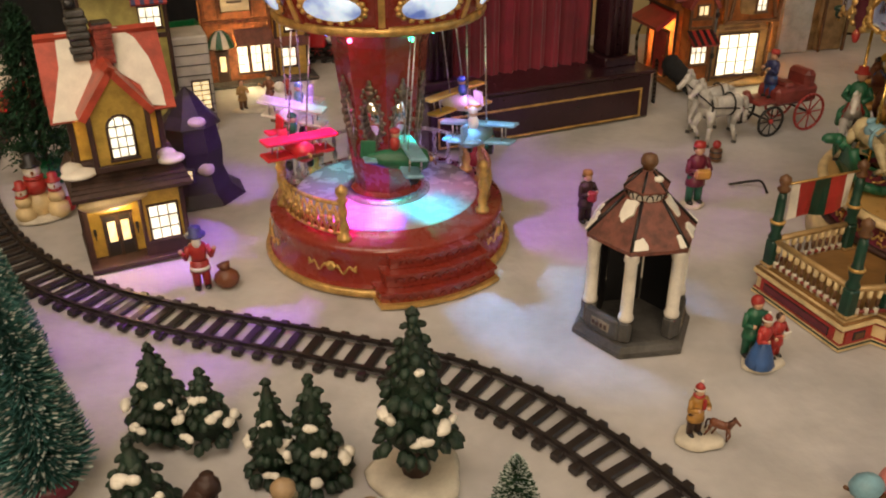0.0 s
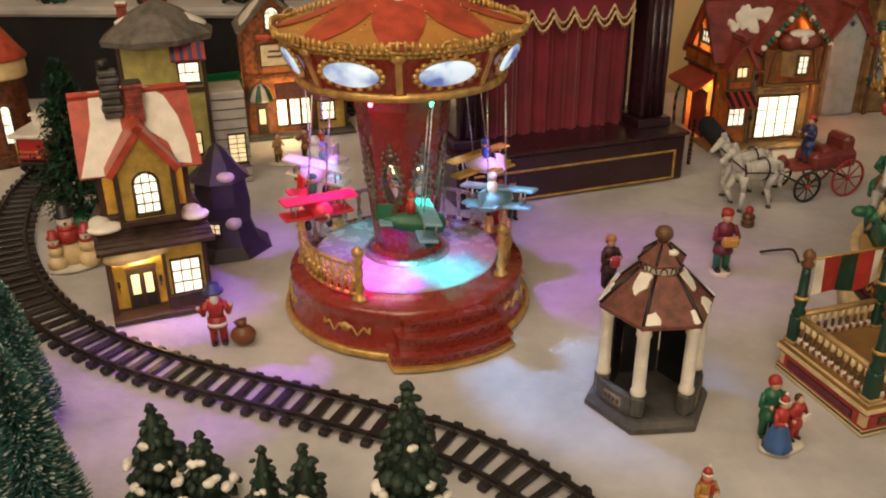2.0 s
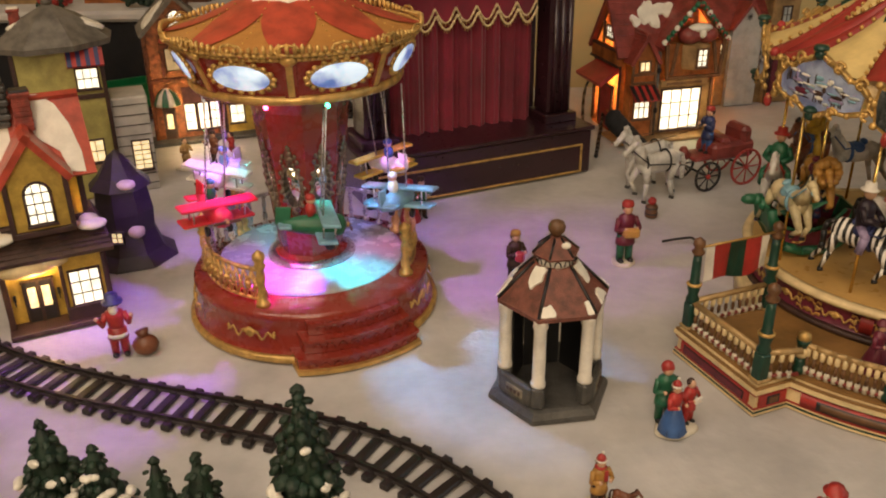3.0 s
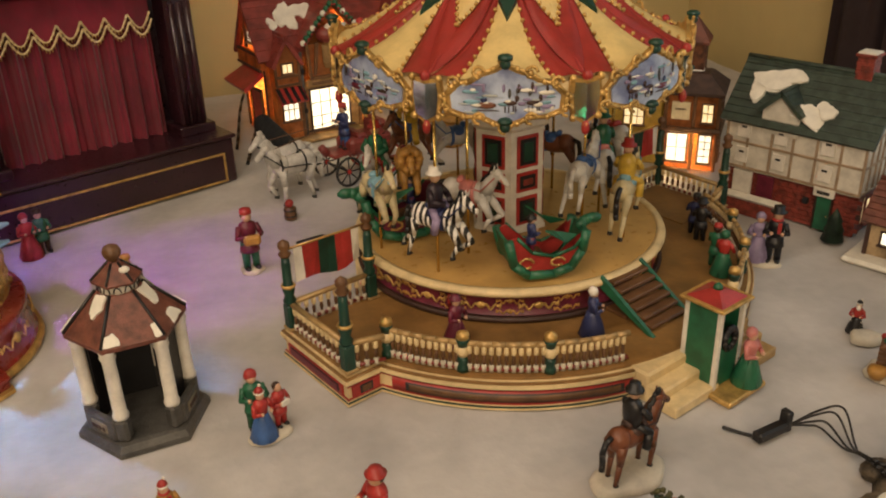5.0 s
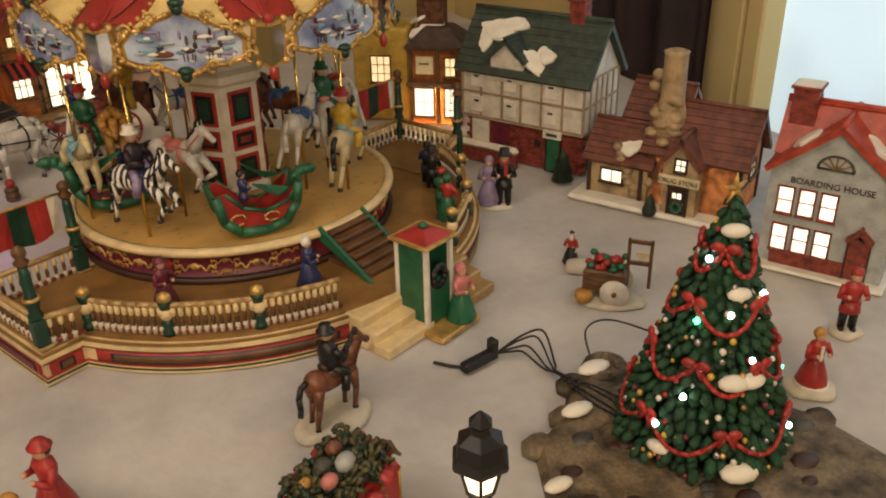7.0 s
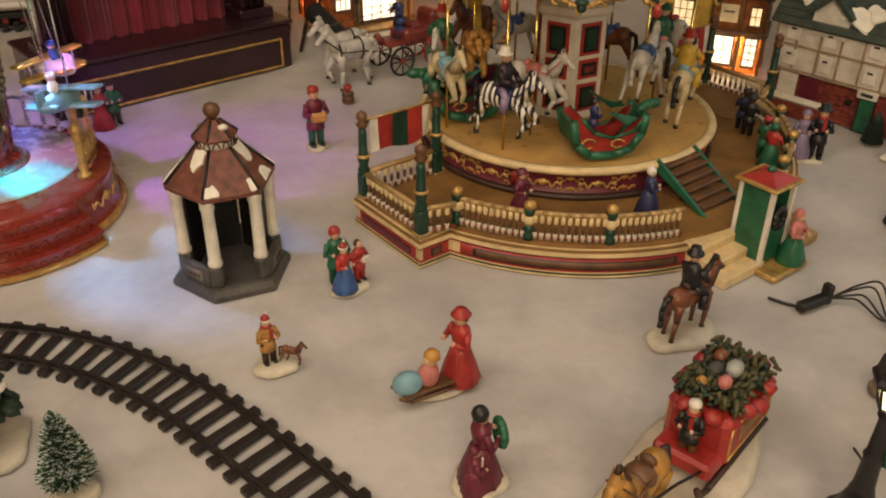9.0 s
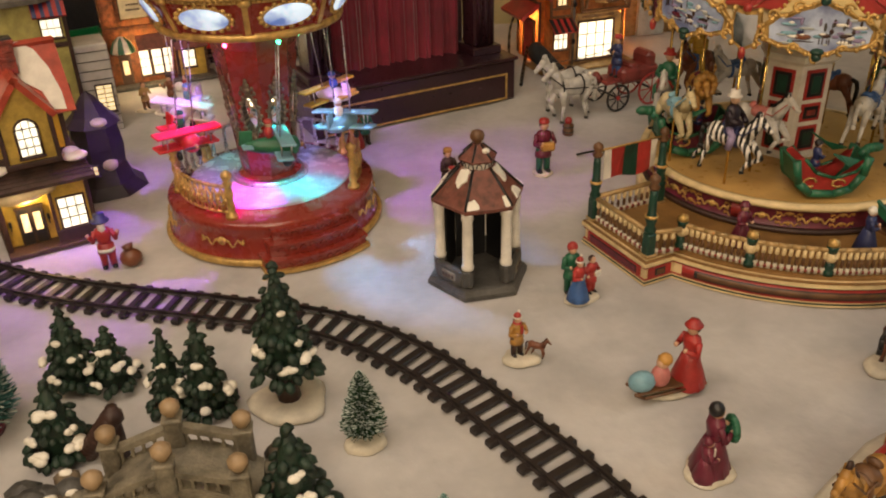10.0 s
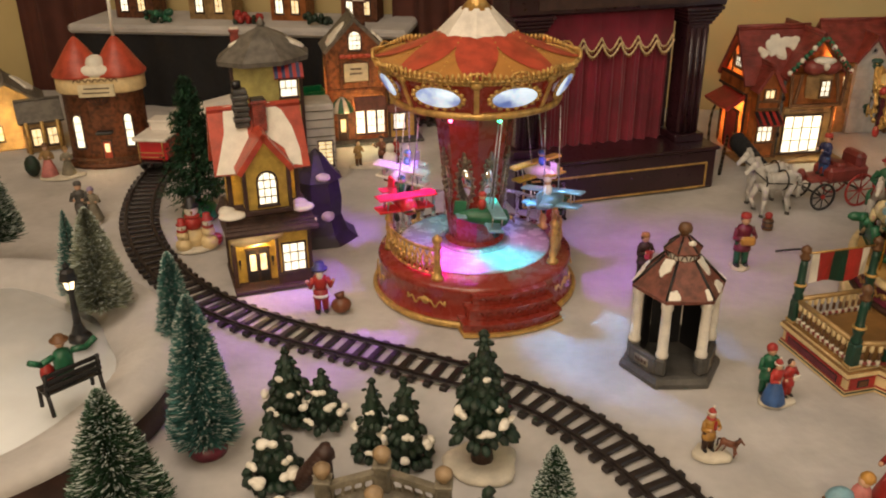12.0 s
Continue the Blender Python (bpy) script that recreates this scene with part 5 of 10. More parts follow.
# Four black panels set inside the posts make the interior dark.
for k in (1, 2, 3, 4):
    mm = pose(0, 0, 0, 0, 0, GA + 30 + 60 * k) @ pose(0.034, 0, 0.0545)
    part("inner_wall", Geo(mm).box((0, 0, 0), (0.003, 0.036, 0.088), BLACK, b=0.1), gz, "black backing panel behind the posts")
g = Geo().lathe([(0.046, 0.096), (0.0535, 0.0985), (0.054, 0.102), (0.051, 0.1045), (0.021, 0.134), (0.018, 0.135)], GAZROOF, 6, pose(0, 0, 0, 0, 0, GA), smooth=False)
rf = part("roof", g, gz, "rust brown hexagonal roof")
g = Geo()
for k in range(6):
    g.rod(polar(0.0535, GA + 60 * k, 0.1035), polar(0.020, GA + 60 * k, 0.1355), 0.0016, BLACK, None, 6)
part("ridge", g, rf)
PATCHES = (((0.0, 0.0), (0.30, -0.03), (0.26, 0.16), (0.16, 0.26), (0.0, 0.20)), ((0.42, -0.03), (0.78, -0.03), (0.74, 0.18), (0.60, 0.27), (0.46, 0.20)), ((0.86, -0.02), (1.0, -0.02), (1.0, 0.30), (0.88, 0.24)), ((0.25, 1.0), (0.40, 0.55), (0.58, 0.48), (0.80, 0.72), (0.90, 1.0)))
for k in range(6):
    A0, B0 = Vector(polar(0.0520, GA + 60 * k, 0.1035)), Vector(polar(0.0520, GA + 60 * k + 60, 0.1035))
    A1, B1 = Vector(polar(0.0215, GA + 60 * k, 0.1340)), Vector(polar(0.0215, GA + 60 * k + 60, 0.1340))
    nr = (B0 - A0).cross(A1 - A0).normalized()
    nr = nr if nr.z > 0 else -nr
    for i, pl in enumerate(PATCHES):
        if (i + k) % 4 == 3 or (i == 0 and k % 2) or (i == 1 and k % 3 != 1):
            continue
        q = []
        for u, v in pl:
            q.append(A0.lerp(B0, u).lerp(A1.lerp(B1, u), v) + nr * 0.0016)
        c = sum(q, Vector()) / len(q)
        fine = []
        for a_, b_ in zip(q, q[1:] + q[:1]):
            for t in (0, 0.33, 0.66):
                p = a_.lerp(b_, t)
                fine.append(tuple(p + (p - c) * (0.10 * math.sin(len(fine) * 1.7 + k))))
        part("snow_patch", Geo().slab(fine, 0.0022, SNOWP), rf, "white painted snow")
g = Geo().lathe([(0.0175, 0.1335), (0.0175, 0.143)], WHITE, 12)
for k in range(12):
    g.tube([polar(0.018, 30 * k + 10 * math.cos(q), 0.136 + 0.005 * math.sin(q)) for q in [0, 0.8, 1.57, 2.3, 3.14]], 0.0007, BLACK, 5)
part("lantern", g, gz, "white cupola drum")
g = Geo().lathe([(0.0215, 0.1415), (0.0225, 0.1435), (0.021, 0.145), (0.006, 0.157), (0.005, 0.158)], GAZROOF, 6, pose(0, 0, 0, 0, 0, GA), smooth=False)
for k in range(6):
    g.rod(polar(0.022, GA + 60 * k, 0.1445), polar(0.006, GA + 60 * k, 0.1575), 0.0012, BLACK, None, 5)
g.ball((0.008, -0.008, 0.152), (0.005, 0.005, 0.003), SNOWP, 8)
part("cupola_roof", g, gz)
part("finial", Geo().lathe([(0.003, 0.1575), (0.004, 0.159), (0.0075, 0.163), (0.0082, 0.1665), (0.0062, 0.171), (0.0001, 0.1735)], BROWN, 14), gz, "brown ball")

# ---------------------------------------------------------------- ceramic houses
def win(parent, m, w, h, lit=LIT, frame=DKBROWN, cols=2, rows=2, arch=False, shutters=None, name="window"):
    """A lit window on the face that looks to -y of m."""
    g = Geo(m)
    t = 0.0028
    if arch:
        n = 8
        pl = [(-w / 2, 0), (w / 2, 0)] + [(w / 2 * math.cos(math.pi * i / n), h - w / 2 + w / 2 * math.sin(math.pi * i / n)) for i in range(n + 1)]
        pl3 = [(x, -0.0012, z) for x, z in pl]
        g.tube(pl3, t * 0.55, frame, 5, closed=True)
    else:
        for x in (-w / 2, w / 2):
            g.box((x, -0.001, h / 2), (t * 0.8, t, h), frame)
        for z in (0, h):
            g.box((0, -0.001, z), (w + t, t, t * 0.8), frame)
    for i in range(1, cols):
        g.box((-w / 2 + w * i / cols, -0.0014, h / 2), (0.0010, 0.0014, h), frame, b=0.05)
    for j in range(1, rows):
        g.box((0, -0.0014, h * j / rows), (w, 0.0014, 0.0010), frame, b=0.05)
    g.box((0, -0.0020, -0.0012), (w * 1.2, 0.0045, 0.0022), frame)
    if shutters:
        for s in (-1, 1):
            g.box((s * (w / 2 + 0.0035), -0.001, h / 2), (0.0045, 0.0018, h), shutters)
    o = part(name, g, parent)
    g = Geo(m)
    if arch:
        g.add([(x, -0.0006, z) for x, z in pl], [tuple(range(len(pl)))[::1]], lit)
        g.add([(x, 0.0006, z) for x, z in pl], [tuple(range(len(pl)))[::-1]], lit)
    else:
        g.box((0, 0.0002, h / 2), (w, 0.0016, h), lit, b=0.02)
    part("pane", g, o)
    return o


def shell(w, d, h, rh, along="x", wall=TANWALL):
    """Walls of a house: centre of the base at the origin, front to -y; gables included."""
    if along == "x":
        pl = [(-d / 2, 0), (d / 2, 0), (d / 2, h), (0, h + rh), (-d / 2, h)]
        return Geo().prism([(y, z) for y, z in pl], -w / 2, w / 2, wall, Matrix(((0, 0, 1, 0), (1, 0, 0, 0), (0, 1, 0, 0), (0, 0, 0, 1))))
    pl = [(-w / 2, 0), (w / 2, 0), (w / 2, h), (0, h + rh), (-w / 2, h)]
    return Geo().prism(pl, -d / 2, d / 2, wall, Matrix(((1, 0, 0, 0), (0, 0, -1, 0), (0, 1, 0, 0), (0, 0, 0, 1))))


def gable_roof(w, d, h, rh, material, along="x", over=0.006, t=0.004, x0=0.0, y0=0.0, courses=0):
    g = Geo(pose(x0, y0, 0))
    if along == "x":
        sl = rh / (d / 2)
        e = d / 2 + over
        W = w / 2 + over
        for s in (-1, 1):
            q = [(-W, s * e, h - sl * over), (W, s * e, h - sl * over), (W, 0, h + rh), (-W, 0, h + rh)]
            q = [(x, y, z + t * 1.05) for x, y, z in q]
            g.slab(q if s < 0 else q[::-1], t, material)
            for i in range(1, courses):
                u = i / courses
                y, z = s * e * (1 - u), (h - sl * over) * (1 - u) + (h + rh) * u + t * 1.05
                g.rod((-W, y, z), (W, y, z), 0.0007, material, None, 5)
        g.rod((-W, 0, h + rh + t), (W, 0, h + rh + t), t * 0.55, material, None, 8)
    else:
        sl = rh / (w / 2)
        e = w / 2 + over
        D = d / 2 + over
        for s in (-1, 1):
            q = [(s * e, -D, h - sl * over), (s * e, D, h - sl * over), (0, D, h + rh), (0, -D, h + rh)]
            q = [(x, y, z + t * 1.05) for x, y, z in q]
            g.slab(q if s > 0 else q[::-1], t, material)
            for i in range(1, courses):
                u = i / courses
                x, z = s * e * (1 - u), (h - sl * over) * (1 - u) + (h + rh) * u + t * 1.05
                g.rod((x, -D, z), (x, D, z), 0.0007, material, None, 5)
        g.rod((0, -D, h + rh + t), (0, D, h + rh + t), t * 0.55, material, None, 8)
    return g


def snow(parent, spots, name="snow_patch"):
    """Painted snow: (x, y, z, rx, ry, size x, size y)."""
    for x, y, z, rx, ry, sx, sy in spots:
        k = int(abs(x * 7919 + y * 5323) * 1000) % 17
        pts = []
        for i in range(26):
            a = 2 * math.pi * i / 26
            f = 1 + 0.22 * math.sin(2 * a + k) + 0.16 * math.sin(3 * a + 2 * k) + 0.08 * math.sin(7 * a)
            pts.append((sx * 1.25 * f * math.cos(a), sy * 1.25 * f * math.sin(a)))
        g = Geo().prism(pts, -0.0022, 0.0010, SNOWP)
        g.prism([(u * 0.86, v * 0.86) for u, v in pts], 0.0009, 0.0022, SNOWP)
        part(name, g, parent, "white painted snow", pose(x, y, z, rx, ry, 0))


def chimney(parent, x, y, z0, z1, w, material, cap=SNOWP):
    g = Geo()
    n = max(2, int((z1 - z0) / 0.005))
    for i in range(n):
        z = z0 + (z1 - z0) * (i + 0.5) / n
        g.box((x, y, z), (w * (1.0 + 0.05 * (i % 2)), w * (1.0 + 0.05 * (i % 2)), (z1 - z0) / n * 0.99), material, b=0.1)
    g.box((x, y, z1 + 0.002), (w * 1.25, w * 1.25, 0.004), material, b=0.2)
    g.box((x, y, z1 + 0.0045), (w * 1.1, w * 1.1, 0.003), cap, b=0.3)
    return part("chimney", g, parent)


def door(parent, m, w, h, material=DKBROWN, lit=None, name="door"):
    g = Geo(m)
    g.box((0, -0.0005, h / 2), (w, 0.003, h), material, b=0.1)
    for x in (-w / 2 - 0.001, w / 2 + 0.001):
        g.box((x, -0.0015, h / 2), (0.002, 0.004, h + 0.002), DKBROWN)
    g.box((0, -0.0015, h + 0.0015), (w + 0.006, 0.004, 0.0025), DKBROWN)
    g.ball((w * 0.35, -0.003, h * 0.45), 0.0010, GOLD, 6)
    o = part(name, g, parent)
    if lit:
        part("pane", Geo(m).box((0, -0.0026, h * 0.62), (w * 0.6, 0.001, h * 0.5), lit, b=0.05), o)
    return o


# the yellow cottage shop with the red roof
YH = thing("cottage_shop", pose(-0.2765, 0.8105, 0, 0, 0, 27.3), "yellow ceramic cottage shop with snowy red roof, lit", "house")
W, D = 0.098, 0.085
part("foundation", Geo().box((0, 0.036, 0.003), (W + 0.008, D + 0.014, 0.006), DKBROWN), YH)
g = Geo()
g.box((0, 0.046, 0.045), (W, 0.066, 0.080), YELLOWWALL, b=0.03)
g.box((0.027, 0.006, 0.044), (0.040, 0.018, 0.078), YELLOWWALL, b=0.03)
wl = part("lower_wall", g, YH, "yellow lit ground floor wall")
g = Geo()
for x in (-W / 2, W / 2):
    for y in (0.004, 0.079):
        g.box((x, y, 0.040), (0.006, 0.006, 0.078), DKBROWN, b=0.1)
for x in (0.006, 0.048):
    g.box((x, -0.003, 0.040), (0.004, 0.004, 0.072), DKBROWN, b=0.1)
g.box((0.027, -0.004, 0.013), (0.044, 0.004, 0.016), DKBROWN, b=0.1)
part("timber", g, wl, "dark brown corner post")
d_ = door(YH, pose(-0.025, 0.0125, 0.006), 0.013, 0.046, BLACK, LIT)
door(YH, pose(-0.0115, 0.0125, 0.006), 0.013, 0.046, BLACK, LIT)
for x in (-0.042, 0.0005):
    g = Geo()
    g.box((x, 0.0095, 0.037), (0.003, 0.004, 0.007), BLACK, b=0.2)
    g.rod((x, 0.0095, 0.033), (x, 0.0095, 0.028), 0.0008, BLACK, None, 5)
    part("wall_lantern", g, YH)
win(YH, pose(0.027, -0.0035, 0.022), 0.030, 0.040, LITW, DKBROWN, 3, 3)
g = Geo()
g.slab([(-0.058, -0.014, 0.086), (0.060, -0.016, 0.086), (0.050, 0.030, 0.114), (-0.048, 0.030, 0.114)], 0.006, SHINGLE)
for i in range(1, 9):
    u = i / 9
    g.rod((-0.058 + 0.010 * u, -0.014 + 0.044 * u, 0.0865 + 0.028 * u), (0.060 - 0.010 * u, -0.016 + 0.046 * u, 0.0865 + 0.028 * u), 0.0010, SHINGLE, None, 5)
g.slab([(-0.058, -0.014, 0.086), (-0.048, 0.030, 0.114), (-0.050, 0.085, 0.104), (-0.060, 0.085, 0.086)], 0.005, SHINGLE)
g.slab([(0.060, -0.016, 0.086), (0.060, 0.085, 0.086), (0.052, 0.085, 0.104), (0.050, 0.030, 0.114)], 0.005, SHINGLE)
part("porch_roof", g, YH, "dark brown shingled porch roof")
g = Geo()
g.ball((-0.026, -0.004, 0.074), (0.028, 0.010, 0.009), CREAM, 14)
g.ball((-0.002, -0.004, 0.077), (0.018, 0.008, 0.006), CREAM, 14)
part("awning_snow", g, YH, "cream snow along the fascia")
g = Geo().box((0, 0.050, 0.132), (0.088, 0.050, 0.062), YELLOWWALL, b=0.02)
up = part("upper_wall", g, YH, "yellow upper wall")
g = Geo()
for x in (-0.043, 0.043):
    g.box((x, 0.0255, 0.132), (0.006, 0.005, 0.062), DKBROWN, b=0.1)
g.box((0, 0.026, 0.103), (0.092, 0.005, 0.004), DKBROWN, b=0.1)
part("timber", g, up)
gb = part("gable", Geo().prism([(-0.028, 0.110), (0.028, 0.110), (0.028, 0.168), (0, 0.203), (-0.028, 0.168)], -0.010, 0.028, YELLOWWALL, Matrix(((1, 0, 0, 0), (0, 0, -1, 0.020), (0, 1, 0, 0), (0, 0, 0, 1)))), YH, "projecting yellow dormer gable")
g = Geo()
for x in (-0.0275, 0.0275):
    g.box((x, -0.009, 0.139), (0.005, 0.005, 0.060), DKBROWN, b=0.1)
g.box((0, -0.009, 0.112), (0.058, 0.006, 0.006), DKBROWN, b=0.1)
part("timber", g, gb)
win(gb, pose(0, -0.0095, 0.121), 0.024, 0.044, LITW, DKBROWN, 3, 4, arch=True)
g = Geo()
for s in (-1, 1):
    q = [(s * 0.036, -0.013, 0.166), (s * 0.036, 0.052, 0.166), (0, 0.052, 0.214), (0, -0.013, 0.214)]
    g.slab(q if s > 0 else q[::-1], 0.007, REDROOF)
part("gable_roof", g, gb, "red gable roof edge")
g = Geo()
q = [(-0.060, 0.012, 0.158), (0.060, 0.012, 0.158), (0.058, 0.052, 0.236), (-0.058, 0.052, 0.236)]
g.slab(q, 0.007, REDROOF)
q = [(0.060, 0.092, 0.158), (-0.060, 0.092, 0.158), (-0.058, 0.052, 0.236), (0.058, 0.052, 0.236)]
g.slab(q, 0.007, REDROOF)
rf = part("roof", g, YH, "steep red roof with white snow swathes")
def swathe(pts):
    g = Geo()
    q = [(x, 0.012 + 0.040 * v - 0.0012, 0.158 + 0.078 * v + 0.0010) for x, v in pts]
    g.slab(q, 0.0022, SNOWP)
    return g
part("snow_patch", swathe([(-0.058, 0.01), (-0.036, 0.0), (-0.026, 0.06), (-0.012, 0.30), (-0.012, 0.98), (-0.038, 0.98), (-0.041, 0.60), (-0.050, 0.28)]), rf, "white painted snow")
part("snow_patch", swathe([(0.036, 0.05), (0.050, 0.02), (0.050, 0.26), (0.044, 0.60), (0.034, 0.85), (0.020, 0.98), (0.010, 0.98), (0.010, 0.5), (0.030, 0.3)]), rf, "white painted snow")
g = Geo()
g.ball((-0.045, 0.006, 0.1055), (0.018, 0.014, 0.0048), SNOWP, 14)
g.ball((-0.050, 0.018, 0.1070), (0.011, 0.018, 0.0055), SNOWP, 14)
g.ball((0.045, 0.006, 0.1060), (0.015, 0.013, 0.0050), SNOWP, 14)
g.ball((0.043, 0.014, 0.1085), (0.010, 0.010, 0.0060), SNOWP, 14)
g.ball((0.006, 0.006, 0.109), (0.030, 0.010, 0.005), CREAM, 14)
part("snow_drift", g, YH, "rounded white snow drifts")
chimney(YH, 0.004, 0.036, 0.205, 0.240, 0.016, BRICKRED, BLACK)
g = Geo()
for i in range(7):
    g.box((-0.017, 0.040, 0.213 + 0.0070 * i), (0.018 + 0.003 * (i % 2), 0.016 + 0.002 * (i % 2), 0.0064), GREY, b=0.25)
g.lathe([(0.006, 0.260), (0.006, 0.268)], BLACK, 10, pose(-0.020, 0.040, 0))
part("stone_chimney", g, YH, "grey stone chimney")
for lx, ly, lz, e in ((-0.018, -0.008, 0.060, 0.10), (0.0, 0.050, 0.130, 0.22)):
    p = pose(-0.2765, 0.8105, 0, 0, 0, 27.3) @ Vector((lx, ly, lz))
    lamp("shop_lamp", "POINT", pose(*p), e, (1.0, 0.66, 0.25), size=0.004)

# the purple witch-hat house behind it
PH = thing("purple_house", pose(-0.262, 0.985, 0) @ Matrix.Diagonal((1.05, 1.05, 0.62, 1)), "dark purple crooked ceramic house with snow", "house")
part("body", Geo().lathe([(0.055, 0), (0.040, 0.020), (0.032, 0.060), (0.034, 0.10), (0.030, 0.15), (0.020, 0.17)], PURPLE, 8, None, False), PH)
part("roof", Geo().lathe([(0.036, 0.150), (0.024, 0.170), (0.010, 0.205), (0.0001, 0.22)], PURPLE, 8, None, False), PH)
g = Geo()
g.ball((0.014, -0.020, 0.160), (0.011, 0.010, 0.010), BASESNOW, 10)
g.ball((0.018, -0.022, 0.066), (0.010, 0.010, 0.014), BASESNOW, 10)
part("snow_patch", g, PH)
win(PH, pose(0.0, -0.034, 0.05), 0.014, 0.022, LIT, PURPLE)

# olive-yellow shop with the hipped grey roof
OH = thing("olive_house", pose(-0.402, 1.20, 0, 0, 0, 22) @ Matrix.Diagonal((0.94, 0.94, 1.09, 1)), "olive yellow ceramic shop with hipped grey roof", "house")
part("body", Geo().box((0, 0, 0.098), (0.115, 0.085, 0.196), OLIVEWALL, b=0.03), OH)
part("roof", Geo().lathe([(0.086, 0.196), (0.088, 0.203), (0.040, 0.232), (0.010, 0.244), (0.006, 0.246)], GREYROOF, 8, pose(0, 0, 0, 0, 0, 22.5) @ Matrix.Diagonal((1, 0.78, 1, 1)), smooth=False), OH, "faceted grey roof")
chimney(OH, -0.046, 0.01, 0.20, 0.238, 0.014, BRICKRED)
part("finial", Geo().lathe([(0.006, 0.245), (0.008, 0.249), (0.003, 0.256), (0.0001, 0.26)], GREYROOF, 10), OH)
snow(OH, ((0.05, 0.0, 0.222, 0, 22, 0.018, 0.012), (-0.035, -0.02, 0.224, 25, -10, 0.014, 0.008)))
a_ = part("awning", Geo().slab([(0.012, -0.062, 0.178), (0.062, -0.062, 0.178), (0.062, -0.043, 0.196), (0.012, -0.043, 0.196)], 0.003, RED), OH, "red and green striped awning")
g = Geo()
for i in range(4):
    x = 0.013 + i * 0.0125
    g.slab([(x, -0.0625, 0.1785), (x + 0.006, -0.0625, 0.1785), (x + 0.006, -0.043, 0.197), (x, -0.043, 0.197)], 0.002, NAVY)
part("stripe", g, a_)
win(OH, pose(0.036, -0.0435, 0.146), 0.030, 0.026, LITW, DKBROWN, 3, 2)
win(OH, pose(-0.030, -0.0435, 0.05), 0.024, 0.03, LIT, DKBROWN)
win(OH, pose(0.030, -0.0435, 0.05), 0.024, 0.03, LIT, DKBROWN)
g = Geo()
for x in (-0.058, 0.058):
    g.box((x, -0.0425, 0.10), (0.006, 0.006, 0.19), DKBROWN, b=0.1)
g.box((0, -0.0425, 0.136), (0.118, 0.005, 0.006), DKBROWN, b=0.1)
part("timber", g, OH)
g = Geo().box((0.084, 0.0, 0.064), (0.058, 0.07, 0.128), PALEGREY, b=0.03)
ex = part("annex", g, OH, "pale grey plastered annex")
g = Geo()
for i in range(9):
    g.box((0.084, -0.0355, 0.010 + 0.0135 * i), (0.058, 0.0015, 0.0010), GREY, b=0.1)
part("brick_course", g, ex)
win(ex, pose(0.094, -0.0352, 0.030), 0.026, 0.040, LIT, DKBROWN, 2, 3)


def lettering(parent, words, size, m, material, name="lettering"):
    cu = bpy.data.curves.new("letters", "FONT")
    cu.body, cu.size, cu.extrude, cu.align_x = words, size, 0.0004, "CENTER"
    ob = new("letters", cu)
    me = bpy.data.meshes.new_from_object(ob)
    bpy.data.objects.remove(ob)
    me.materials.clear()
    me.materials.append(material)
    o = new(name, me)
    o.parent = parent
    o.matrix_basis = m @ pose(0, 0, 0, 90, 0, 0)
    return o


def bars(parent, m, w, n, material, h=0.0022, name="writing"):
    g = Geo(m)
    rnd = random.Random(n)
    x = -w / 2
    while x < w / 2 - 0.002:
        l = rnd.uniform(0.002, 0.005)
        g.box((x + l / 2, 0, 0), (l * 0.85, 0.0008, h), material, b=0.1)
        x += l
    return part(name, g, parent)


def timbers(parent, segs, t=0.0035, material=DKBROWN, name="timber"):
    g = Geo()
    for p, q in segs:
        p, q = Vector(p), Vector(q)
        d = q - p
        mm = Matrix.Translation((p + q) / 2) @ d.to_track_quat("Z", "Y").to_matrix().to_4x4()
        g.box((0, 0, 0), (t, t, d.length), material, mm, b=0.12)
    return part(name, g, parent)


# the theatre stage with the red curtain
ST = thing("puppet_theatre", pose(0.186, 1.186, 0, 0, 0, 24.3), "dark plum wooden toy theatre with red velvet curtain", "theatre")
SW = 0.36
st = part("stage_base", Geo().box((0, 0.075, 0.034), (SW, 0.15, 0.068), STAGEW, b=0.04), ST, "plum lacquered stage front")
part("stage_top", Geo().box((0, 0.075, 0.0705), (SW + 0.008, 0.158, 0.006), STAGEW, b=0.3), ST)
g = Geo()
for z in (0.0045, 0.046):
    g.box((-0.002, -0.001, z), (SW - 0.030, 0.003, 0.0030), GOLD, b=0.2)
for x in (-SW / 2 + 0.014, SW / 2 - 0.018):
    g.box((x, -0.001, 0.0255), (0.0030, 0.003, 0.044), GOLD, b=0.2)
part("gold_inlay", g, st, "thin gold inlaid line")
for s in (-1, 1):
    g = Geo(pose(s * (SW / 2 - 0.035), 0.062, 0))
    g.box((0, 0, 0.080), (0.055, 0.060, 0.014), STAGEW)
    g.box((0, 0, 0.180), (0.040, 0.045, 0.190), STAGEW)
    for x in (-0.012, 0, 0.012):
        g.rod((x, -0.0225, 0.09), (x, -0.0225, 0.262), 0.0045, STAGEW, None, 8)
    for i in range(5):
        g.box((0, 0, 0.270 + 0.006 * i), (0.044 + 0.006 * i, 0.050 + 0.006 * i, 0.0058), STAGEW, b=0.3)
    part("column", g, ST, "fluted dark column")
g = Geo()
n, verts, faces = 120, [], []
for i in range(n + 1):
    u = i / n
    x = -0.115 + 0.23 * u
    y = 0.075 + 0.006 * math.sin(u * 58) + 0.003 * math.sin(u * 131)
    if abs(u - 0.5) < 0.02:
        y += 0.008
    for z in (0.0735, 0.30):
        verts.append((x, y, z))
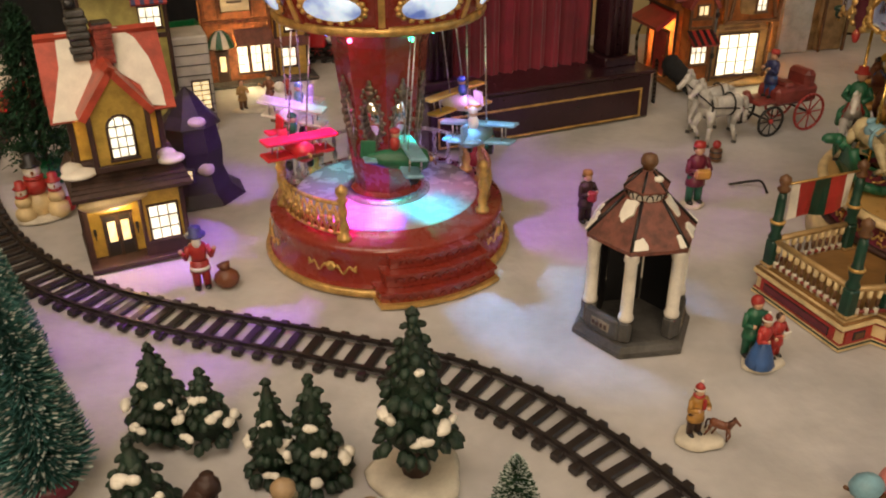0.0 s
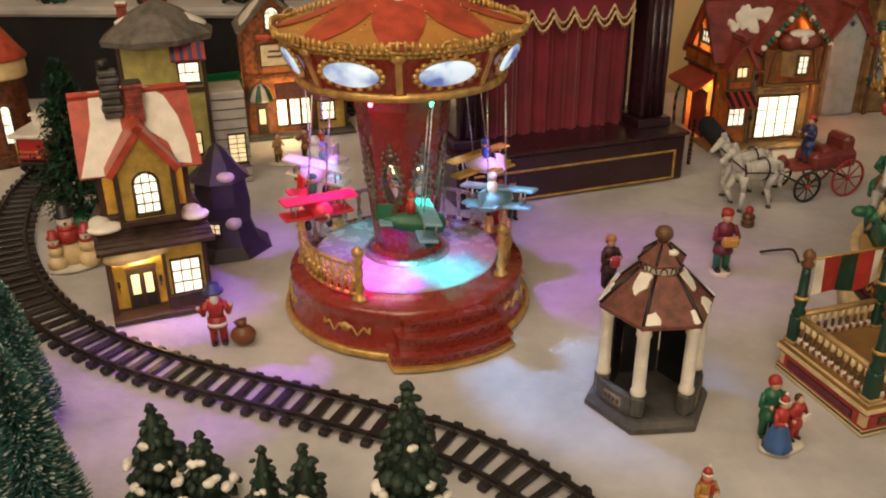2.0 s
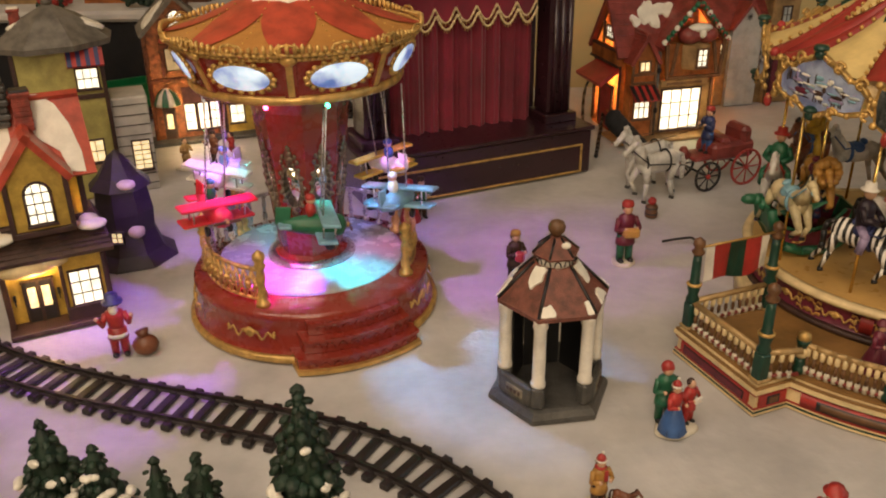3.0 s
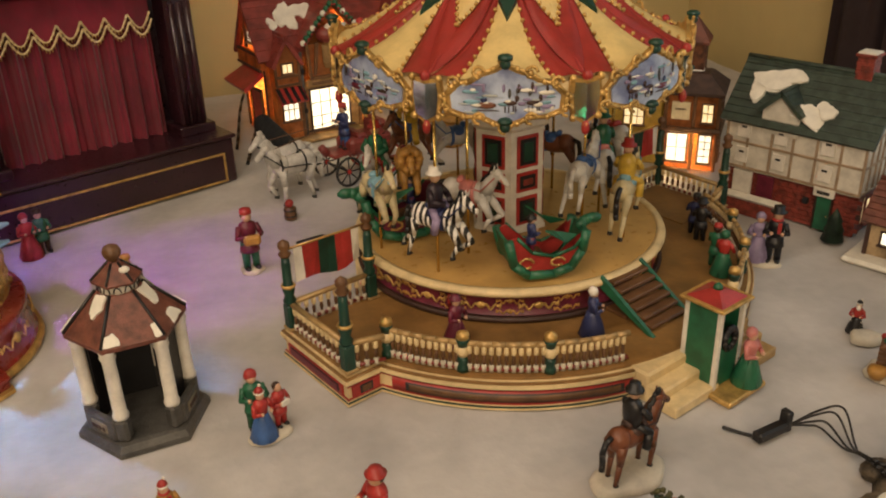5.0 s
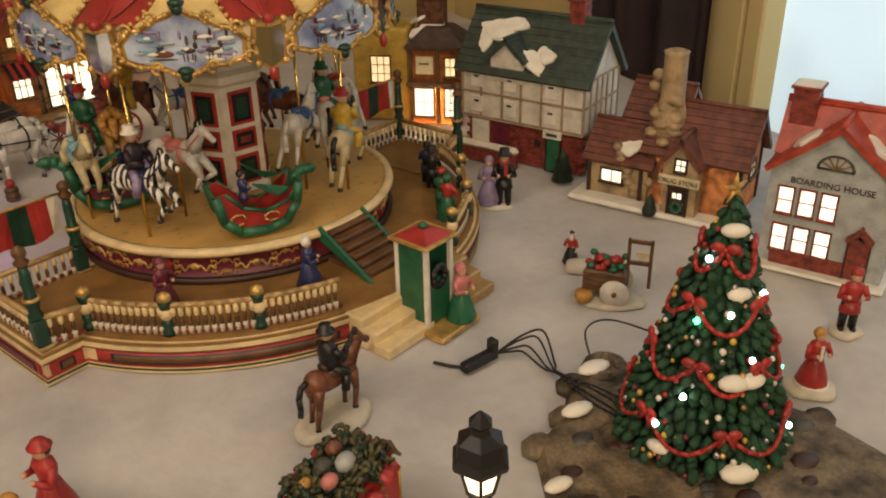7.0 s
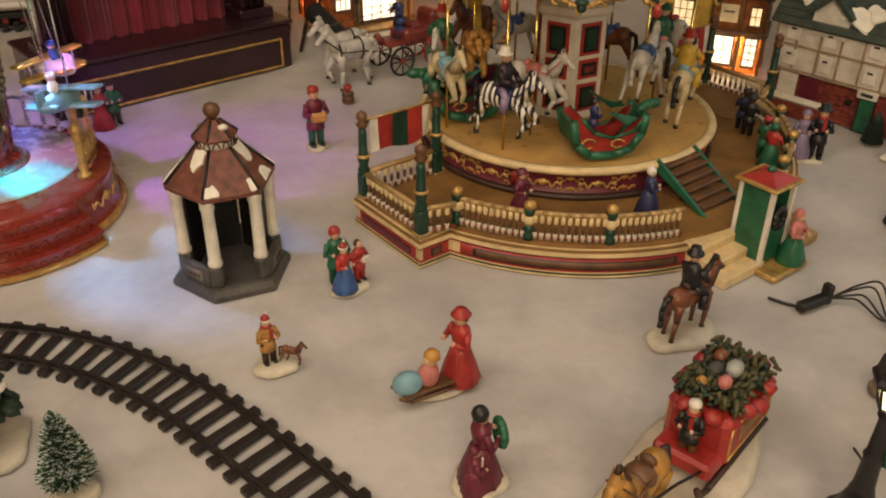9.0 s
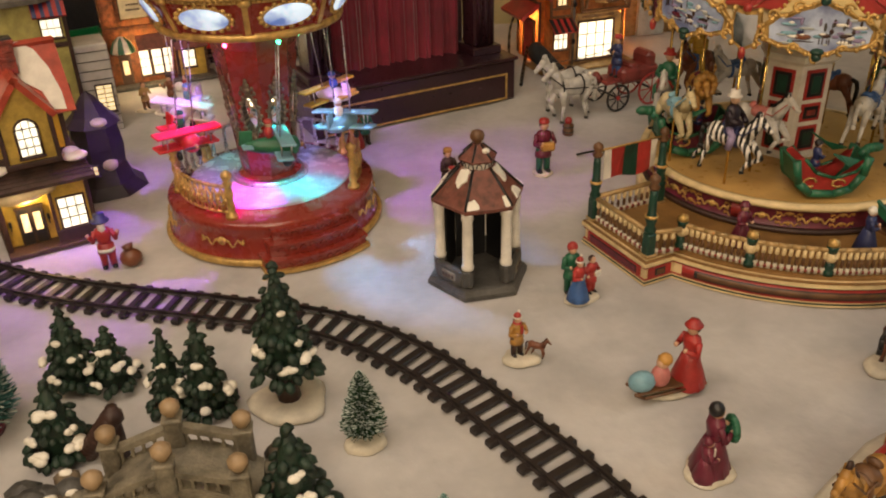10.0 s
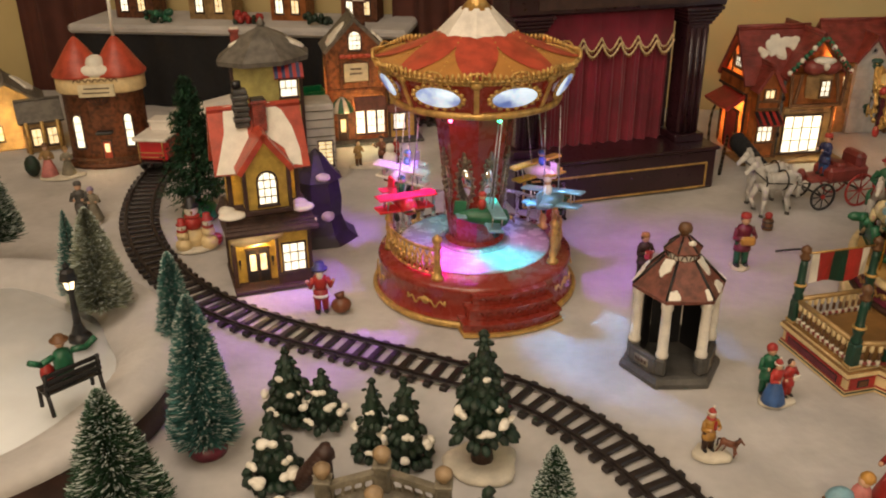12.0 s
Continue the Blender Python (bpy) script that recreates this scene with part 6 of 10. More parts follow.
for i in range(n):
    faces.append((2 * i, 2 * i + 2, 2 * i + 3, 2 * i + 1))
k = len(verts)
verts += [(x, y + 0.003, z) for x, y, z in verts]
faces += [tuple(k + j for j in f)[::-1] for f in faces]
cu = part("curtain", g.add(verts, faces, CURTAIN, True), ST, "deep red pleated velvet curtain")
for row, z0 in ((0, 0.252), (1, 0.243)):
    g = Geo()
    for i in range(7):
        x0 = -0.112 + 0.032 * i + 0.0 * row
        pts = [(x0 + 0.032 * j / 8, 0.062 - 0.004 * row, z0 - 0.020 * math.sin(math.pi * j / 8)) for j in range(9)]
        g.tube(pts, 0.0016, CREAM, 5)
        for j in range(1, 8):
            g.rod(pts[j], (pts[j][0], pts[j][1], pts[j][2] - 0.005), 0.0009, GOLD, None, 4)
    part("fringe", g, cu, "cream looped fringe")
g = Geo()
for i in range(7):
    x0 = -0.112 + 0.032 * i
    vs = [(x0 + 0.032 * j / 8, 0.066, 0.29) for j in range(9)] + [(x0 + 0.032 * j / 8, 0.064 - 0.003 * math.sin(math.pi * j / 8), 0.252 - 0.019 * math.sin(math.pi * j / 8)) for j in range(9)]
    g.add(vs, [(j, 9 + j, 10 + j, j + 1) for j in range(8)], CURTAIN, True)
part("valance", g, cu, "red scalloped valance")
g = Geo()
g.box((0, 0.070, 0.312), (SW + 0.01, 0.080, 0.030), STAGEW, b=0.1)
g.box((0, 0.066, 0.333), (SW + 0.03, 0.095, 0.010), STAGEW, b=0.3)
g.box((0, 0.066, 0.350), (SW - 0.02, 0.080, 0.026), STAGEW, b=0.1)
part("cornice", g, ST, "dark moulded cornice")
part("gold_panel", Geo().box((0, 0.0285, 0.313), (SW - 0.08, 0.003, 0.016), DKBROWN, b=0.1), ST)
part("back_board", Geo().box((0, 0.13, 0.19), (SW - 0.06, 0.01, 0.24), STAGEW, b=0.1), ST)

# brick hall with two red cones
BH = thing("brick_hall", pose(-0.742, 1.275, 0, 0, 0, 17), "round brick ceramic hall with twin red cone roofs", "house")
g = Geo()
for s in (-1, 1):
    g.lathe([(0.040, 0.008), (0.038, 0.020), (0.037, 0.128), (0.041, 0.130), (0.042, 0.133)], BRICK, 16, pose(s * 0.034, 0.020, 0))
g.box((0, 0.02, 0.066), (0.070, 0.070, 0.118), BRICK, b=0.05)
part("wall", g, BH, "brown brick round walls")
g = Geo()
for s in (-1, 1):
    g.lathe([(0.043, 0.132), (0.0445, 0.135), (0.0445, 0.160), (0.043, 0.162)], CREAM, 20, pose(s * 0.034, 0.020, 0))
g.box((0, -0.010, 0.147), (0.070, 0.030, 0.028), CREAM, b=0.05)
fz = part("frieze", g, BH, "cream frieze with painted arches")
g = Geo()
for i in range(9):
    x = -0.044 + 0.011 * i
    y = -0.0262 if abs(x) < 0.034 else -0.022 + (abs(x) - 0.034) * 0.25
    g.tube([(x + 0.0045 * math.cos(q), y, 0.154 + 0.0055 * math.sin(q)) for q in (0, 0.8, 1.57, 2.35, 3.14)], 0.0010, BROWN, 5)
part("arch", g, fz)
for s in (-1, 1):
    part("cone_roof", Geo().lathe([(0.048, 0.160), (0.049, 0.164), (0.036, 0.182), (0.020, 0.206), (0.008, 0.222), (0.0001, 0.228)], REDROOF, 24, pose(s * 0.034, 0.020, 0)), BH, "smooth red cone roof")
g = Geo()
g.add([(-0.030, -0.018, 0.163), (0.030, -0.018, 0.163), (0.006, 0.012, 0.190), (-0.006, 0.012, 0.190), (-0.030, -0.018, 0.158), (0.030, -0.018, 0.158)], [(0, 1, 2, 3), (4, 5, 1, 0)], SNOWP)
g.ball((0, -0.008, 0.170), (0.036, 0.018, 0.013), SNOWP, 12)
g.ball((0, 0.000, 0.182), (0.018, 0.020, 0.016), SNOWP, 12)
part("snow_patch", g, BH, "white painted snow")
sg = part("sign", Geo().box((0, -0.0275, 0.139), (0.062, 0.004, 0.022), SIGN, b=0.15), BH, "cream sign board with dark edge")
bars(sg, pose(0, -0.0300, 0.1435), 0.042, 3, DKBROWN)
bars(sg, pose(0, -0.0300, 0.1355), 0.048, 4, DKBROWN)
g = Geo()
for i in range(6):
    x = -0.020 + 0.008 * i
    g.rod((x, -0.026, 0.128 - abs(x) * 0.1), (x * 0.3, -0.026, 0.112), 0.0009, DKBROWN, None, 5)
part("corbel", g, BH)
for s in (-1, 1):
    win(BH, pose(s * 0.044, -0.0185, 0.032), 0.015, 0.062, LITW, DKBROWN, 1, 4, arch=True)
door(BH, pose(0, -0.0155, 0.010), 0.014, 0.032, REDROOF, LIT)
part("canopy", Geo().box((0, -0.022, 0.060), (0.030, 0.016, 0.006), BLACK, b=0.4), BH)
part("terrace", Geo().lathe([(0.080, 0), (0.080, 0.009), (0.076, 0.010)], BRICK, 24, pose(0, 0.006, 0) @ Matrix.Diagonal((1, 0.72, 1, 1))), BH, "low brick terrace")
g = Geo()
for i in range(14):
    a = 200 + 10.5 * i
    x, y, _ = polar(0.0795, a)
    x2, y2, _ = polar(0.0795, a + 10.5)
    g.rod((x, 0.006 + y * 0.72, 0.010), (x, 0.006 + y * 0.72, 0.019), 0.0011, BROWN, None, 5)
    g.rod((x, 0.006 + y * 0.72, 0.019), (x2, 0.006 + y2 * 0.72, 0.019), 0.0011, BROWN, None, 5)
    g.rod((x, 0.006 + y * 0.72, 0.010), (x2, 0.006 + y2 * 0.72, 0.019), 0.0008, BROWN, None, 5)
part("terrace_rail", g, BH)
part("flagpole", Geo().rod((0.034, 0.02, 0.225), (0.036, 0.02, 0.300), 0.0030, WHITE, None, 8), BH)

# gold-lit house at the edge of the village
LH = thing("snowy_house", pose(-0.985, 1.355, 0, 0, 0, 35), "tan ceramic house with dark snowy roof and lit porch", "house")
part("wall", shell(0.12, 0.10, 0.085, 0.045, "y", TANWALL), LH)
part("roof", gable_roof(0.12, 0.10, 0.085, 0.045, GREYROOF, "y", 0.008, 0.005, courses=6), LH, "dark grey snowy roof")
snow(LH, ((-0.03, -0.01, 0.115, 0, -36, 0.022, 0.028), (0.035, 0.02, 0.112, 0, 36, 0.016, 0.02)))
part("wing", shell(0.07, 0.06, 0.060, 0.03, "x", TANWALL), LH, m=pose(0.05, -0.055, 0))
part("wing_roof", gable_roof(0.07, 0.06, 0.060, 0.03, GREYROOF, "x", 0.006, 0.005), LH, m=pose(0.05, -0.055, 0))
chimney(LH, -0.02, 0.01, 0.115, 0.165, 0.018, BRICK)
for x in (0.022, 0.050, 0.078):
    part("porch_post", Geo().rod((x, -0.092, 0), (x, -0.092, 0.060), 0.0035, GOLD, None, 10), LH, "gilded post")
win(LH, pose(0.038, -0.0855, 0.012), 0.018, 0.034, LIT, DKBROWN)
win(LH, pose(0.066, -0.0855, 0.012), 0.018, 0.034, LIT, DKBROWN)
win(LH, pose(-0.03, -0.0505, 0.02), 0.024, 0.03, LIT, DKBROWN)

# tall brick shop with a sign
SH = thing("sign_shop", pose(-0.2855, 1.448, 0, 0, 0, 20.8), "brick gabled ceramic shop with sign and striped awning", "house")
m_ = pose(-0.022, 0.035, 0)
part("wall", shell(0.108, 0.08, 0.182, 0.055, "y", BRICK), SH, "brick gable front", m_)
part("roof", gable_roof(0.108, 0.08, 0.182, 0.055, GREYROOF, "y", 0.007, 0.006, courses=5), SH, "steep grey roof with snow", m_)
snow(SH, ((-0.058, 0.02, 0.208, 0, -45, 0.018, 0.022), (0.022, 0.0, 0.205, 0, 45, 0.010, 0.016)))
chimney(SH, -0.005, 0.045, 0.215, 0.262, 0.020, BRICK)
win(SH, pose(-0.022, -0.006, 0.182), 0.024, 0.036, LITW, DKBROWN, 3, 4, arch=True)
sg = part("sign", Geo().box((-0.022, -0.008, 0.140), (0.046, 0.004, 0.034), SIGN, b=0.12), SH, "cream sign board with scalloped top")
part("sign_edge", Geo().tube([(-0.045, -0.0085, 0.123), (0.001, -0.0085, 0.123), (0.001, -0.0085, 0.158), (-0.022, -0.0085, 0.164), (-0.045, -0.0085, 0.158)], 0.0013, DKBROWN, 5, closed=True), sg)
bars(sg, pose(-0.022, -0.0102, 0.147), 0.022, 5, DKBROWN, 0.0032)
bars(sg, pose(-0.022, -0.0102, 0.138), 0.026, 6, DKBROWN, 0.0032)
g = Geo()
for i in range(5):
    g.ball((-0.046 + 0.012 * i, -0.010, 0.171), (0.008, 0.003, 0.0045), REDROOF, 8)
part("bunting", g, SH, "red swag bunting")
timbers(SH, [((-0.076, -0.006, 0), (-0.076, -0.006, 0.182)), ((0.032, -0.006, 0), (0.032, -0.006, 0.182)), ((-0.076, -0.007, 0.106), (0.032, -0.007, 0.106)), ((-0.050, -0.006, 0.11), (-0.050, -0.006, 0.18)), ((0.006, -0.006, 0.11), (0.006, -0.006, 0.18))], 0.006, BRICK)
aw = part("awning", Geo().lathe([(0.022, 0.066), (0.021, 0.070), (0.015, 0.084), (0.006, 0.092), (0.0001, 0.094)], WHITE, 12, pose(-0.052, -0.008, 0)), SH, "green and white striped round awning")
g = Geo()
for i in range(6):
    g.lathe([(0.0225, 0.0665), (0.0215, 0.0705), (0.0155, 0.0848), (0.0065, 0.0928)], GREEN, 2, pose(-0.052, -0.008, 0), True, 60 * i, 60 * i + 30)
part("stripe", g, aw)
door(SH, pose(-0.052, -0.0065, 0.006), 0.016, 0.050, DKBROWN, LIT)
g = Geo()
g.slab([(-0.028, -0.026, 0.070), (0.034, -0.026, 0.070), (0.034, -0.006, 0.092), (-0.028, -0.006, 0.092)], 0.004, BROWNROOF)
part("canopy", g, SH, "rust red shop canopy")
for x in (-0.018, 0.004, 0.024):
    win(SH, pose(x, -0.0062, 0.018), 0.018, 0.046, LITW, DKBROWN, 2, 3)
part("annex", Geo().box((0.066, 0.030, 0.060), (0.055, 0.070, 0.120), YELLOWWALL, b=0.03), SH, "yellow annex")
part("annex_roof", Geo().box((0.066, 0.028, 0.1235), (0.064, 0.080, 0.008), BROWNROOF, b=0.3), SH)
part("annex_canopy", Geo().slab([(0.036, -0.018, 0.060), (0.096, -0.018, 0.060), (0.096, -0.004, 0.074), (0.036, -0.004, 0.074)], 0.004, BROWNROOF), SH)
win(SH, pose(0.066, -0.0052, 0.082), 0.020, 0.030, LITW, DKBROWN, 2, 3, arch=True)
win(SH, pose(0.060, -0.0052, 0.022), 0.024, 0.032, LITW, DKBROWN, 2, 2)
win(SH, pose(0.0937, 0.015, 0.018, 0, 0, 90), 0.016, 0.050, LITW, DKBROWN, 2, 3)
timbers(SH, [((0.040, -0.005, 0), (0.040, -0.005, 0.12)), ((0.092, -0.005, 0), (0.092, -0.005, 0.12))], 0.005)
part("step", Geo().box((0.005, -0.006, 0.003), (0.20, 0.05, 0.006), GREY, b=0.3), SH)

# red and orange timbered house with the large shop window
RH = thing("timbered_shop", pose(0.495, 1.440, 0, 0, 0, 15) @ Matrix.Scale(1.2, 4), "orange timbered ceramic shop with maroon snowy roofs", "house")
part("wall", shell(0.086, 0.10, 0.130, 0.054, "y", ORANGE), RH, m=pose(0.038, 0.048, 0))
part("roof", gable_roof(0.086, 0.10, 0.130, 0.054, MAROON, "y", 0.008, 0.006, courses=6), RH, "maroon gabled roof", pose(0.038, 0.048, 0))
part("rear_wall", shell(0.096, 0.085, 0.120, 0.066, "x", ORANGE), RH, m=pose(-0.012, 0.050, 0))
part("rear_roof", gable_roof(0.100, 0.085, 0.120, 0.066, MAROON, "x", 0.008, 0.006, courses=6), RH, "maroon cross roof", pose(-0.012, 0.050, 0))
snow(RH, ((-0.014, 0.031, 0.1640, 57, 0, 0.010, 0.018), (-0.036, 0.026, 0.157, 57, 0, 0.006, 0.006), (0.012, 0.034, 0.168, 57, 0, 0.016, 0.010)))
part("shop_front", Geo().box((0.026, -0.004, 0.038), (0.090, 0.014, 0.076), TANWALL, b=0.08), RH, "tan shop front")
win(RH, pose(0.024, -0.0115, 0.010), 0.060, 0.058, LITW, DKBROWN, 4, 3, name="shop_window")
fa = part("fascia", Geo().box((0.026, -0.012, 0.0765), (0.072, 0.006, 0.010), TANWALL, b=0.2), RH, "tan name board")
bars(fa, pose(0.026, -0.0153, 0.0765), 0.056, 12, BROWN, 0.004)
part("upper_wall", Geo().box((0.038, -0.006, 0.108), (0.080, 0.014, 0.046), ORANGE, b=0.08), RH, "jettied orange upper wall")
timbers(RH, [((-0.002, -0.014, 0.086), (-0.006, -0.014, 0.134)), ((0.078, -0.014, 0.086), (0.082, -0.014, 0.134)), ((-0.004, -0.014, 0.084), (0.080, -0.014, 0.084)), ((0.004, -0.014, 0.088), (0.010, -0.014, 0.132)), ((0.074, -0.014, 0.088), (0.064, -0.014, 0.132)), ((-0.008, -0.010, 0.131), (0.038, -0.010, 0.184)), ((0.084, -0.010, 0.131), (0.038, -0.010, 0.184)), ((-0.018, -0.011, 0.004), (-0.018, -0.011, 0.080)), ((0.070, -0.012, 0.004), (0.070, -0.012, 0.080))], 0.0045, BROWN)
part("bow_window", Geo().lathe([(0.001, 0.092), (0.019, 0.096), (0.022, 0.104), (0.022, 0.128), (0.016, 0.131)], TANWALL, 8, pose(0.038, -0.008, 0, 0, 0, 22.5), smooth=False), RH, "tan bow window")
win(RH, pose(0.040, -0.0290, 0.101), 0.015, 0.024, LITW, BROWN, 2, 3)
g = Geo()
g.ball((0.026, -0.016, 0.142), (0.017, 0.014, 0.012), MAROON, 12)
g.ball((0.050, -0.016, 0.142), (0.017, 0.014, 0.012), MAROON, 12)
part("hood", g, RH, "maroon scalloped hood")
g = Geo()
g.ball((0.038, -0.020, 0.152), (0.018, 0.011, 0.006), SNOWP, 12)
g.ball((0.038, -0.027, 0.146), (0.005, 0.006, 0.007), SNOWP, 10)
part("hood_snow", g, RH, "white painted snow")
g = Geo()
for s in (-1, 1):
    for i in range(9):
        u = i / 8
        g.ball((0.038 + s * (0.048 - 0.044 * u), -0.014, 0.134 + 0.048 * u), 0.0042, GREEN if i % 3 else SNOWP, 8)
        g.ball((0.038 + s * (0.046 - 0.044 * u), -0.0180, 0.133 + 0.048 * u), 0.0018, RED, 6)
part("garland", g, RH, "green garland with red berries")
part("bay", shell(0.036, 0.030, 0.112, 0.030, "y", ORANGE), RH, "orange timbered bay", pose(-0.036, 0.003, 0))
part("bay_roof", gable_roof(0.036, 0.034, 0.112, 0.030, MAROON, "y", 0.006, 0.005, courses=4), RH, m=pose(-0.036, 0.005, 0))
timbers(RH, [((-0.053, -0.0125, 0.080), (-0.053, -0.0125, 0.112)), ((-0.019, -0.0125, 0.080), (-0.019, -0.0125, 0.112)), ((-0.054, -0.0125, 0.080), (-0.018, -0.0125, 0.080)), ((-0.052, -0.0125, 0.092), (-0.020, -0.0125, 0.092))], 0.0035, BROWN)
win(RH, pose(-0.036, -0.0125, 0.096), 0.016, 0.014, LIT, BROWN, 2, 1)
aw = part("awning", Geo().slab([(-0.056, -0.034, 0.062), (-0.016, -0.034, 0.062), (-0.018, -0.011, 0.077), (-0.054, -0.011, 0.077)], 0.004, RED), RH, "red and dark striped awning")
g = Geo()
for i in range(4):
    x = -0.055 + 0.0105 * i
    g.slab([(x, -0.0345, 0.0624), (x + 0.005, -0.0345, 0.0624), (x + 0.005, -0.011, 0.0776), (x, -0.011, 0.0776)], 0.002, BLACK)
part("stripe", g, aw)
win(RH, pose(-0.036, -0.0125, 0.030), 0.024, 0.032, LITW, BROWN, 3, 2)
part("gable_jetty", Geo().box((-0.062, 0.050, 0.110), (0.010, 0.088, 0.020), ORANGE, b=0.15), RH, "orange jettied band")
win(RH, pose(-0.0612, 0.046, 0.132, 0, 0, -90), 0.022, 0.016, LITW, BROWN, 3, 2)
timbers(RH, [((-0.062, 0.010, 0.122), (-0.062, 0.046, 0.178)), ((-0.062, 0.090, 0.122), (-0.062, 0.054, 0.178)), ((-0.062, 0.030, 0.122), (-0.062, 0.030, 0.150)), ((-0.062, 0.066, 0.122), (-0.062, 0.066, 0.152)), ((-0.067, 0.006, 0.120), (-0.067, 0.094, 0.120)), ((-0.067, 0.006, 0.100), (-0.067, 0.094, 0.100)), ((-0.061, 0.010, 0.004), (-0.061, 0.010, 0.100)), ((-0.061, 0.090, 0.004), (-0.061, 0.090, 0.100))], 0.0035, DKBROWN)
part("side_awning", Geo().slab([(-0.092, 0.004, 0.074), (-0.092, 0.084, 0.074), (-0.061, 0.078, 0.092), (-0.061, 0.010, 0.092)], 0.006, RED), RH, "red side awning")
door(RH, pose(-0.0608, 0.046, 0.003, 0, 0, -90), 0.036, 0.062, RED)
for z in (0.040, 0.066, 0.096):
    part("lantern", Geo().box((-0.0145, -0.014, z), (0.005, 0.005, 0.008), BLACK, b=0.3), RH)
part("downpipe", Geo().rod((-0.0145, -0.012, 0.004), (-0.0145, -0.012, 0.122), 0.0022, GREY, None, 8), RH)
part("pavement", Geo().box((0.004, -0.006, 0.002), (0.165, 0.060, 0.004), TANWALL, b=0.3), RH)

# maroon-roofed house behind it
MH = thing("maroon_house", pose(0.675, 1.67, 0, 0, 0, 12), "tan ceramic house with maroon roof and tower", "house")
part("wall", shell(0.16, 0.10, 0.150, 0.06, "x", TANWALL), MH)
part("roof", gable_roof(0.16, 0.10, 0.150, 0.06, MAROON, "x", 0.010, 0.006, courses=6), MH)
part("gable", shell(0.06, 0.05, 0.150, 0.040, "y", BLUEGREY), MH, m=pose(0.0, -0.035, 0))
part("gable_roof", gable_roof(0.06, 0.05, 0.150, 0.040, MAROON, "y", 0.008, 0.005), MH, m=pose(0.0, -0.035, 0))
part("tower", Geo().box((0.075, -0.03, 0.105), (0.055, 0.055, 0.210), TANWALL, b=0.04), MH)
part("tower_roof", Geo().lathe([(0.050, 0.205), (0.052, 0.212), (0.030, 0.235), (0.004, 0.262)], MAROON, 4, pose(0.075, -0.03, 0, 0, 0, 45), smooth=False), MH)
g = Geo()
for q in range(8):
    a = q * 0.785
    g.rod((0, -0.0605, 0.165), (0.007 * math.cos(a), -0.0605, 0.165 + 0.007 * math.sin(a)), 0.0008, BLACK, None, 4)
part("rose_window", g, MH)
win(MH, pose(0.075, -0.0578, 0.150), 0.018, 0.03, BLUEGREY, DKBROWN)
win(MH, pose(-0.05, -0.0505, 0.09), 0.018, 0.03, LIT, DKBROWN)
part("balcony", Geo().box((0.075, -0.062, 0.128), (0.060, 0.02, 0.010), MAROON, b=0.2), MH)
timbers(MH, [((0.05, -0.066, 0.0), (0.05, -0.066, 0.125)), ((0.10, -0.066, 0.0), (0.10, -0.066, 0.125))], 0.005, BROWN)

# corner shop tower with lit windows
TH = thing("corner_shop", pose(1.004, 1.072, 0, 0, 0, -38), "red and orange ceramic corner shop with lit windows", "house")
part("wall", Geo().box((0, 0.02, 0.058), (0.075, 0.070, 0.116), ORANGE, b=0.04), TH)
part("roof", Geo().lathe([(0.062, 0.114), (0.063, 0.119), (0.030, 0.140), (0.024, 0.142)], SHINGLE, 4, pose(0, 0.02, 0, 0, 0, 45), smooth=False), TH, "dark brown hipped roof")
part("tower", Geo().box((-0.012, 0.035, 0.150), (0.040, 0.040, 0.065), BRICK, b=0.05), TH)
part("tower_roof", Geo().lathe([(0.034, 0.180), (0.035, 0.184), (0.014, 0.206), (0.004, 0.216)], BROWNROOF, 4, pose(-0.012, 0.035, 0, 0, 0, 45), smooth=False), TH)
snow(TH, ((-0.012, 0.005, 0.135, 30, 0, 0.024, 0.014), (-0.03, 0.03, 0.150, 0, -30, 0.012, 0.014)))
part("ledge", Geo().box((0, 0.018, 0.062), (0.088, 0.085, 0.007), BROWN, b=0.3), TH)
win(TH, pose(-0.018, -0.0158, 0.012), 0.030, 0.044, LITW, BROWN, 2, 2)
win(TH, pose(0.022, -0.0158, 0.012), 0.018, 0.044, LITW, BROWN, 2, 4)
sg = part("sign", Geo().box((-0.016, -0.017, 0.090), (0.026, 0.004, 0.026), SIGN, b=0.1), TH)
bars(sg, pose(-0.016, -0.0196, 0.093), 0.016, 9, DKBROWN)
win(TH, pose(0.022, -0.0158, 0.074), 0.016, 0.028, LIT, BROWN, 2, 2)
win(TH, pose(0.0382, 0.020, 0.012, 0, 0, 90), 0.036, 0.044, LITW, BROWN, 4, 4)
win(TH, pose(0.0382, 0.012, 0.074, 0, 0, 90), 0.016, 0.028, LIT, BROWN, 2, 2)
timbers(TH, [((-0.0375, -0.0155, 0), (-0.0375, -0.0155, 0.115)), ((0.0375, -0.0155, 0), (0.0375, -0.0155, 0.115)), ((0.0375, 0.055, 0), (0.0375, 0.055, 0.115)), ((0.003, -0.0155, 0), (0.003, -0.0155, 0.115))], 0.005, BROWN)
part("neighbour_wall", Geo().box((-0.085, 0.03, 0.07), (0.085, 0.07, 0.14), YELLOWWALL, b=0.04), TH)
win(TH, pose(-0.085, -0.0058, 0.06), 0.03, 0.04, LIT, BROWN, 3, 3)

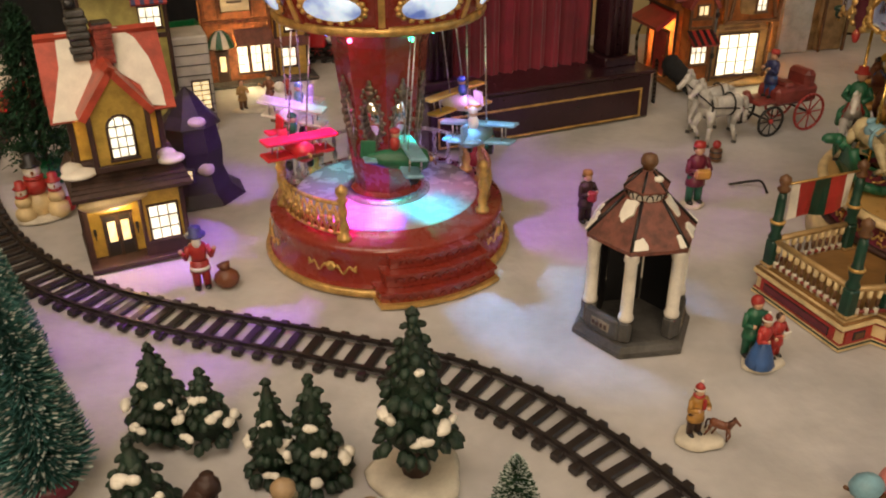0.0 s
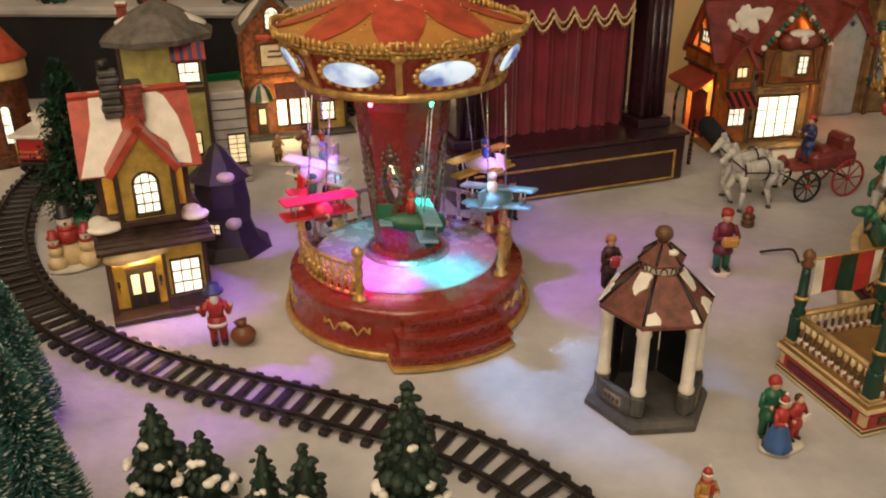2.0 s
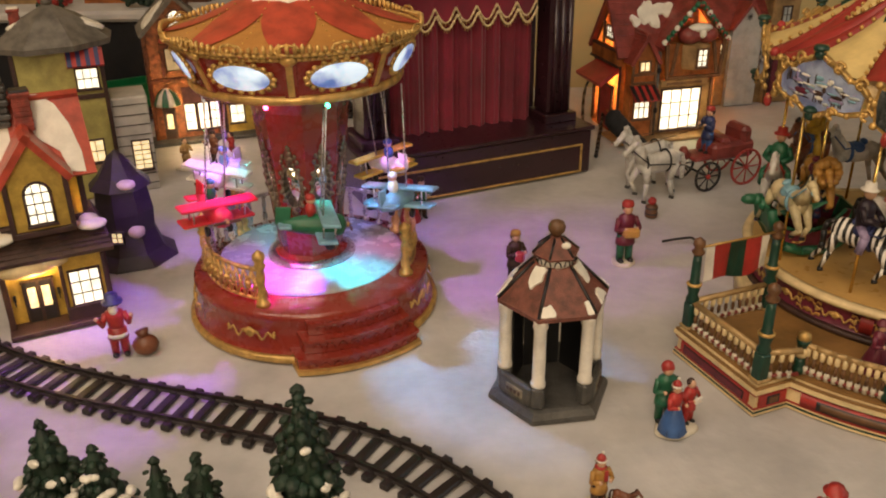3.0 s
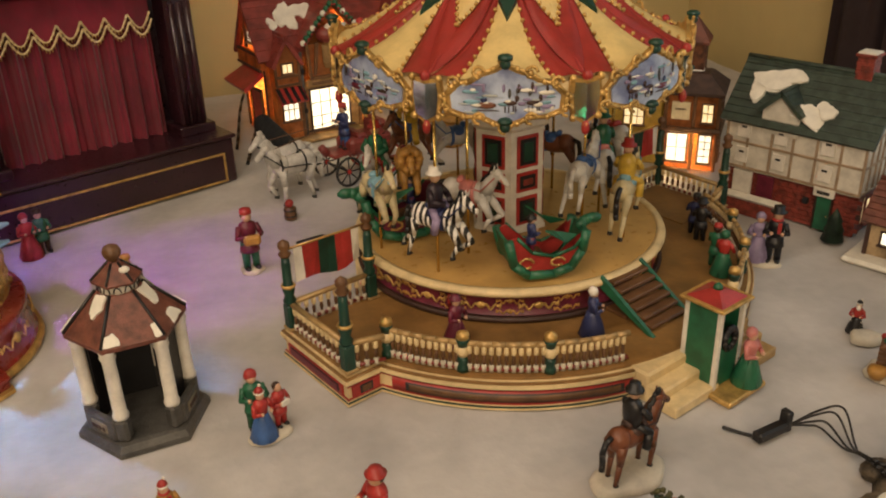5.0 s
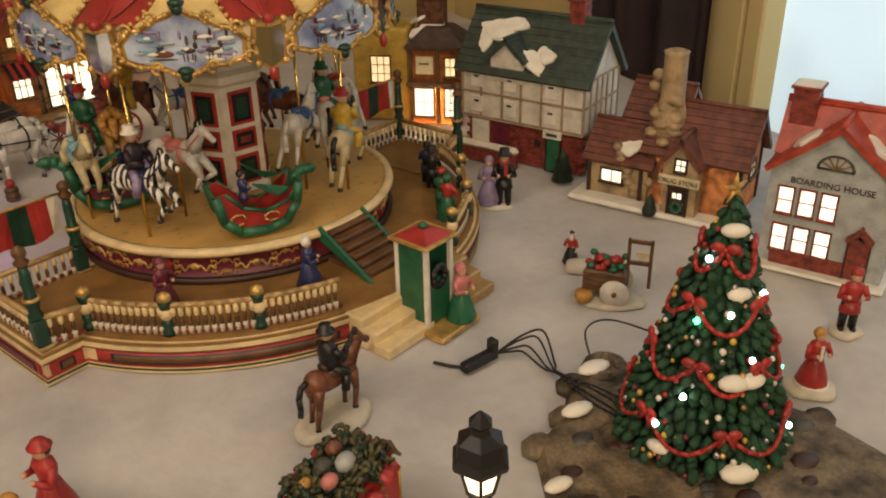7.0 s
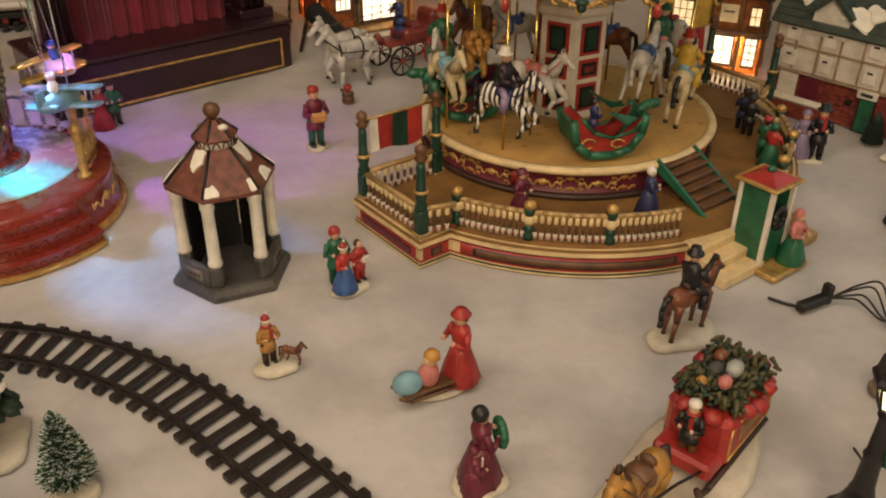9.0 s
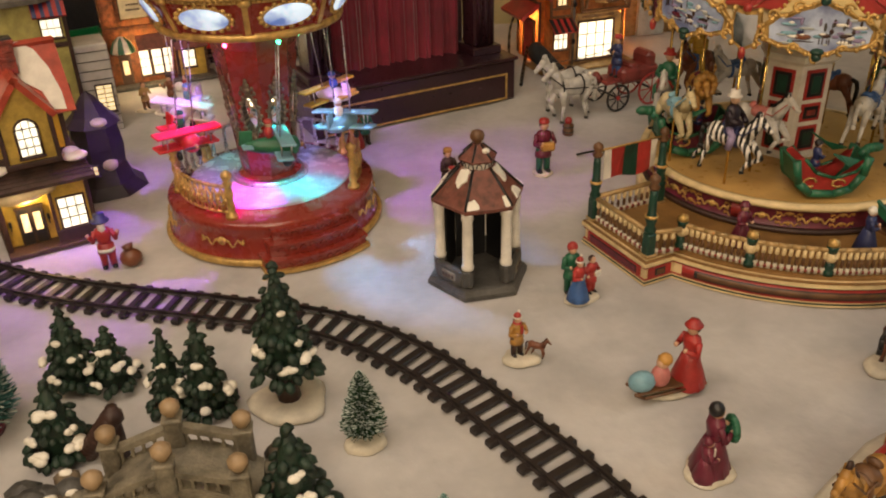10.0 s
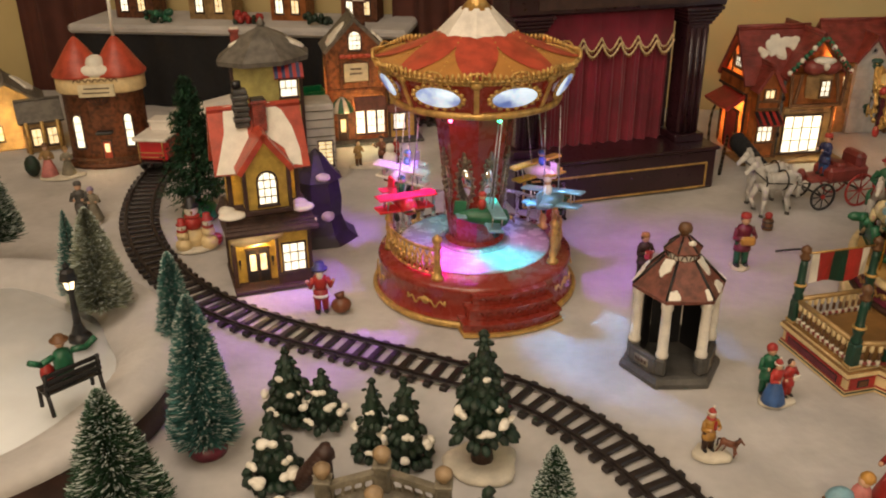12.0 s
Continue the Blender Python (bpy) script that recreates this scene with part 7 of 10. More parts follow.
# white timbered inn with the green roof
IN = thing("timbered_inn", pose(1.052, 0.874, 0, 0, 0, -63), "white half-timbered ceramic inn with dark green roof", "house")
IW, ID = 0.178, 0.100
part("lower_wall", Geo().box((0, 0.003, 0.029), (IW - 0.008, ID - 0.010, 0.058), BRICKRED, b=0.03), IN, "red brick ground floor")
part("wall", shell(IW, ID, 0.070, 0.058, "x", WHITEWALL), IN, "white plastered upper floors", pose(0, 0, 0.056))
rf = part("roof", gable_roof(IW, ID, 0.126, 0.060, GREENROOF, "x", 0.009, 0.006, courses=9), IN, "dark green tiled roof")
part("dormer", shell(0.048, 0.050, 0.030, 0.022, "y", WHITEWALL), IN, m=pose(-0.020, -0.028, 0.112))
part("dormer_roof", gable_roof(0.048, 0.050, 0.030, 0.022, GREENROOF, "y", 0.006, 0.005, courses=5), IN, m=pose(-0.020, -0.028, 0.112))
snow(IN, ((-0.045, -0.020, 0.172, 50, 0, 0.026, 0.012), (-0.062, -0.028, 0.160, 50, 0, 0.010, 0.014), (0.012, -0.046, 0.142, 50, 20, 0.016, 0.012), (0.030, -0.040, 0.150, 50, 0, 0.010, 0.008)))
chimney(IN, 0.052, 0.004, 0.165, 0.212, 0.020, BRICKRED)
hw, hd = IW / 2, ID / 2
seg = []
for z in (0.059, 0.092, 0.125):
    seg += [((-hw, -hd, z), (hw, -hd, z)), ((hw, -hd, z), (hw, hd, z))]
for x in (-hw, -0.060, -0.028, 0.0, 0.030, 0.060, hw):
    seg.append(((x, -hd, 0.059), (x, -hd, 0.125)))
for y in (-0.032, -0.015, 0.0, 0.015, 0.032, hd):
    seg.append(((hw, y, 0.059), (hw, y, 0.125)))
timbers(IN, seg, 0.0032, TIMBERP)
for z in (0.0665, 0.100):
    for x in (-0.066, -0.016, 0.044):
        g = Geo(pose(x, -hd - 0.0008, z))
        g.box((0, 0, 0.010), (0.017, 0.0035, 0.021), WHITE, b=0.15)
        g.box((0, -0.0016, 0.014), (0.007, 0.0015, 0.0028), BLACK, b=0.15)
        part("window", g, IN, "white framed window")
for x, w_ in ((-0.062, 0.026), (-0.030, 0.022)):
    part("shutter", Geo().box((x, -0.0475, 0.034), (w_, 0.003, 0.040), BURG if x > -0.05 else WHITE, b=0.1), IN)
door(IN, pose(0.048, -0.0465, 0.002), 0.018, 0.044, GREEN)
part("lamp_bracket", Geo().box((0.026, -0.050, 0.036), (0.008, 0.006, 0.009), BLACK, b=0.3), IN)
sg = part("sign", Geo().box((0.048, -0.052, 0.053), (0.026, 0.004, 0.011), WHITE, b=0.15), IN, "white sign board")
bars(sg, pose(0.048, -0.0545, 0.053), 0.016, 12, BLACK, 0.004)
part("low_wall", Geo().box((-0.040, -0.062, 0.010), (0.085, 0.008, 0.020), BRICKRED, b=0.1), IN)
part("snow_cap", Geo().box((-0.040, -0.062, 0.024), (0.090, 0.012, 0.010), SNOWP, b=0.45), IN)
win(IN, pose(hw - 0.0030, -0.012, 0.012, 0, 0, 90), 0.014, 0.034, LIT, BRICKRED, 1, 2)
win(IN, pose(hw - 0.0030, 0.028, 0.022, 0, 0, 90), 0.020, 0.030, LIT, BRICKRED, 2, 2)
g = Geo()
for j in range(9):
    for i in range(15):
        g.box((-0.082 + 0.0117 * i + 0.005 * (j % 2), -0.0425, 0.004 + 0.0062 * j), (0.0108, 0.002, 0.0052), BRICKRED, b=0.2)
part("brickwork", g, IN)
ts = part("shrub", Geo().lathe([(0.014, 0.004), (0.010, 0.016), (0.012, 0.017), (0.007, 0.028), (0.009, 0.029), (0.0001, 0.046)], PINE, 12), IN, "small dark green shrub", pose(0.074, -0.070, 0))

# stone and timber drug store
DS = thing("drug_store", pose(1.110, 0.660, 0, 0, 0, -62) @ Matrix.Scale(0.91, 4), "brown roofed stone and timber ceramic drug store", "house")
part("foundation", Geo().box((-0.02, -0.010, 0.004), (0.215, 0.125, 0.008), SNOWP, b=0.4), DS, "snowy base")
part("wall", shell(0.115, 0.085, 0.078, 0.045, "x", RUSTWALL), DS, "reddish timber walls", pose(0.030, 0, 0.006))
part("roof", gable_roof(0.115, 0.085, 0.084, 0.047, BROWNROOF, "x", 0.011, 0.006, courses=8), DS, "rust brown shingled roof", pose(0.030, 0, 0))
part("porch_wing", shell(0.080, 0.075, 0.052, 0.034, "x", FIELDSTONE), DS, "low stone wing", pose(-0.068, -0.008, 0.006))
part("wing_roof", gable_roof(0.080, 0.075, 0.058, 0.036, BROWNROOF, "x", 0.009, 0.006, courses=7), DS, "rust brown wing roof", pose(-0.068, -0.008, 0))
part("rear_roof", gable_roof(0.07, 0.07, 0.098, 0.036, BROWNROOF, "x", 0.008, 0.006, courses=6), DS, m=pose(-0.050, 0.060, 0))
part("rear_wall", shell(0.07, 0.07, 0.092, 0.036, "x", FIELDSTONE), DS, m=pose(-0.050, 0.060, 0.006))
g = Geo()
rnd = random.Random(8)
for i in range(30):
    z = 0.02 + 0.085 * i / 30
    w_ = 0.036 - 0.010 * i / 30
    g.ball((-0.024 + rnd.uniform(-0.42, 0.42) * w_, -0.034 + 0.010 * i / 30 + rnd.uniform(-0.2, 0.3) * w_, z), (w_ * rnd.uniform(0.24, 0.36), w_ * rnd.uniform(0.22, 0.34), 0.0075), FIELDSTONE, 8)
for i in range(34):
    u = i / 34
    w_ = 0.022 * (1 - u) + 0.008
    g.ball((-0.020 + 0.006 * u + rnd.uniform(-1, 1) * w_, -0.018 + rnd.uniform(-1, 0.4) * w_, 0.085 + 0.060 * u), (rnd.uniform(0.007, 0.012), rnd.uniform(0.006, 0.010), rnd.uniform(0.005, 0.008)), FIELDSTONE, 8)
g.ball((-0.036, -0.014, 0.168), (0.009, 0.009, 0.008), FIELDSTONE, 8)
g.ball((-0.040, -0.014, 0.154), (0.008, 0.009, 0.007), FIELDSTONE, 8)
g.lathe([(0.026, 0.080), (0.022, 0.115), (0.0155, 0.140), (0.0145, 0.195), (0.016, 0.200), (0.011, 0.202), (0.010, 0.196)], FIELDSTONE, 14, pose(-0.016, -0.014, 0))
for i in range(9):
    g.ball((-0.046 - 0.003 * i + rnd.uniform(-0.004, 0.004), -0.046, 0.016 + 0.0075 * i), (0.008, 0.006, 0.006), FIELDSTONE, 8)
part("stone_chimney", g, DS, "rough tan fieldstone chimney")
part("porch", shell(0.044, 0.030, 0.070, 0.026, "y", FIELDSTONE), DS, "stone entrance gable", pose(0.020, -0.048, 0.006))
part("porch_roof", gable_roof(0.044, 0.030, 0.076, 0.028, BROWNROOF, "y", 0.007, 0.006), DS, m=pose(0.020, -0.048, 0))
win(DS, pose(0.020, -0.0635, 0.066), 0.014, 0.016, LITW, DKBROWN, 2, 2)
sg = part("sign", Geo().box((0.020, -0.066, 0.054), (0.052, 0.004, 0.012), SIGN, b=0.2), DS, "tan sign board")
lettering(sg, "DRUG STORE", 0.0082, pose(0.020, -0.0685, 0.051), DKBROWN)
door(DS, pose(0.020, -0.0635, 0.008), 0.022, 0.036, DKBROWN)
win(DS, pose(0.020, -0.0662, 0.030), 0.014, 0.010, LITW, DKBROWN, 2, 1)
g = Geo()
g.tube([(0.020 + 0.006 * math.cos(q), -0.068, 0.020 + 0.006 * math.sin(q)) for q in [k * 0.628 for k in range(10)]], 0.0028, GREEN, 6, closed=True)
part("wreath", g, DS, "small green wreath")
win(DS, pose(-0.076, -0.0462, 0.026), 0.030, 0.018, LITW, DKBROWN, 2, 1)
win(DS, pose(0.0882, 0.005, 0.050, 0, 0, 90), 0.022, 0.022, LIT, DKBROWN, 2, 2)
timbers(DS, [((0.0875, -0.042, 0.008), (0.0875, -0.042, 0.084)), ((0.0875, 0.042, 0.008), (0.0875, 0.042, 0.084)), ((0.0875, -0.042, 0.046), (0.0875, 0.042, 0.046)), ((-0.108, -0.046, 0.008), (-0.108, -0.046, 0.058)), ((-0.036, -0.046, 0.008), (-0.036, -0.046, 0.058))], 0.005, DKBROWN)
snow(DS, ((-0.052, -0.044, 0.078, 40, 0, 0.012, 0.009), (0.050, -0.010, 0.118, 45, 0, 0.012, 0.008)))
part("shrub", Geo().lathe([(0.014, 0.004), (0.016, 0.010), (0.011, 0.022), (0.013, 0.024), (0.0001, 0.044)], PINE, 12), DS, "small dark green shrub", pose(0.098, -0.060, 0))
part("shrub", Geo().lathe([(0.008, 0.004), (0.009, 0.010), (0.006, 0.022), (0.0001, 0.034)], PINE, 12), DS, "small dark green shrub", pose(-0.012, -0.072, 0))

# grey-blue boarding house with the red roof
BD = thing("boarding_house", pose(1.130, 0.463, 0, 0, 0, -62) @ Matrix.Scale(0.78, 4), "grey-blue ceramic boarding house with red snowy roof", "house")
part("wall", shell(0.150, 0.090, 0.136, 0.058, "y", BLUEGREY), BD, "grey-blue plaster front")
part("roof", gable_roof(0.150, 0.090, 0.136, 0.060, REDROOF, "y", 0.008, 0.007, courses=0), BD, "red roof with round snow patches")
snow(BD, ((-0.045, -0.010, 0.170, 0, -38, 0.016, 0.020), (0.040, -0.015, 0.172, 0, 38, 0.013, 0.014), (0.068, 0.0, 0.150, 0, 38, 0.014, 0.02)))
part("cross_roof", gable_roof(0.150, 0.060, 0.150, 0.055, REDROOF, "x", 0.006, 0.006), BD, m=pose(0, 0.02, 0))
chimney(BD, -0.058, 0.018, 0.165, 0.226, 0.030, BRICKRED)
lettering(BD, "BOARDING HOUSE", 0.0115, pose(0.0, -0.0462, 0.1205), DKBROWN)
g = Geo()
for q in range(7):
    a = math.pi * q / 6
    g.tube([(0, -0.0458, 0.146), (0.020 * math.cos(a), -0.0458, 0.146 + 0.017 * math.sin(a))], 0.0012, TANWALL, 5)
g.tube([(0.021 * math.cos(math.pi * q / 12), -0.0462, 0.146 + 0.018 * math.sin(math.pi * q / 12)) for q in range(13)], 0.0016, GREY, 5, closed=True)
part("fan_window", g, BD, "carved half-round fan")
for zb in (0.026, 0.078):
    for i in range(3):
        win(BD, pose(-0.052 + 0.026 * i, -0.0456, zb), 0.019, 0.036, LITW, BRICKRED, 1, 2)
part("brick_apron", Geo().box((-0.015, -0.0465, 0.016), (0.090, 0.004, 0.020), BRICKRED, b=0.1), BD)
door(BD, pose(0.044, -0.0462, 0.006), 0.024, 0.056, BRICKRED)
part("door_hood", gable_roof(0.026, 0.016, 0.062, 0.012, BRICKRED, "y", 0.003, 0.004), BD, m=pose(0.044, -0.048, 0))
part("base", Geo().box((0, -0.006, 0.003), (0.165, 0.115, 0.006), SNOWP, b=0.4), BD)

# the raised second display behind, with its dark cloth
BT = thing("back_table", pose(-0.62, 1.735, 0), "raised shelf with snowy top and black cloth front", "table")
part("tabletop", Geo().box((0, 0, 0.172), (0.76, 0.20, 0.020), SNOW, b=0.3), BT, "white snowy edge")
n, verts, faces = 60, [], []
for i in range(n + 1):
    x = -0.37 + 0.74 * i / n
    y = -0.088 + 0.004 * math.sin(i * 1.1)
    verts += [(x, y, 0.001), (x, y, 0.163), (x, y + 0.004, 0.001), (x, y + 0.004, 0.163)]
for i in range(n):
    a = 4 * i
    faces += [(a, a + 4, a + 5, a + 1), (a + 2, a + 3, a + 7, a + 6)]
part("cloth", Geo().add(verts, faces, BLACKCLOTH, True), BT, "black cloth skirt")
for x, w_, c, r in ((-0.88, 0.09, BRICK, GREYROOF), (-0.70, 0.10, TANWALL, MAROON), (-0.52, 0.08, ORANGE, GREENROOF), (-0.36, 0.08, BRICK, GREYROOF)):
    h_ = thing("small_house", pose(x, 1.76, 0.182), "small lit ceramic house on the raised shelf", "house", "houses on the shelf")
    part("wall", shell(w_, 0.07, 0.07, 0.04, "x", c), h_)
    part("roof", gable_roof(w_, 0.07, 0.07, 0.04, r, "x"), h_)
    win(h_, pose(-w_ * 0.25, -0.0355, 0.015), 0.018, 0.03, LITW, DKBROWN)
    win(h_, pose(w_ * 0.2, -0.0355, 0.015), 0.018, 0.03, LIT, DKBROWN)
for x, c in ((-0.80, GREEN), (-0.60, RED), (-0.44, PINE)):
    g = Geo()
    rnd = random.Random(int(-x * 100))
    for i in range(24):
        g.ball((rnd.uniform(-0.03, 0.03), rnd.uniform(-0.012, 0.012), 0.008 + rnd.uniform(0, 0.016)), rnd.uniform(0.005, 0.009), c if i % 3 else PINE, 6)
    single("small_bush", g, pose(x, 1.675, 0.180), "small green and red shrub on the raised shelf", "bush")
drape("curtain", pose(-0.30, 1.79, -0.72, 0, 0, 0), 0.50, 2.35, DRAPER, "dark reddish brown curtain hanging against the wall")

# ---------------------------------------------------------------- railway
def spline(pts, step):
    """Even steps along a smooth curve through the points."""
    out = []
    for i in range(1, len(pts) - 2):
        p0, p1, p2, p3 = [Vector(p) for p in pts[i - 1:i + 3]]
        for k in range(24):
            t = k / 24
            out.append(0.5 * (2 * p1 + (p2 - p0) * t + (2 * p0 - 5 * p1 + 4 * p2 - p3) * t * t + (3 * p1 - p0 - 3 * p2 + p3) * t ** 3))
    res, need = [(out[0], (out[1] - out[0]).normalized())], step
    for a, b in zip(out, out[1:]):
        l = (b - a).length
        while need <= l:
            res.append((a.lerp(b, need / l), (b - a).normalized()))
            a = a.lerp(b, need / l)
            l = (b - a).length
            need = step
        need -= l
    return res


LINE = [(0.40, 0.06), (0.345, 0.18), (0.286, 0.308), (0.231, 0.404), (0.152, 0.516), (0.061, 0.591), (-0.056, 0.636), (-0.200, 0.682), (-0.298, 0.723), (-0.372, 0.770), (-0.437, 0.828), (-0.499, 0.903), (-0.555, 0.995), (-0.598, 1.105), (-0.619, 1.20), (-0.622, 1.30), (-0.590, 1.40), (-0.525, 1.49), (-0.42, 1.560), (-0.27, 1.582), (-0.10, 1.582), (0.08, 1.575), (0.22, 1.57), (0.30, 1.57)]
ways = spline(LINE, 0.002)
TR = thing("toy_railway_track", Matrix(), "dark brown plastic toy railway track curving through the snow", "railway track")
for s in (-1, 1):
    g = Geo()
    pts = [(p.x - s * 0.0195 * d.y, p.y + s * 0.0195 * d.x) for p, d in ways[::6]]
    vs, fs = [], []
    for (x, y), (p, d) in zip(pts, ways[::6]):
        for o, z in ((-0.0028, 0.0045), (-0.0012, 0.0062), (-0.0015, 0.0100), (0.0015, 0.0100), (0.0012, 0.0062), (0.0028, 0.0045)):
            vs.append((x - o * d.y, y + o * d.x, z))
    for i in range(len(pts) - 1):
        for j in range(6):
            fs.append((i * 6 + j, i * 6 + (j + 1) % 6, i * 6 + 6 + (j + 1) % 6, i * 6 + 6 + j))
    part("rail", g.add(vs, fs, TRACKM), TR)
tie0 = None
for p, d in ways[5::10]:
    mm = pose(p.x, p.y, 0.0002, 0, 0, math.degrees(math.atan2(d.y, d.x)))
    if tie0 is None:
        g = Geo().box((0, 0, 0.0024), (0.0088, 0.060, 0.0048), TRACKM, b=0.2)
        for s in (-1, 1):
            g.box((0, s * 0.0265, 0.0046), (0.0080, 0.0070, 0.0030), TRACKM, b=0.25)
            g.box((0, s * 0.0195, 0.0052), (0.0060, 0.0085, 0.0022), TRACKM, b=0.25)
        tie0 = part("tie", g, TR, "", mm)
    else:
        share("tie", tie0, TR, mm)


def on_track(s):
    i = max(0, min(len(ways) - 1, int(s / 0.002)))
    p = ways[i][0]
    a, b = ways[max(0, i - 22)][0], ways[min(len(ways) - 1, i + 22)][0]
    d = b - a
    return pose(p.x, p.y, 0.0100, 0, 0, math.degrees(math.atan2(d.y, d.x)))


def bogie(parent, x):
    g = Geo()
    g.box((x, 0, 0.0085), (0.034, 0.022, 0.008), BLACKPLASTIC, b=0.15)
    for s in (-1, 1):
        g.box((x, s * 0.024, 0.0080), (0.036, 0.003, 0.007), BLACKPLASTIC, b=0.2)
    b = part("bogie", g, parent, "black wheel truck")
    for dx in (-0.011, 0.011):
        g = Geo()
        for s in (-1, 1):
            g.lathe([(0.0076, -0.0016), (0.0076, 0.0016), (0.0088, 0.0020), (0.0088, 0.0030)], BLACKPLASTIC, 14, pose(x + dx, s * 0.0195, 0.0080, -90 * s, 0, 0))
        g.rod((x + dx, -0.0195, 0.008), (x + dx, 0.0195, 0.008), 0.0014, BLACKPLASTIC, None, 6)
        part("wheel", g, b)


def underframe(parent, L):
    g = Geo().box((0, 0, 0.0145), (L, 0.036, 0.005), BLACKPLASTIC, b=0.2)
    for s in (-1, 1):
        g.rod((s * L / 2, 0, 0.0135), (s * (L / 2 + 0.012), 0, 0.0135), 0.0022, BLACKPLASTIC, None, 6)
        g.box((s * (L / 2 + 0.011), 0, 0.0135), (0.006, 0.008, 0.005), BLACKPLASTIC, b=0.3)
    part("underframe", g, parent, "black plastic underframe")
    bogie(parent, -L * 0.30)
    bogie(parent, L * 0.30)


S0 = min(range(len(ways)), key=lambda i: (ways[i][0] - Vector((-0.620, 1.256))).length) * 0.002

# caboose
CB = thing("caboose", on_track(S0), "red plastic toy caboose with white roof on the track", "train car", "toy train")
underframe(CB, 0.118)
b_ = part("body", Geo().box((0, 0, 0.036), (0.096, 0.050, 0.038), REDPLASTIC, b=0.06), CB, "red plastic body")
for s in (-1, 1):
    g = Geo()
    g.box((0, s * 0.0252, 0.026), (0.046, 0.0015, 0.008), BROWN, b=0.2)
    g.tube([(-0.023, s * 0.0262, 0.022), (0.023, s * 0.0262, 0.022), (0.023, s * 0.0262, 0.030), (-0.023, s * 0.0262, 0.030)], 0.0008, GOLD, 5, closed=True)
    part("name_plate", g, b_)
    for x in (-0.030, 0, 0.030):
        part("window", Geo().box((x, s * 0.0252, 0.043), (0.010, 0.0015, 0.010), MAROON, b=0.15), b_)
part("roof", Geo().box((0, 0, 0.0575), (0.122, 0.062, 0.006), WHITEPLASTIC, b=0.3), CB, "white overhanging roof")
g = Geo().box((0.006, 0, 0.068), (0.030, 0.036, 0.016), WHITEPLASTIC, b=0.12)
g.box((0.006, 0, 0.0775), (0.036, 0.042, 0.0045), WHITEPLASTIC, b=0.3)
cp = part("cupola", g, CB, "white cupola")
part("chimney", Geo().lathe([(0.003, 0.060), (0.003, 0.070), (0.0045, 0.071), (0.0045, 0.073)], SILVER, 10, pose(0.040, 0.008, 0)), CB)
for s in (-1, 1):
    g = Geo()
    for y in (-0.022, 0.022):
        g.rod((s * 0.057, y, 0.017), (s * 0.057, y, 0.055), 0.0010, GOLD, None, 6)
    for z in (0.026, 0.034):
        g.rod((s * 0.057, -0.022, z), (s * 0.057, 0.022, z), 0.0010, GOLD, None, 6)
    part("platform_rail", g, CB, "gold end railing")

# passenger coach
S1 = S0 + 0.165
CO = thing("passenger_coach", on_track(S1), "white plastic toy passenger coach on the track", "train car", "toy train")
underframe(CO, 0.160)
b_ = part("body", Geo().box((0, 0, 0.039), (0.140, 0.052, 0.044), WHITEPLASTIC, b=0.05), CO, "white plastic body")
for s in (-1, 1):
    for i in range(8):
        x = -0.056 + 0.016 * i
        g = Geo().box((x, s * 0.0262, 0.046), (0.0070, 0.0014, 0.014), BLACK, b=0.1)
        part("window", g, b_, "dark window opening")
    for x in (-0.042, 0, 0.042):
        g = Geo()
        g.tube([(x + 0.0052 * math.cos(q), s * 0.0265, 0.027 + 0.0052 * math.sin(q)) for q in [k * 0.628 for k in range(10)]], 0.0014, GREEN, 5, closed=True)
        g.ball((x, s * 0.0268, 0.0225), 0.0018, RED, 6)
        part("wreath", g, b_, "small printed wreath")
    g = Geo()
    g.box((0, s * 0.0262, 0.0365), (0.138, 0.0012, 0.0014), SILVER, b=0.1)
    g.box((0, s * 0.0262, 0.0565), (0.138, 0.0012, 0.0014), SILVER, b=0.1)
    part("trim_line", g, b_)
g = Geo()
pr = [(-0.034, 0.058), (-0.033, 0.062), (-0.020, 0.067), (-0.016, 0.072), (0, 0.074), (0.016, 0.072), (0.020, 0.067), (0.033, 0.062), (0.034, 0.058)]
g.prism(pr, -0.084, 0.084, WHITEPLASTIC, Matrix(((0, 0, 1, 0), (1, 0, 0, 0), (0, 1, 0, 0), (0, 0, 0, 1))))
part("roof", g, CO, "white clerestory roof")
for s in (-1, 1):
    g = Geo()
    for y in (-0.024, 0.024):
        g.rod((s * 0.079, y, 0.017), (s * 0.079, y, 0.060), 0.0010, GOLD, None, 6)
    g.box((s * 0.078, 0, 0.024), (0.002, 0.040, 0.012), BROWN, b=0.2)
    part("platform_rail", g, CO, "gilded end railing")

# green gondola
S2 = S1 + 0.172
GO = thing("gondola_car", on_track(S2), "empty green plastic toy gondola wagon on the track", "train car", "toy train")
underframe(GO, 0.138)
g = Geo()
g.box((0, 0, 0.020), (0.140, 0.054, 0.004), GREENPLASTIC, b=0.2)
for s in (-1, 1):
    g.box((0, s * 0.0262, 0.040), (0.142, 0.0028, 0.042), GREENPLASTIC, b=0.15)
    g.box((s * 0.0698, 0, 0.040), (0.0028, 0.050, 0.042), GREENPLASTIC, b=0.15)
    g.box((0, s * 0.0268, 0.0605), (0.146, 0.0045, 0.003), GREENPLASTIC, b=0.3)
b_ = part("body", g, GO, "green open box body")
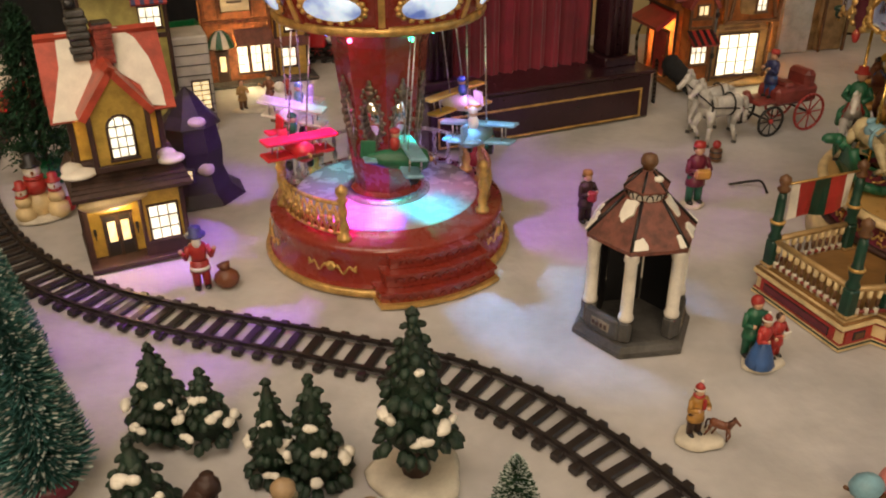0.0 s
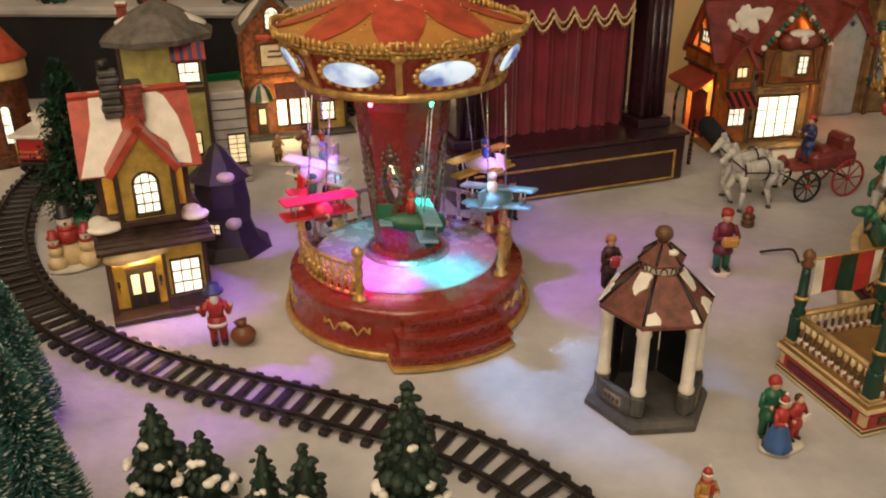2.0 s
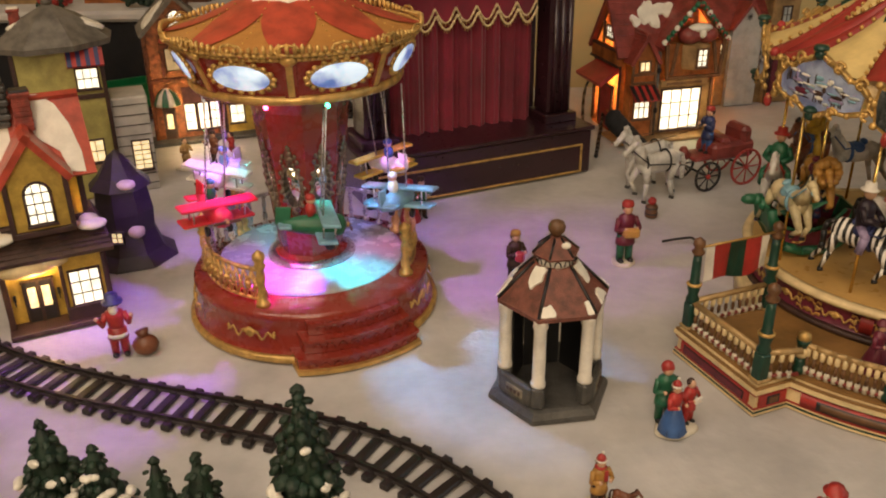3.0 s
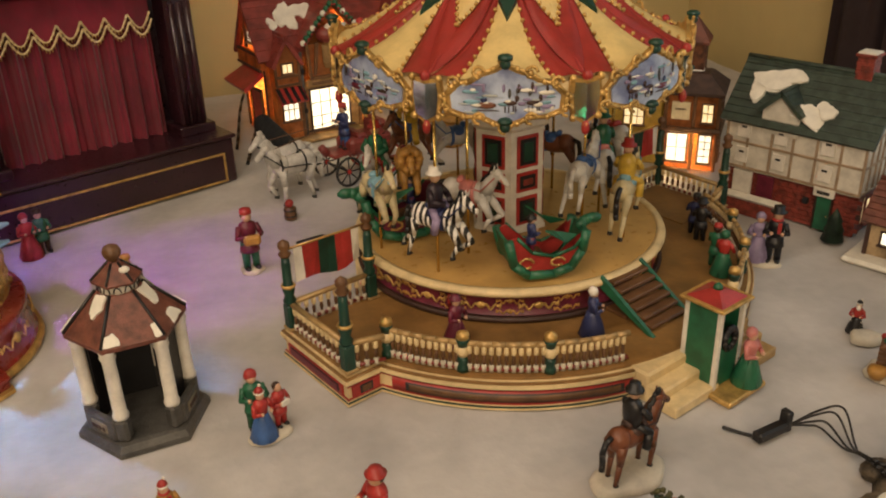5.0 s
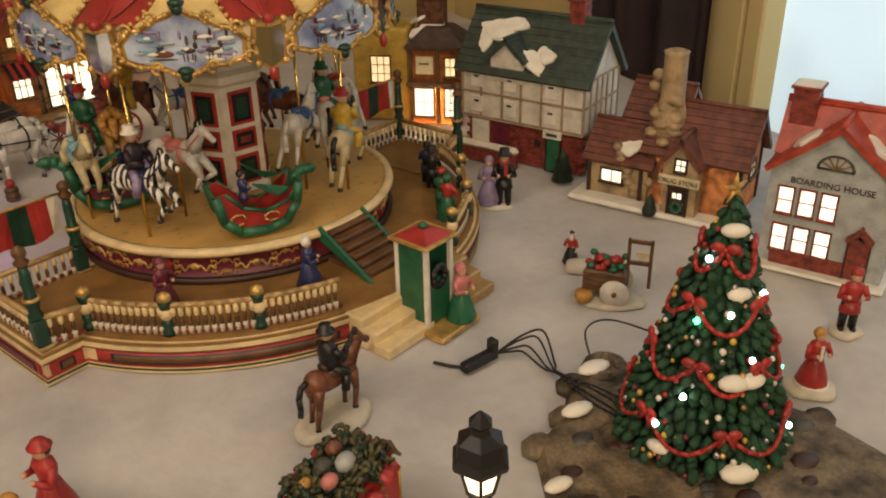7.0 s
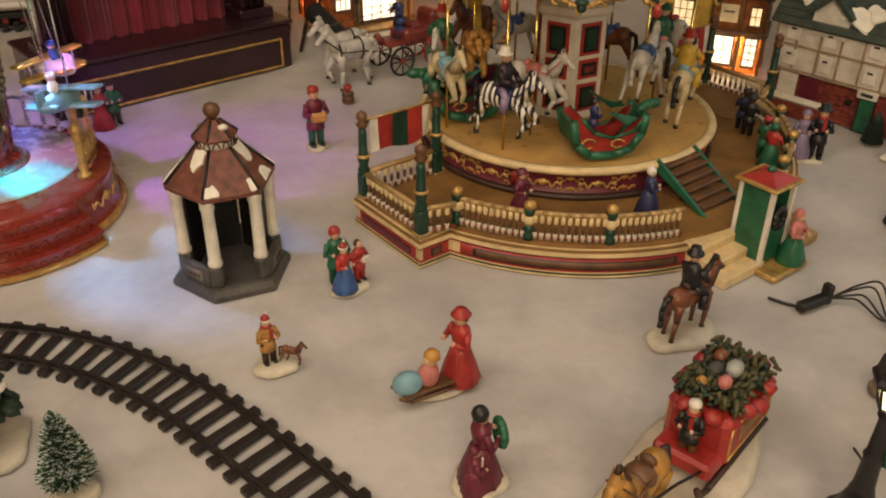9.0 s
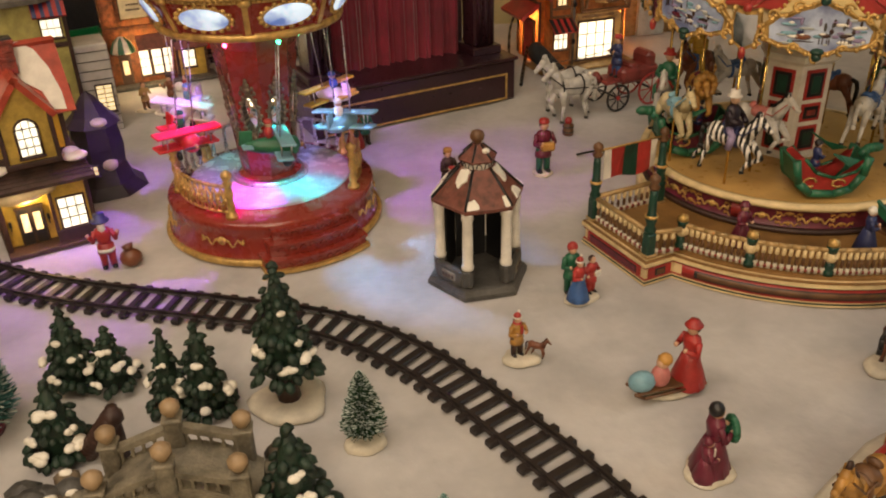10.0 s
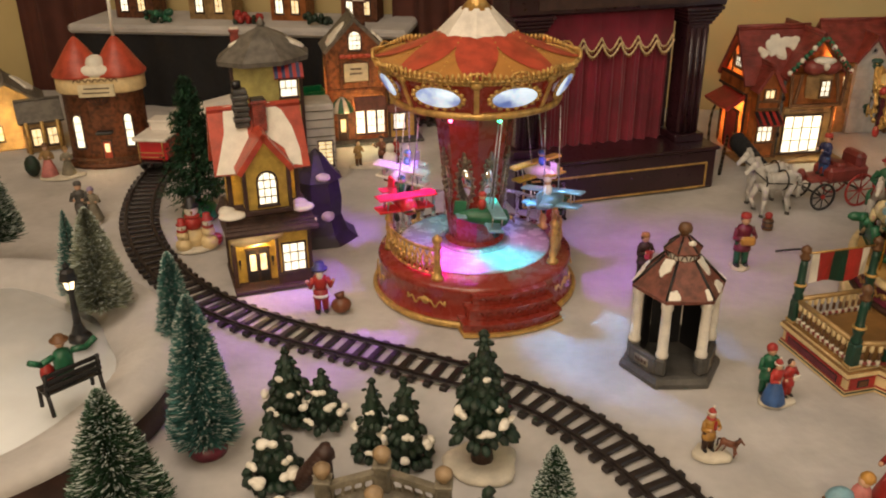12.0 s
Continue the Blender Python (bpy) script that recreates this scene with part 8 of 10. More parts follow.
for s in (-1, 1):
    for i in range(7):
        part("rib", Geo().box((-0.060 + 0.020 * i, s * 0.0282, 0.039), (0.0030, 0.0030, 0.038), GREENPLASTIC, b=0.25), b_)
    part("label_plate", Geo().box((0.030, s * 0.0280, 0.040), (0.012, 0.001, 0.006), WHITE, b=0.2), b_)

# red coal tender
S3 = S2 + 0.155
TE = thing("coal_tender", on_track(S3), "red plastic toy tender loaded with black coal", "train car", "toy train")
underframe(TE, 0.115)
b_ = part("body", Geo().box((0, 0, 0.040), (0.122, 0.054, 0.044), REDPLASTIC, b=0.06), TE, "red plastic body")
for s in (-1, 1):
    part("snow_ledge", Geo().box((0, s * 0.024, 0.064), (0.112, 0.009, 0.006), WHITEPLASTIC, b=0.4), b_, "white snow edge")
    g = Geo()
    g.box((0, s * 0.0272, 0.038), (0.064, 0.0012, 0.018), WHITE, b=0.2)
    g.box((0, s * 0.0278, 0.038), (0.058, 0.0012, 0.013), RED, b=0.2)
    g.box((0, s * 0.0284, 0.038), (0.040, 0.0012, 0.006), WHITE, b=0.2)
    part("side_plate", g, b_, "white framed side plate")
part("snow_ledge", Geo().box((0.052, 0, 0.066), (0.014, 0.050, 0.007), WHITEPLASTIC, b=0.4), b_)
g = Geo()
rnd = random.Random(2)
for i in range(150):
    g.ball((rnd.uniform(-0.050, 0.044), rnd.uniform(-0.019, 0.019), 0.062 + rnd.uniform(0, 0.004)), (rnd.uniform(0.003, 0.0055), rnd.uniform(0.003, 0.005), 0.003), BLACKPLASTIC, 5)
tagged(part("coal", g, TE, "black coal load"), kind="stuff")
part("button", Geo().ball((-0.052, 0.006, 0.068), (0.005, 0.005, 0.006), RED, 8), TE)

# locomotive
S4 = S3 + 0.175
LO = thing("steam_locomotive", on_track(S4), "white and red toy steam locomotive with brass domes", "locomotive", "toy train")
part("underframe", Geo().box((0.0, 0, 0.014), (0.180, 0.036, 0.010), BLACKPLASTIC, b=0.15), LO)
bl = part("boiler", Geo().lathe([(0.021, -0.03), (0.021, 0.078), (0.0225, 0.080), (0.0225, 0.090), (0.010, 0.094), (0.001, 0.094)], WHITEPLASTIC, 20, pose(0, 0, 0.040, 0, 90, 0)), LO, "snow-white boiler")
part("snow_skirt", Geo().box((0.030, 0, 0.032), (0.125, 0.050, 0.014), WHITEPLASTIC, b=0.4), LO)
for x, r in ((0.012, 0.009), (0.044, 0.0085)):
    part("dome", Geo().lathe([(r * 0.8, 0.058), (r, 0.062), (r, 0.070), (r * 0.7, 0.075), (0.0001, 0.077)], BRASS, 16, pose(x, 0, 0)), bl, "shiny brass dome")
part("bell", Geo().lathe([(0.005, 0.062), (0.004, 0.068), (0.0001, 0.071)], BRASS, 12, pose(0.028, 0, 0)), bl)
ck = part("smokestack", Geo().lathe([(0.007, 0.058), (0.007, 0.074), (0.014, 0.086), (0.014, 0.090), (0.010, 0.092)], REDPLASTIC, 16, pose(0.076, 0, 0)), bl, "red flared smokestack")
part("rim", Geo().lathe([(0.0105, 0.0915), (0.0105, 0.0935), (0.001, 0.0925)], BLACKPLASTIC, 16, pose(0.076, 0, 0)), ck)
c_ = part("cab", Geo().box((-0.058, 0, 0.042), (0.050, 0.054, 0.050), REDPLASTIC, b=0.06), LO, "red cab")
for s in (-1, 1):
    part("window", Geo().box((-0.058, s * 0.0272, 0.052), (0.022, 0.0012, 0.014), BLACK, b=0.1), c_)
part("cab_roof", Geo().box((-0.058, 0, 0.070), (0.064, 0.062, 0.007), WHITEPLASTIC, b=0.35), LO, "white cab roof")
for x in (-0.050, -0.020, 0.010, 0.045, 0.075):
    g = Geo()
    r = 0.0115 if x < 0.02 else 0.007
    for s in (-1, 1):
        g.lathe([(r * 0.85, -0.0015), (r, 0), (r, 0.0025), (r * 0.6, 0.003)], BLACKPLASTIC, 18, pose(x, s * 0.020, r, -90 * s, 0, 0))
        for q in range(6):
            g.rod((x, s * 0.0232, r), (x + r * 0.9 * math.cos(q * 1.047), s * 0.0232, r + r * 0.9 * math.sin(q * 1.047)), 0.0008, RED, None, 4)
    part("wheel", g, LO)
part("cowcatcher", Geo().add([(0.090, -0.022, 0.002), (0.090, 0.022, 0.002), (0.112, 0, 0.002), (0.090, -0.018, 0.018), (0.090, 0.018, 0.018)], [(0, 2, 3), (2, 1, 4), (3, 2, 4), (0, 3, 4, 1), (0, 1, 2)], BLACKPLASTIC), LO)

# ---------------------------------------------------------------- trees
def bottlebrush(name, x, y, z, h, r, tuft, base, label, seed, n=2600, frost=0.25, trunk=0.10, lean=0.0, power=0.85):
    t = thing(name, pose(x, y, z, lean, lean * 0.5, seed * 37), label, "tree")
    g = Geo()
    if base == "disc":
        g.lathe([(r * 0.52, 0), (r * 0.54, 0.006), (r * 0.50, 0.012), (r * 0.1, 0.014)], BURG if tuft is TEAL else DKBROWN, 18)
    elif base == "snow":
        mound(g, 0, 0, r * 0.9, r * 0.9, 0.008)
    g.rod((0, 0, 0.004), (0, 0, h * 0.98), h * 0.014, DKBROWN, h * 0.006, 6)
    part("trunk", g, t, "dark trunk on a small base")
    rnd = random.Random(seed)
    vs, fs, ms = [], [], []
    vs2, fs2 = [], []
    z0 = h * trunk
    for i in range(n):
        u = rnd.random() ** 1.35
        zz = z0 + (h - z0) * u
        rr = r * ((1 - u) ** power * 0.97 + 0.05) * rnd.uniform(0.72, 1.06)
        a = rnd.uniform(0, 2 * math.pi)
        up = rr * rnd.uniform(0.1, 0.55)
        p0 = Vector((0, 0, zz))
        p1 = Vector((rr * math.cos(a), rr * math.sin(a), zz + up))
        side = Vector((-math.sin(a), math.cos(a), 0)) * rnd.uniform(0.0006, 0.0010) + Vector((0, 0, rnd.uniform(-0.0006, 0.0006)))
        q = p0.lerp(p1, 0.15)
        k = len(vs)
        vs += [tuple(q - side), tuple(q + side), tuple(p1 + side * 0.5), tuple(p1 - side * 0.5)]
        fs.append((k, k + 1, k + 2, k + 3))
        if rnd.random() < frost:
            k = len(vs2)
            e = p0.lerp(p1, 0.80)
            s2 = side * 0.95
            o = Vector((0, 0, 0.0009))
            vs2 += [tuple(e - s2 + o), tuple(e + s2 + o), tuple(p1 * 1.0 + s2 * 0.8 + o), tuple(p1 - s2 * 0.8 + o)]
            fs2.append((k, k + 1, k + 2, k + 3))
    g = Geo().add(vs, fs, tuft)
    if vs2:
        g.add(vs2, fs2, FROST)
    tagged(part("crown", g, t, "dense bristle crown with frosted tips"), kind="stuff")
    return t


BL = "blue-green bottlebrush tree with frosted tips in the snow"
bottlebrush("bottlebrush_tree", -0.235, 0.468, 0, 0.168, 0.035, TEAL, "disc", BL, 1, 9500, 0.2, 0.09, 0.0, 0.62)
bottlebrush("bottlebrush_tree", -0.318, 0.606, 0, 0.142, 0.027, TEAL, "disc", BL, 2, 7000, 0.26, 0.08, 0.0, 0.62)
bottlebrush("bottlebrush_tree", 0.095, 0.420, 0, 0.074, 0.019, GREENB, "snow", "small frosted green bottlebrush tree on snowy base", 3, 3600, 0.42, 0.2, 0.0, 0.7)
bottlebrush("bottlebrush_tree", -0.262, 0.352, 0, 0.145, 0.044, GREENB, "disc", "dark green frosted bottlebrush tree", 4, 9500, 0.3, 0.08, 0.0, 0.75)
bottlebrush("bottlebrush_tree", 0.152, 0.292, 0, 0.062, 0.020, TEAL, "snow", "small blue-green bottlebrush tree with snow", 5, 1500, 0.4, 0.15)
bottlebrush("bottlebrush_tree", -0.655, 0.800, 0.044, 0.130, 0.036, GREENB, "", "green frosted bottlebrush tree beside the ice pond", 6, 6500, 0.55, 0.05, 0.0, 0.65)
bottlebrush("bottlebrush_tree", -0.470, 0.672, 0.044, 0.112, 0.024, TEAL, "", "slim frosted bottlebrush tree beside the ice pond", 8, 1800, 0.5, 0.05)

bottlebrush("snowy_spruce", -0.428, 0.648, 0.042, 0.128, 0.036, PALEB, "", "pale snow-covered toy spruce beside the pond", 9, 8000, 0.35, 0.06, 0.0, 0.7)


def resin_pine(name, trees, label, seed, base=None, tiers=13):
    """Carved resin pines: tiers of drooping leaf clumps with painted snow."""
    x0, y0 = trees[0][0], trees[0][1]
    t = thing(name, pose(x0, y0, 0), label, "tree")
    rnd = random.Random(seed)
    for x, y, h, r, tk in trees:
        m = pose(x - x0, y - y0, 0)
        g = Geo(m)
        if base:
            mound(g, 0, 0, base, base, 0.006)
        g.lathe([(r * 0.42, 0.002), (r * 0.34, h * tk * 0.5), (r * 0.36, h * tk + 0.004), (r * 0.1, h * 0.9)], DKBROWN, 10)
        part("trunk", g, t, "short brown trunk")
        g = Geo(m)
        n = max(5, int(tiers * 0.62 * h / 0.1))
        g.lathe([(r * 0.72, h * tk), (r * 0.55, h * (tk + 0.3)), (r * 0.3, h * 0.75), (0.001, h * 0.97)], PINE, 12)
        for k in range(n):
            u = k / (n - 1)
            R = r * 0.98 * (1 - u) ** 0.72 * (1.0 if k % 2 == 0 else 0.74) + 0.002
            zc = h * tk + (h * (0.96 - tk)) * u
            nb = max(5, int(15 * (1 - u) + 4))
            for i in range(nb):
                a = 360 * (i + 0.5 * (k % 2) + rnd.uniform(-0.3, 0.3)) / nb
                px, py, pz = polar(R * rnd.uniform(0.78, 1.05), a, zc + rnd.uniform(-0.003, 0.003))
                s = r * rnd.uniform(0.19, 0.29) * (1.15 - 0.5 * u)
                g.ball((0, 0, 0), (s * 1.05, s * 0.80, s * 0.52), PINE, 6, pose(px, py, pz, rnd.uniform(-25, 25), 38 + rnd.uniform(-18, 18), a))
        g.lathe([(r * 0.16, h * 0.93), (r * 0.10, h * 0.97), (0.0003, h)], PINE, 8)
        part("crown", g, t, "dark green carved foliage")
        for i in range(5):
            u = (0.05, 0.30, 0.22, 0.55, 0.12, 0.80)[i] + rnd.uniform(0, 0.06)
            a = (-100, -60, -150, -85, -20, -110)[i] + rnd.uniform(-22, 22)
            R = r * (1 - u) ** 0.8 * 1.02 + 0.002
            px, py, pz = polar(R, a, h * tk + h * (0.96 - tk) * u + 0.004)
            s = r * rnd.uniform(0.26, 0.46) * (1.1 - 0.4 * u)
            g = Geo(m)
            mm = pose(px, py, pz, 0, 30, a)
            for q in range(4):
                g.ball((rnd.uniform(-0.2, 0.2) * s, rnd.uniform(-0.7, 0.7) * s, rnd.uniform(-0.15, 0.1) * s), (s * rnd.uniform(0.3, 0.5), s * rnd.uniform(0.4, 0.7), s * rnd.uniform(0.25, 0.38)), SNOWP, 8, mm)
            part("snow_patch", g, t, "white painted snow")
    return t


RP = "dark green resin pines with dabs of white snow"
resin_pine("resin_pine", ((-0.172, 0.530, 0.084, 0.024, 0.14), (-0.134, 0.522, 0.068, 0.021, 0.14)), RP, 11)
resin_pine("resin_pine", ((-0.158, 0.438, 0.072, 0.025, 0.08),), "dark green resin pine with dabs of white snow", 12)
resin_pine("resin_pine", ((-0.076, 0.488, 0.084, 0.019, 0.06), (-0.045, 0.482, 0.090, 0.024, 0.06)), RP, 13)
resin_pine("resin_pine", ((0.028, 0.482, 0.146, 0.027, 0.26),), "tall dark green resin pine on round snowy base", 14, 0.034)
resin_pine("resin_pine", ((0.045, 0.344, 0.090, 0.028, 0.04),), "dark green resin pine with dabs of white snow", 15)
g = Geo()
for i in range(10):
    u = i / 9
    g.ball((0.026 * u - 0.013, -0.004 * math.sin(u * 3), 0.006 + 0.034 * u), (0.010, 0.009, 0.009), DKBROWN, 8)
g.rod((0.012, 0, 0.0), (0.014, 0, 0.05), 0.008, DKBROWN, 0.005, 8)
g.ball((0.004, -0.008, 0.026), (0.005, 0.004, 0.008), SNOWP, 8)
single("tree_stump", g, pose(-0.120, 0.428, 0), "dark brown carved stump beside the resin pine", "stump")

FT = thing("artificial_fir", pose(-0.468, 1.030, 0), "green artificial fir tree on a green base", "tree")
part("base", Geo().lathe([(0.026, 0), (0.030, 0.006), (0.024, 0.022), (0.006, 0.028)], GREENPLASTIC, 20), FT, "green plastic base")
part("trunk", Geo().rod((0, 0, 0.02), (0, 0, 0.215), 0.004, DKBROWN, 0.001, 8), FT)
rnd = random.Random(21)
vs, fs = [], []
for i in range(760):
    u = rnd.random() ** 1.2
    zc = 0.03 + 0.19 * u
    R = (0.058 * (1 - u) ** 0.8 + 0.005) * rnd.uniform(0.55, 1.05)
    a = rnd.uniform(0, 6.283)
    c, tip = Vector((R * 0.25 * math.cos(a), R * 0.25 * math.sin(a), zc)), Vector((R * math.cos(a), R * math.sin(a), zc + R * rnd.uniform(-0.1, 0.35)))
    for j in range(14):
        p = c.lerp(tip, 0.2 + 0.8 * j / 13)
        d = Vector((rnd.uniform(-1, 1), rnd.uniform(-1, 1), rnd.uniform(-0.6, 1))).normalized() * 0.0088
        sd = d.cross(Vector((0.3, 0.5, 0.8))).normalized() * 0.0017
        k = len(vs)
        vs += [tuple(p - sd), tuple(p + sd), tuple(p + d)]
        fs.append((k, k + 1, k + 2))
tagged(part("crown", Geo().add(vs, fs, FIR), FT, "dense green needles"), kind="stuff")

# ---------------------------------------------------------------- decorated tree on its rocky ledge
LED = thing("rock_ledge", pose(0.79, 0.30, 0), "low brown rocky ledge with stepping stones and snow", "rocks")
g = Geo()
poly = [(-0.126, -0.02), (-0.112, -0.09), (-0.06, -0.15), (0.05, -0.16), (0.13, -0.11), (0.12, -0.02), (0.07, 0.07), (0.025, 0.125), (-0.02, 0.115), (-0.05, 0.082), (-0.088, 0.064)]
n = len(poly)
vs = [(x, y, 0) for x, y in poly] + [(x * 0.95, y * 0.95, 0.012) for x, y in poly] + [(x * 0.84, y * 0.84, 0.015) for x, y in poly]
fs = [(r * n + i, r * n + (i + 1) % n, (r + 1) * n + (i + 1) % n, (r + 1) * n + i) for r in (0, 1) for i in range(n)] + [tuple(2 * n + i for i in range(n))]
part("ledge", g.add(vs, fs, ROCK), LED, "brown rocky ledge")
rnd = random.Random(31)
for i in range(46):
    a, rr = rnd.uniform(0, 6.283), rnd.random() ** 0.5 * 0.098
    g = Geo()
    s = rnd.uniform(0.004, 0.009)
    g.ball((rr * math.cos(a) - 0.005, rr * math.sin(a) - 0.01, 0.0150), (s * 1.3, s, s * 0.32), (DKBROWN, GREY, DKBROWN, ROCK)[i % 4], 8)
    part("stone", g, LED)
g = Geo()
for i in range(11):
    x, y = poly[i]
    g.ball((x * 0.97, y * 0.97, 0.006), (0.015, 0.012, 0.0095), ROCK, 8)
part("rocks", g, LED, "rounded boulders along the edge")
for x, y, s in ((-0.045, 0.070, 0.011), (-0.105, 0.010, 0.009), (-0.085, -0.03, 0.010), (0.0, 0.108, 0.012), (-0.05, -0.10, 0.013), (-0.10, -0.075, 0.009)):
    g = Geo()
    g.ball((x, y, 0.0195), (s * 1.3, s * 0.7, 0.004), SNOWP, 10)
    part("snow_patch", g, LED, "white painted snow")
g = Geo().tube([(0.012 + 0.014 * math.cos(q), 0.108 + 0.014 * math.sin(q), 0.014) for q in [k * 0.628 for k in range(10)]], 0.0065, ROCK, 6, closed=True)
part("stone_ring", g, LED, "ring of grey stone")

XT = thing("christmas_tree", pose(0.812, 0.309, 0.0145) @ Matrix.Diagonal((0.88, 0.88, 0.92, 1)), "decorated green miniature Christmas tree with red garlands and lights", "christmas tree")
part("trunk", Geo().rod((0, 0, 0), (0, 0, 0.19), 0.007, DKBROWN, 0.002, 8), XT)
g = Geo()
rnd = random.Random(41)
XH, XR = 0.205, 0.062
def xr(u):
    return XR * (1 - u) ** 0.88 + 0.004
g.lathe([(xr(u) * (0.80 if i % 2 else 0.66), 0.010 + XH * 0.93 * u) for i, u in enumerate([k / 16 for k in range(17)])], FIR, 18)
for k in range(24):
    u = k / 23
    R, zc = xr(u), 0.008 + XH * 0.95 * u
    nb = max(6, int(38 * (1 - u) + 4))
    for i in range(nb):
        a = 360 * (i + 0.5 * (k % 2) + rnd.uniform(-0.25, 0.25)) / nb
        x, y, z = polar(R * rnd.uniform(0.84, 1.05), a, zc + rnd.uniform(-0.003, 0.003))
        s = 0.0066 * (1.1 - 0.45 * u)
        g.ball((0, 0, 0), (s * 1.15, s * 0.7, s * 0.55), FIR, 6, pose(x, y, z, rnd.uniform(-20, 20), 32, a))
part("crown", g, XT, "dense dark green branches")
for u, ph in ((0.10, 0), (0.34, 30), (0.56, 10), (0.76, 40)):
    nsw = 6 if u < 0.5 else 4
    for i in range(nsw):
        a0, a1 = ph + 360 * i / nsw, ph + 360 * (i + 1) / nsw
        pts = []
        for j in range(9):
            w_ = j / 8
            uu = u + 0.085 - 0.10 * math.sin(math.pi * w_)
            pts.append(polar(xr(uu) * 1.10, a0 + (a1 - a0) * w_, 0.008 + XH * 0.95 * uu))
        part("garland", Geo().tube(pts, 0.0019, RED, 6), XT, "red swagged garland")
        x, y, z = polar(xr(u + 0.085) * 1.12, a0, 0.008 + XH * 0.95 * (u + 0.085))
        g = Geo(pose(x, y, z, 0, 0, a0))
        for s in (-1, 1):
            g.ball((0.001, s * 0.0055, 0.001), (0.0028, 0.0060, 0.0042), RED, 8)
            g.rod((0.001, 0, 0), (0.001, s * 0.006, -0.010), 0.0014, RED, 0.0022, 5)
        g.ball((0.002, 0, 0), 0.0024, RED, 6)
        part("bow", g, XT, "red ribbon bow")
for i in range(170):
    u, a = rnd.random() ** 1.3 * 0.92, rnd.uniform(0, 360)
    g = Geo().ball(polar(xr(u) * 1.07, a, 0.008 + XH * 0.95 * u), rnd.uniform(0.0016, 0.0030), (GOLD, RED, SILVER, WHITE, BURG, YELLOW)[i % 6], 7)
    part("bauble", g, XT)
for u, a, bm in ((0.42, 215, BULBR), (0.30, 205, BULBW), (0.62, 238, BULBW), (0.80, 190, BULBW), (0.45, 262, BULBW), (0.28, 330, BULBG), (0.12, 300, BULBW), (0.66, 300, BULBW), (0.16, 190, BULBW), (0.58, 200, BULBG), (0.5, 90, BULBR), (0.3, 60, BULBW)):
    part("light", Geo().ball(polar(xr(u) * 1.12, a, 0.008 + XH * 0.95 * u), 0.0026, bm, 8), XT, "small glowing light")
for u, a, s in ((0.90, 240, 0.011), (0.68, 250, 0.010), (0.36, 245, 0.013), (0.36, 262, 0.012), (0.02, 250, 0.016), (0.06, 195, 0.010)):
    x, y, z = polar(xr(u) * 1.06, a, 0.010 + XH * 0.95 * u)
    g = Geo().ball((0, 0, 0), (s * 0.55, s, s * 0.42), SNOWP, 10, pose(x, y, z, 0, 25, a))
    part("snow_patch", g, XT, "white painted snow")
g = Geo()
for k in range(5):
    a = k * 1.2566
    g.rod((0, 0, 0.212), (0.012 * math.sin(a), 0, 0.212 + 0.012 * math.cos(a)), 0.0032, GOLD, 0.0003, 6)
part("star", g, XT, "gold star")

# ---------------------------------------------------------------- ice pond
PX, PY = -0.575, 0.500
PO = thing("ice_pond", pose(PX, PY, 0), "raised frozen pond with snowy banks and brown edge", "pond")
def bank(a):
    return 1 + 0.035 * math.sin(2 * a + 0.6) + 0.02 * math.sin(3 * a + 2)
n = 96
def pond_ring(prof, material, inner=False):
    vs, fs = [], []
    for r, z in prof:
        for i in range(n):
            a = 2 * math.pi * i / n
            wob = (0.012 * math.sin(5 * a + 1) + 0.010 * math.sin(9 * a)) * (1 if r < 0.8 else 0)
            k = (r + wob) * bank(a)
            vs.append((0.270 * k * math.cos(a), 0.268 * k * math.sin(a), z + (0.004 * math.sin(4 * a + 1) if 0.75 < r < 0.97 else 0)))
    for j in range(len(prof) - 1):
        for i in range(n):
            fs.append((j * n + i, j * n + (i + 1) % n, (j + 1) * n + (i + 1) % n, (j + 1) * n + i))
    if inner:
        fs.append(tuple((len(prof) - 1) * n + i for i in range(n)))
    return Geo().add(vs, fs, material, True)
part("side", pond_ring([(0.985, 0), (1.0, 0.002), (0.995, 0.036), (0.97, 0.042)], DKBROWN), PO, "dark brown edge")
part("bank", pond_ring([(1.004, 0.033), (1.008, 0.040), (0.985, 0.047), (0.93, 0.050), (0.86, 0.047), (0.80, 0.040), (0.765, 0.034), (0.745, 0.0295)], SNOW), PO, "rounded snow bank")
part("ice", pond_ring([(0.79, 0.020), (0.79, 0.0300)], ICE, True), PO, "smooth pale ice")


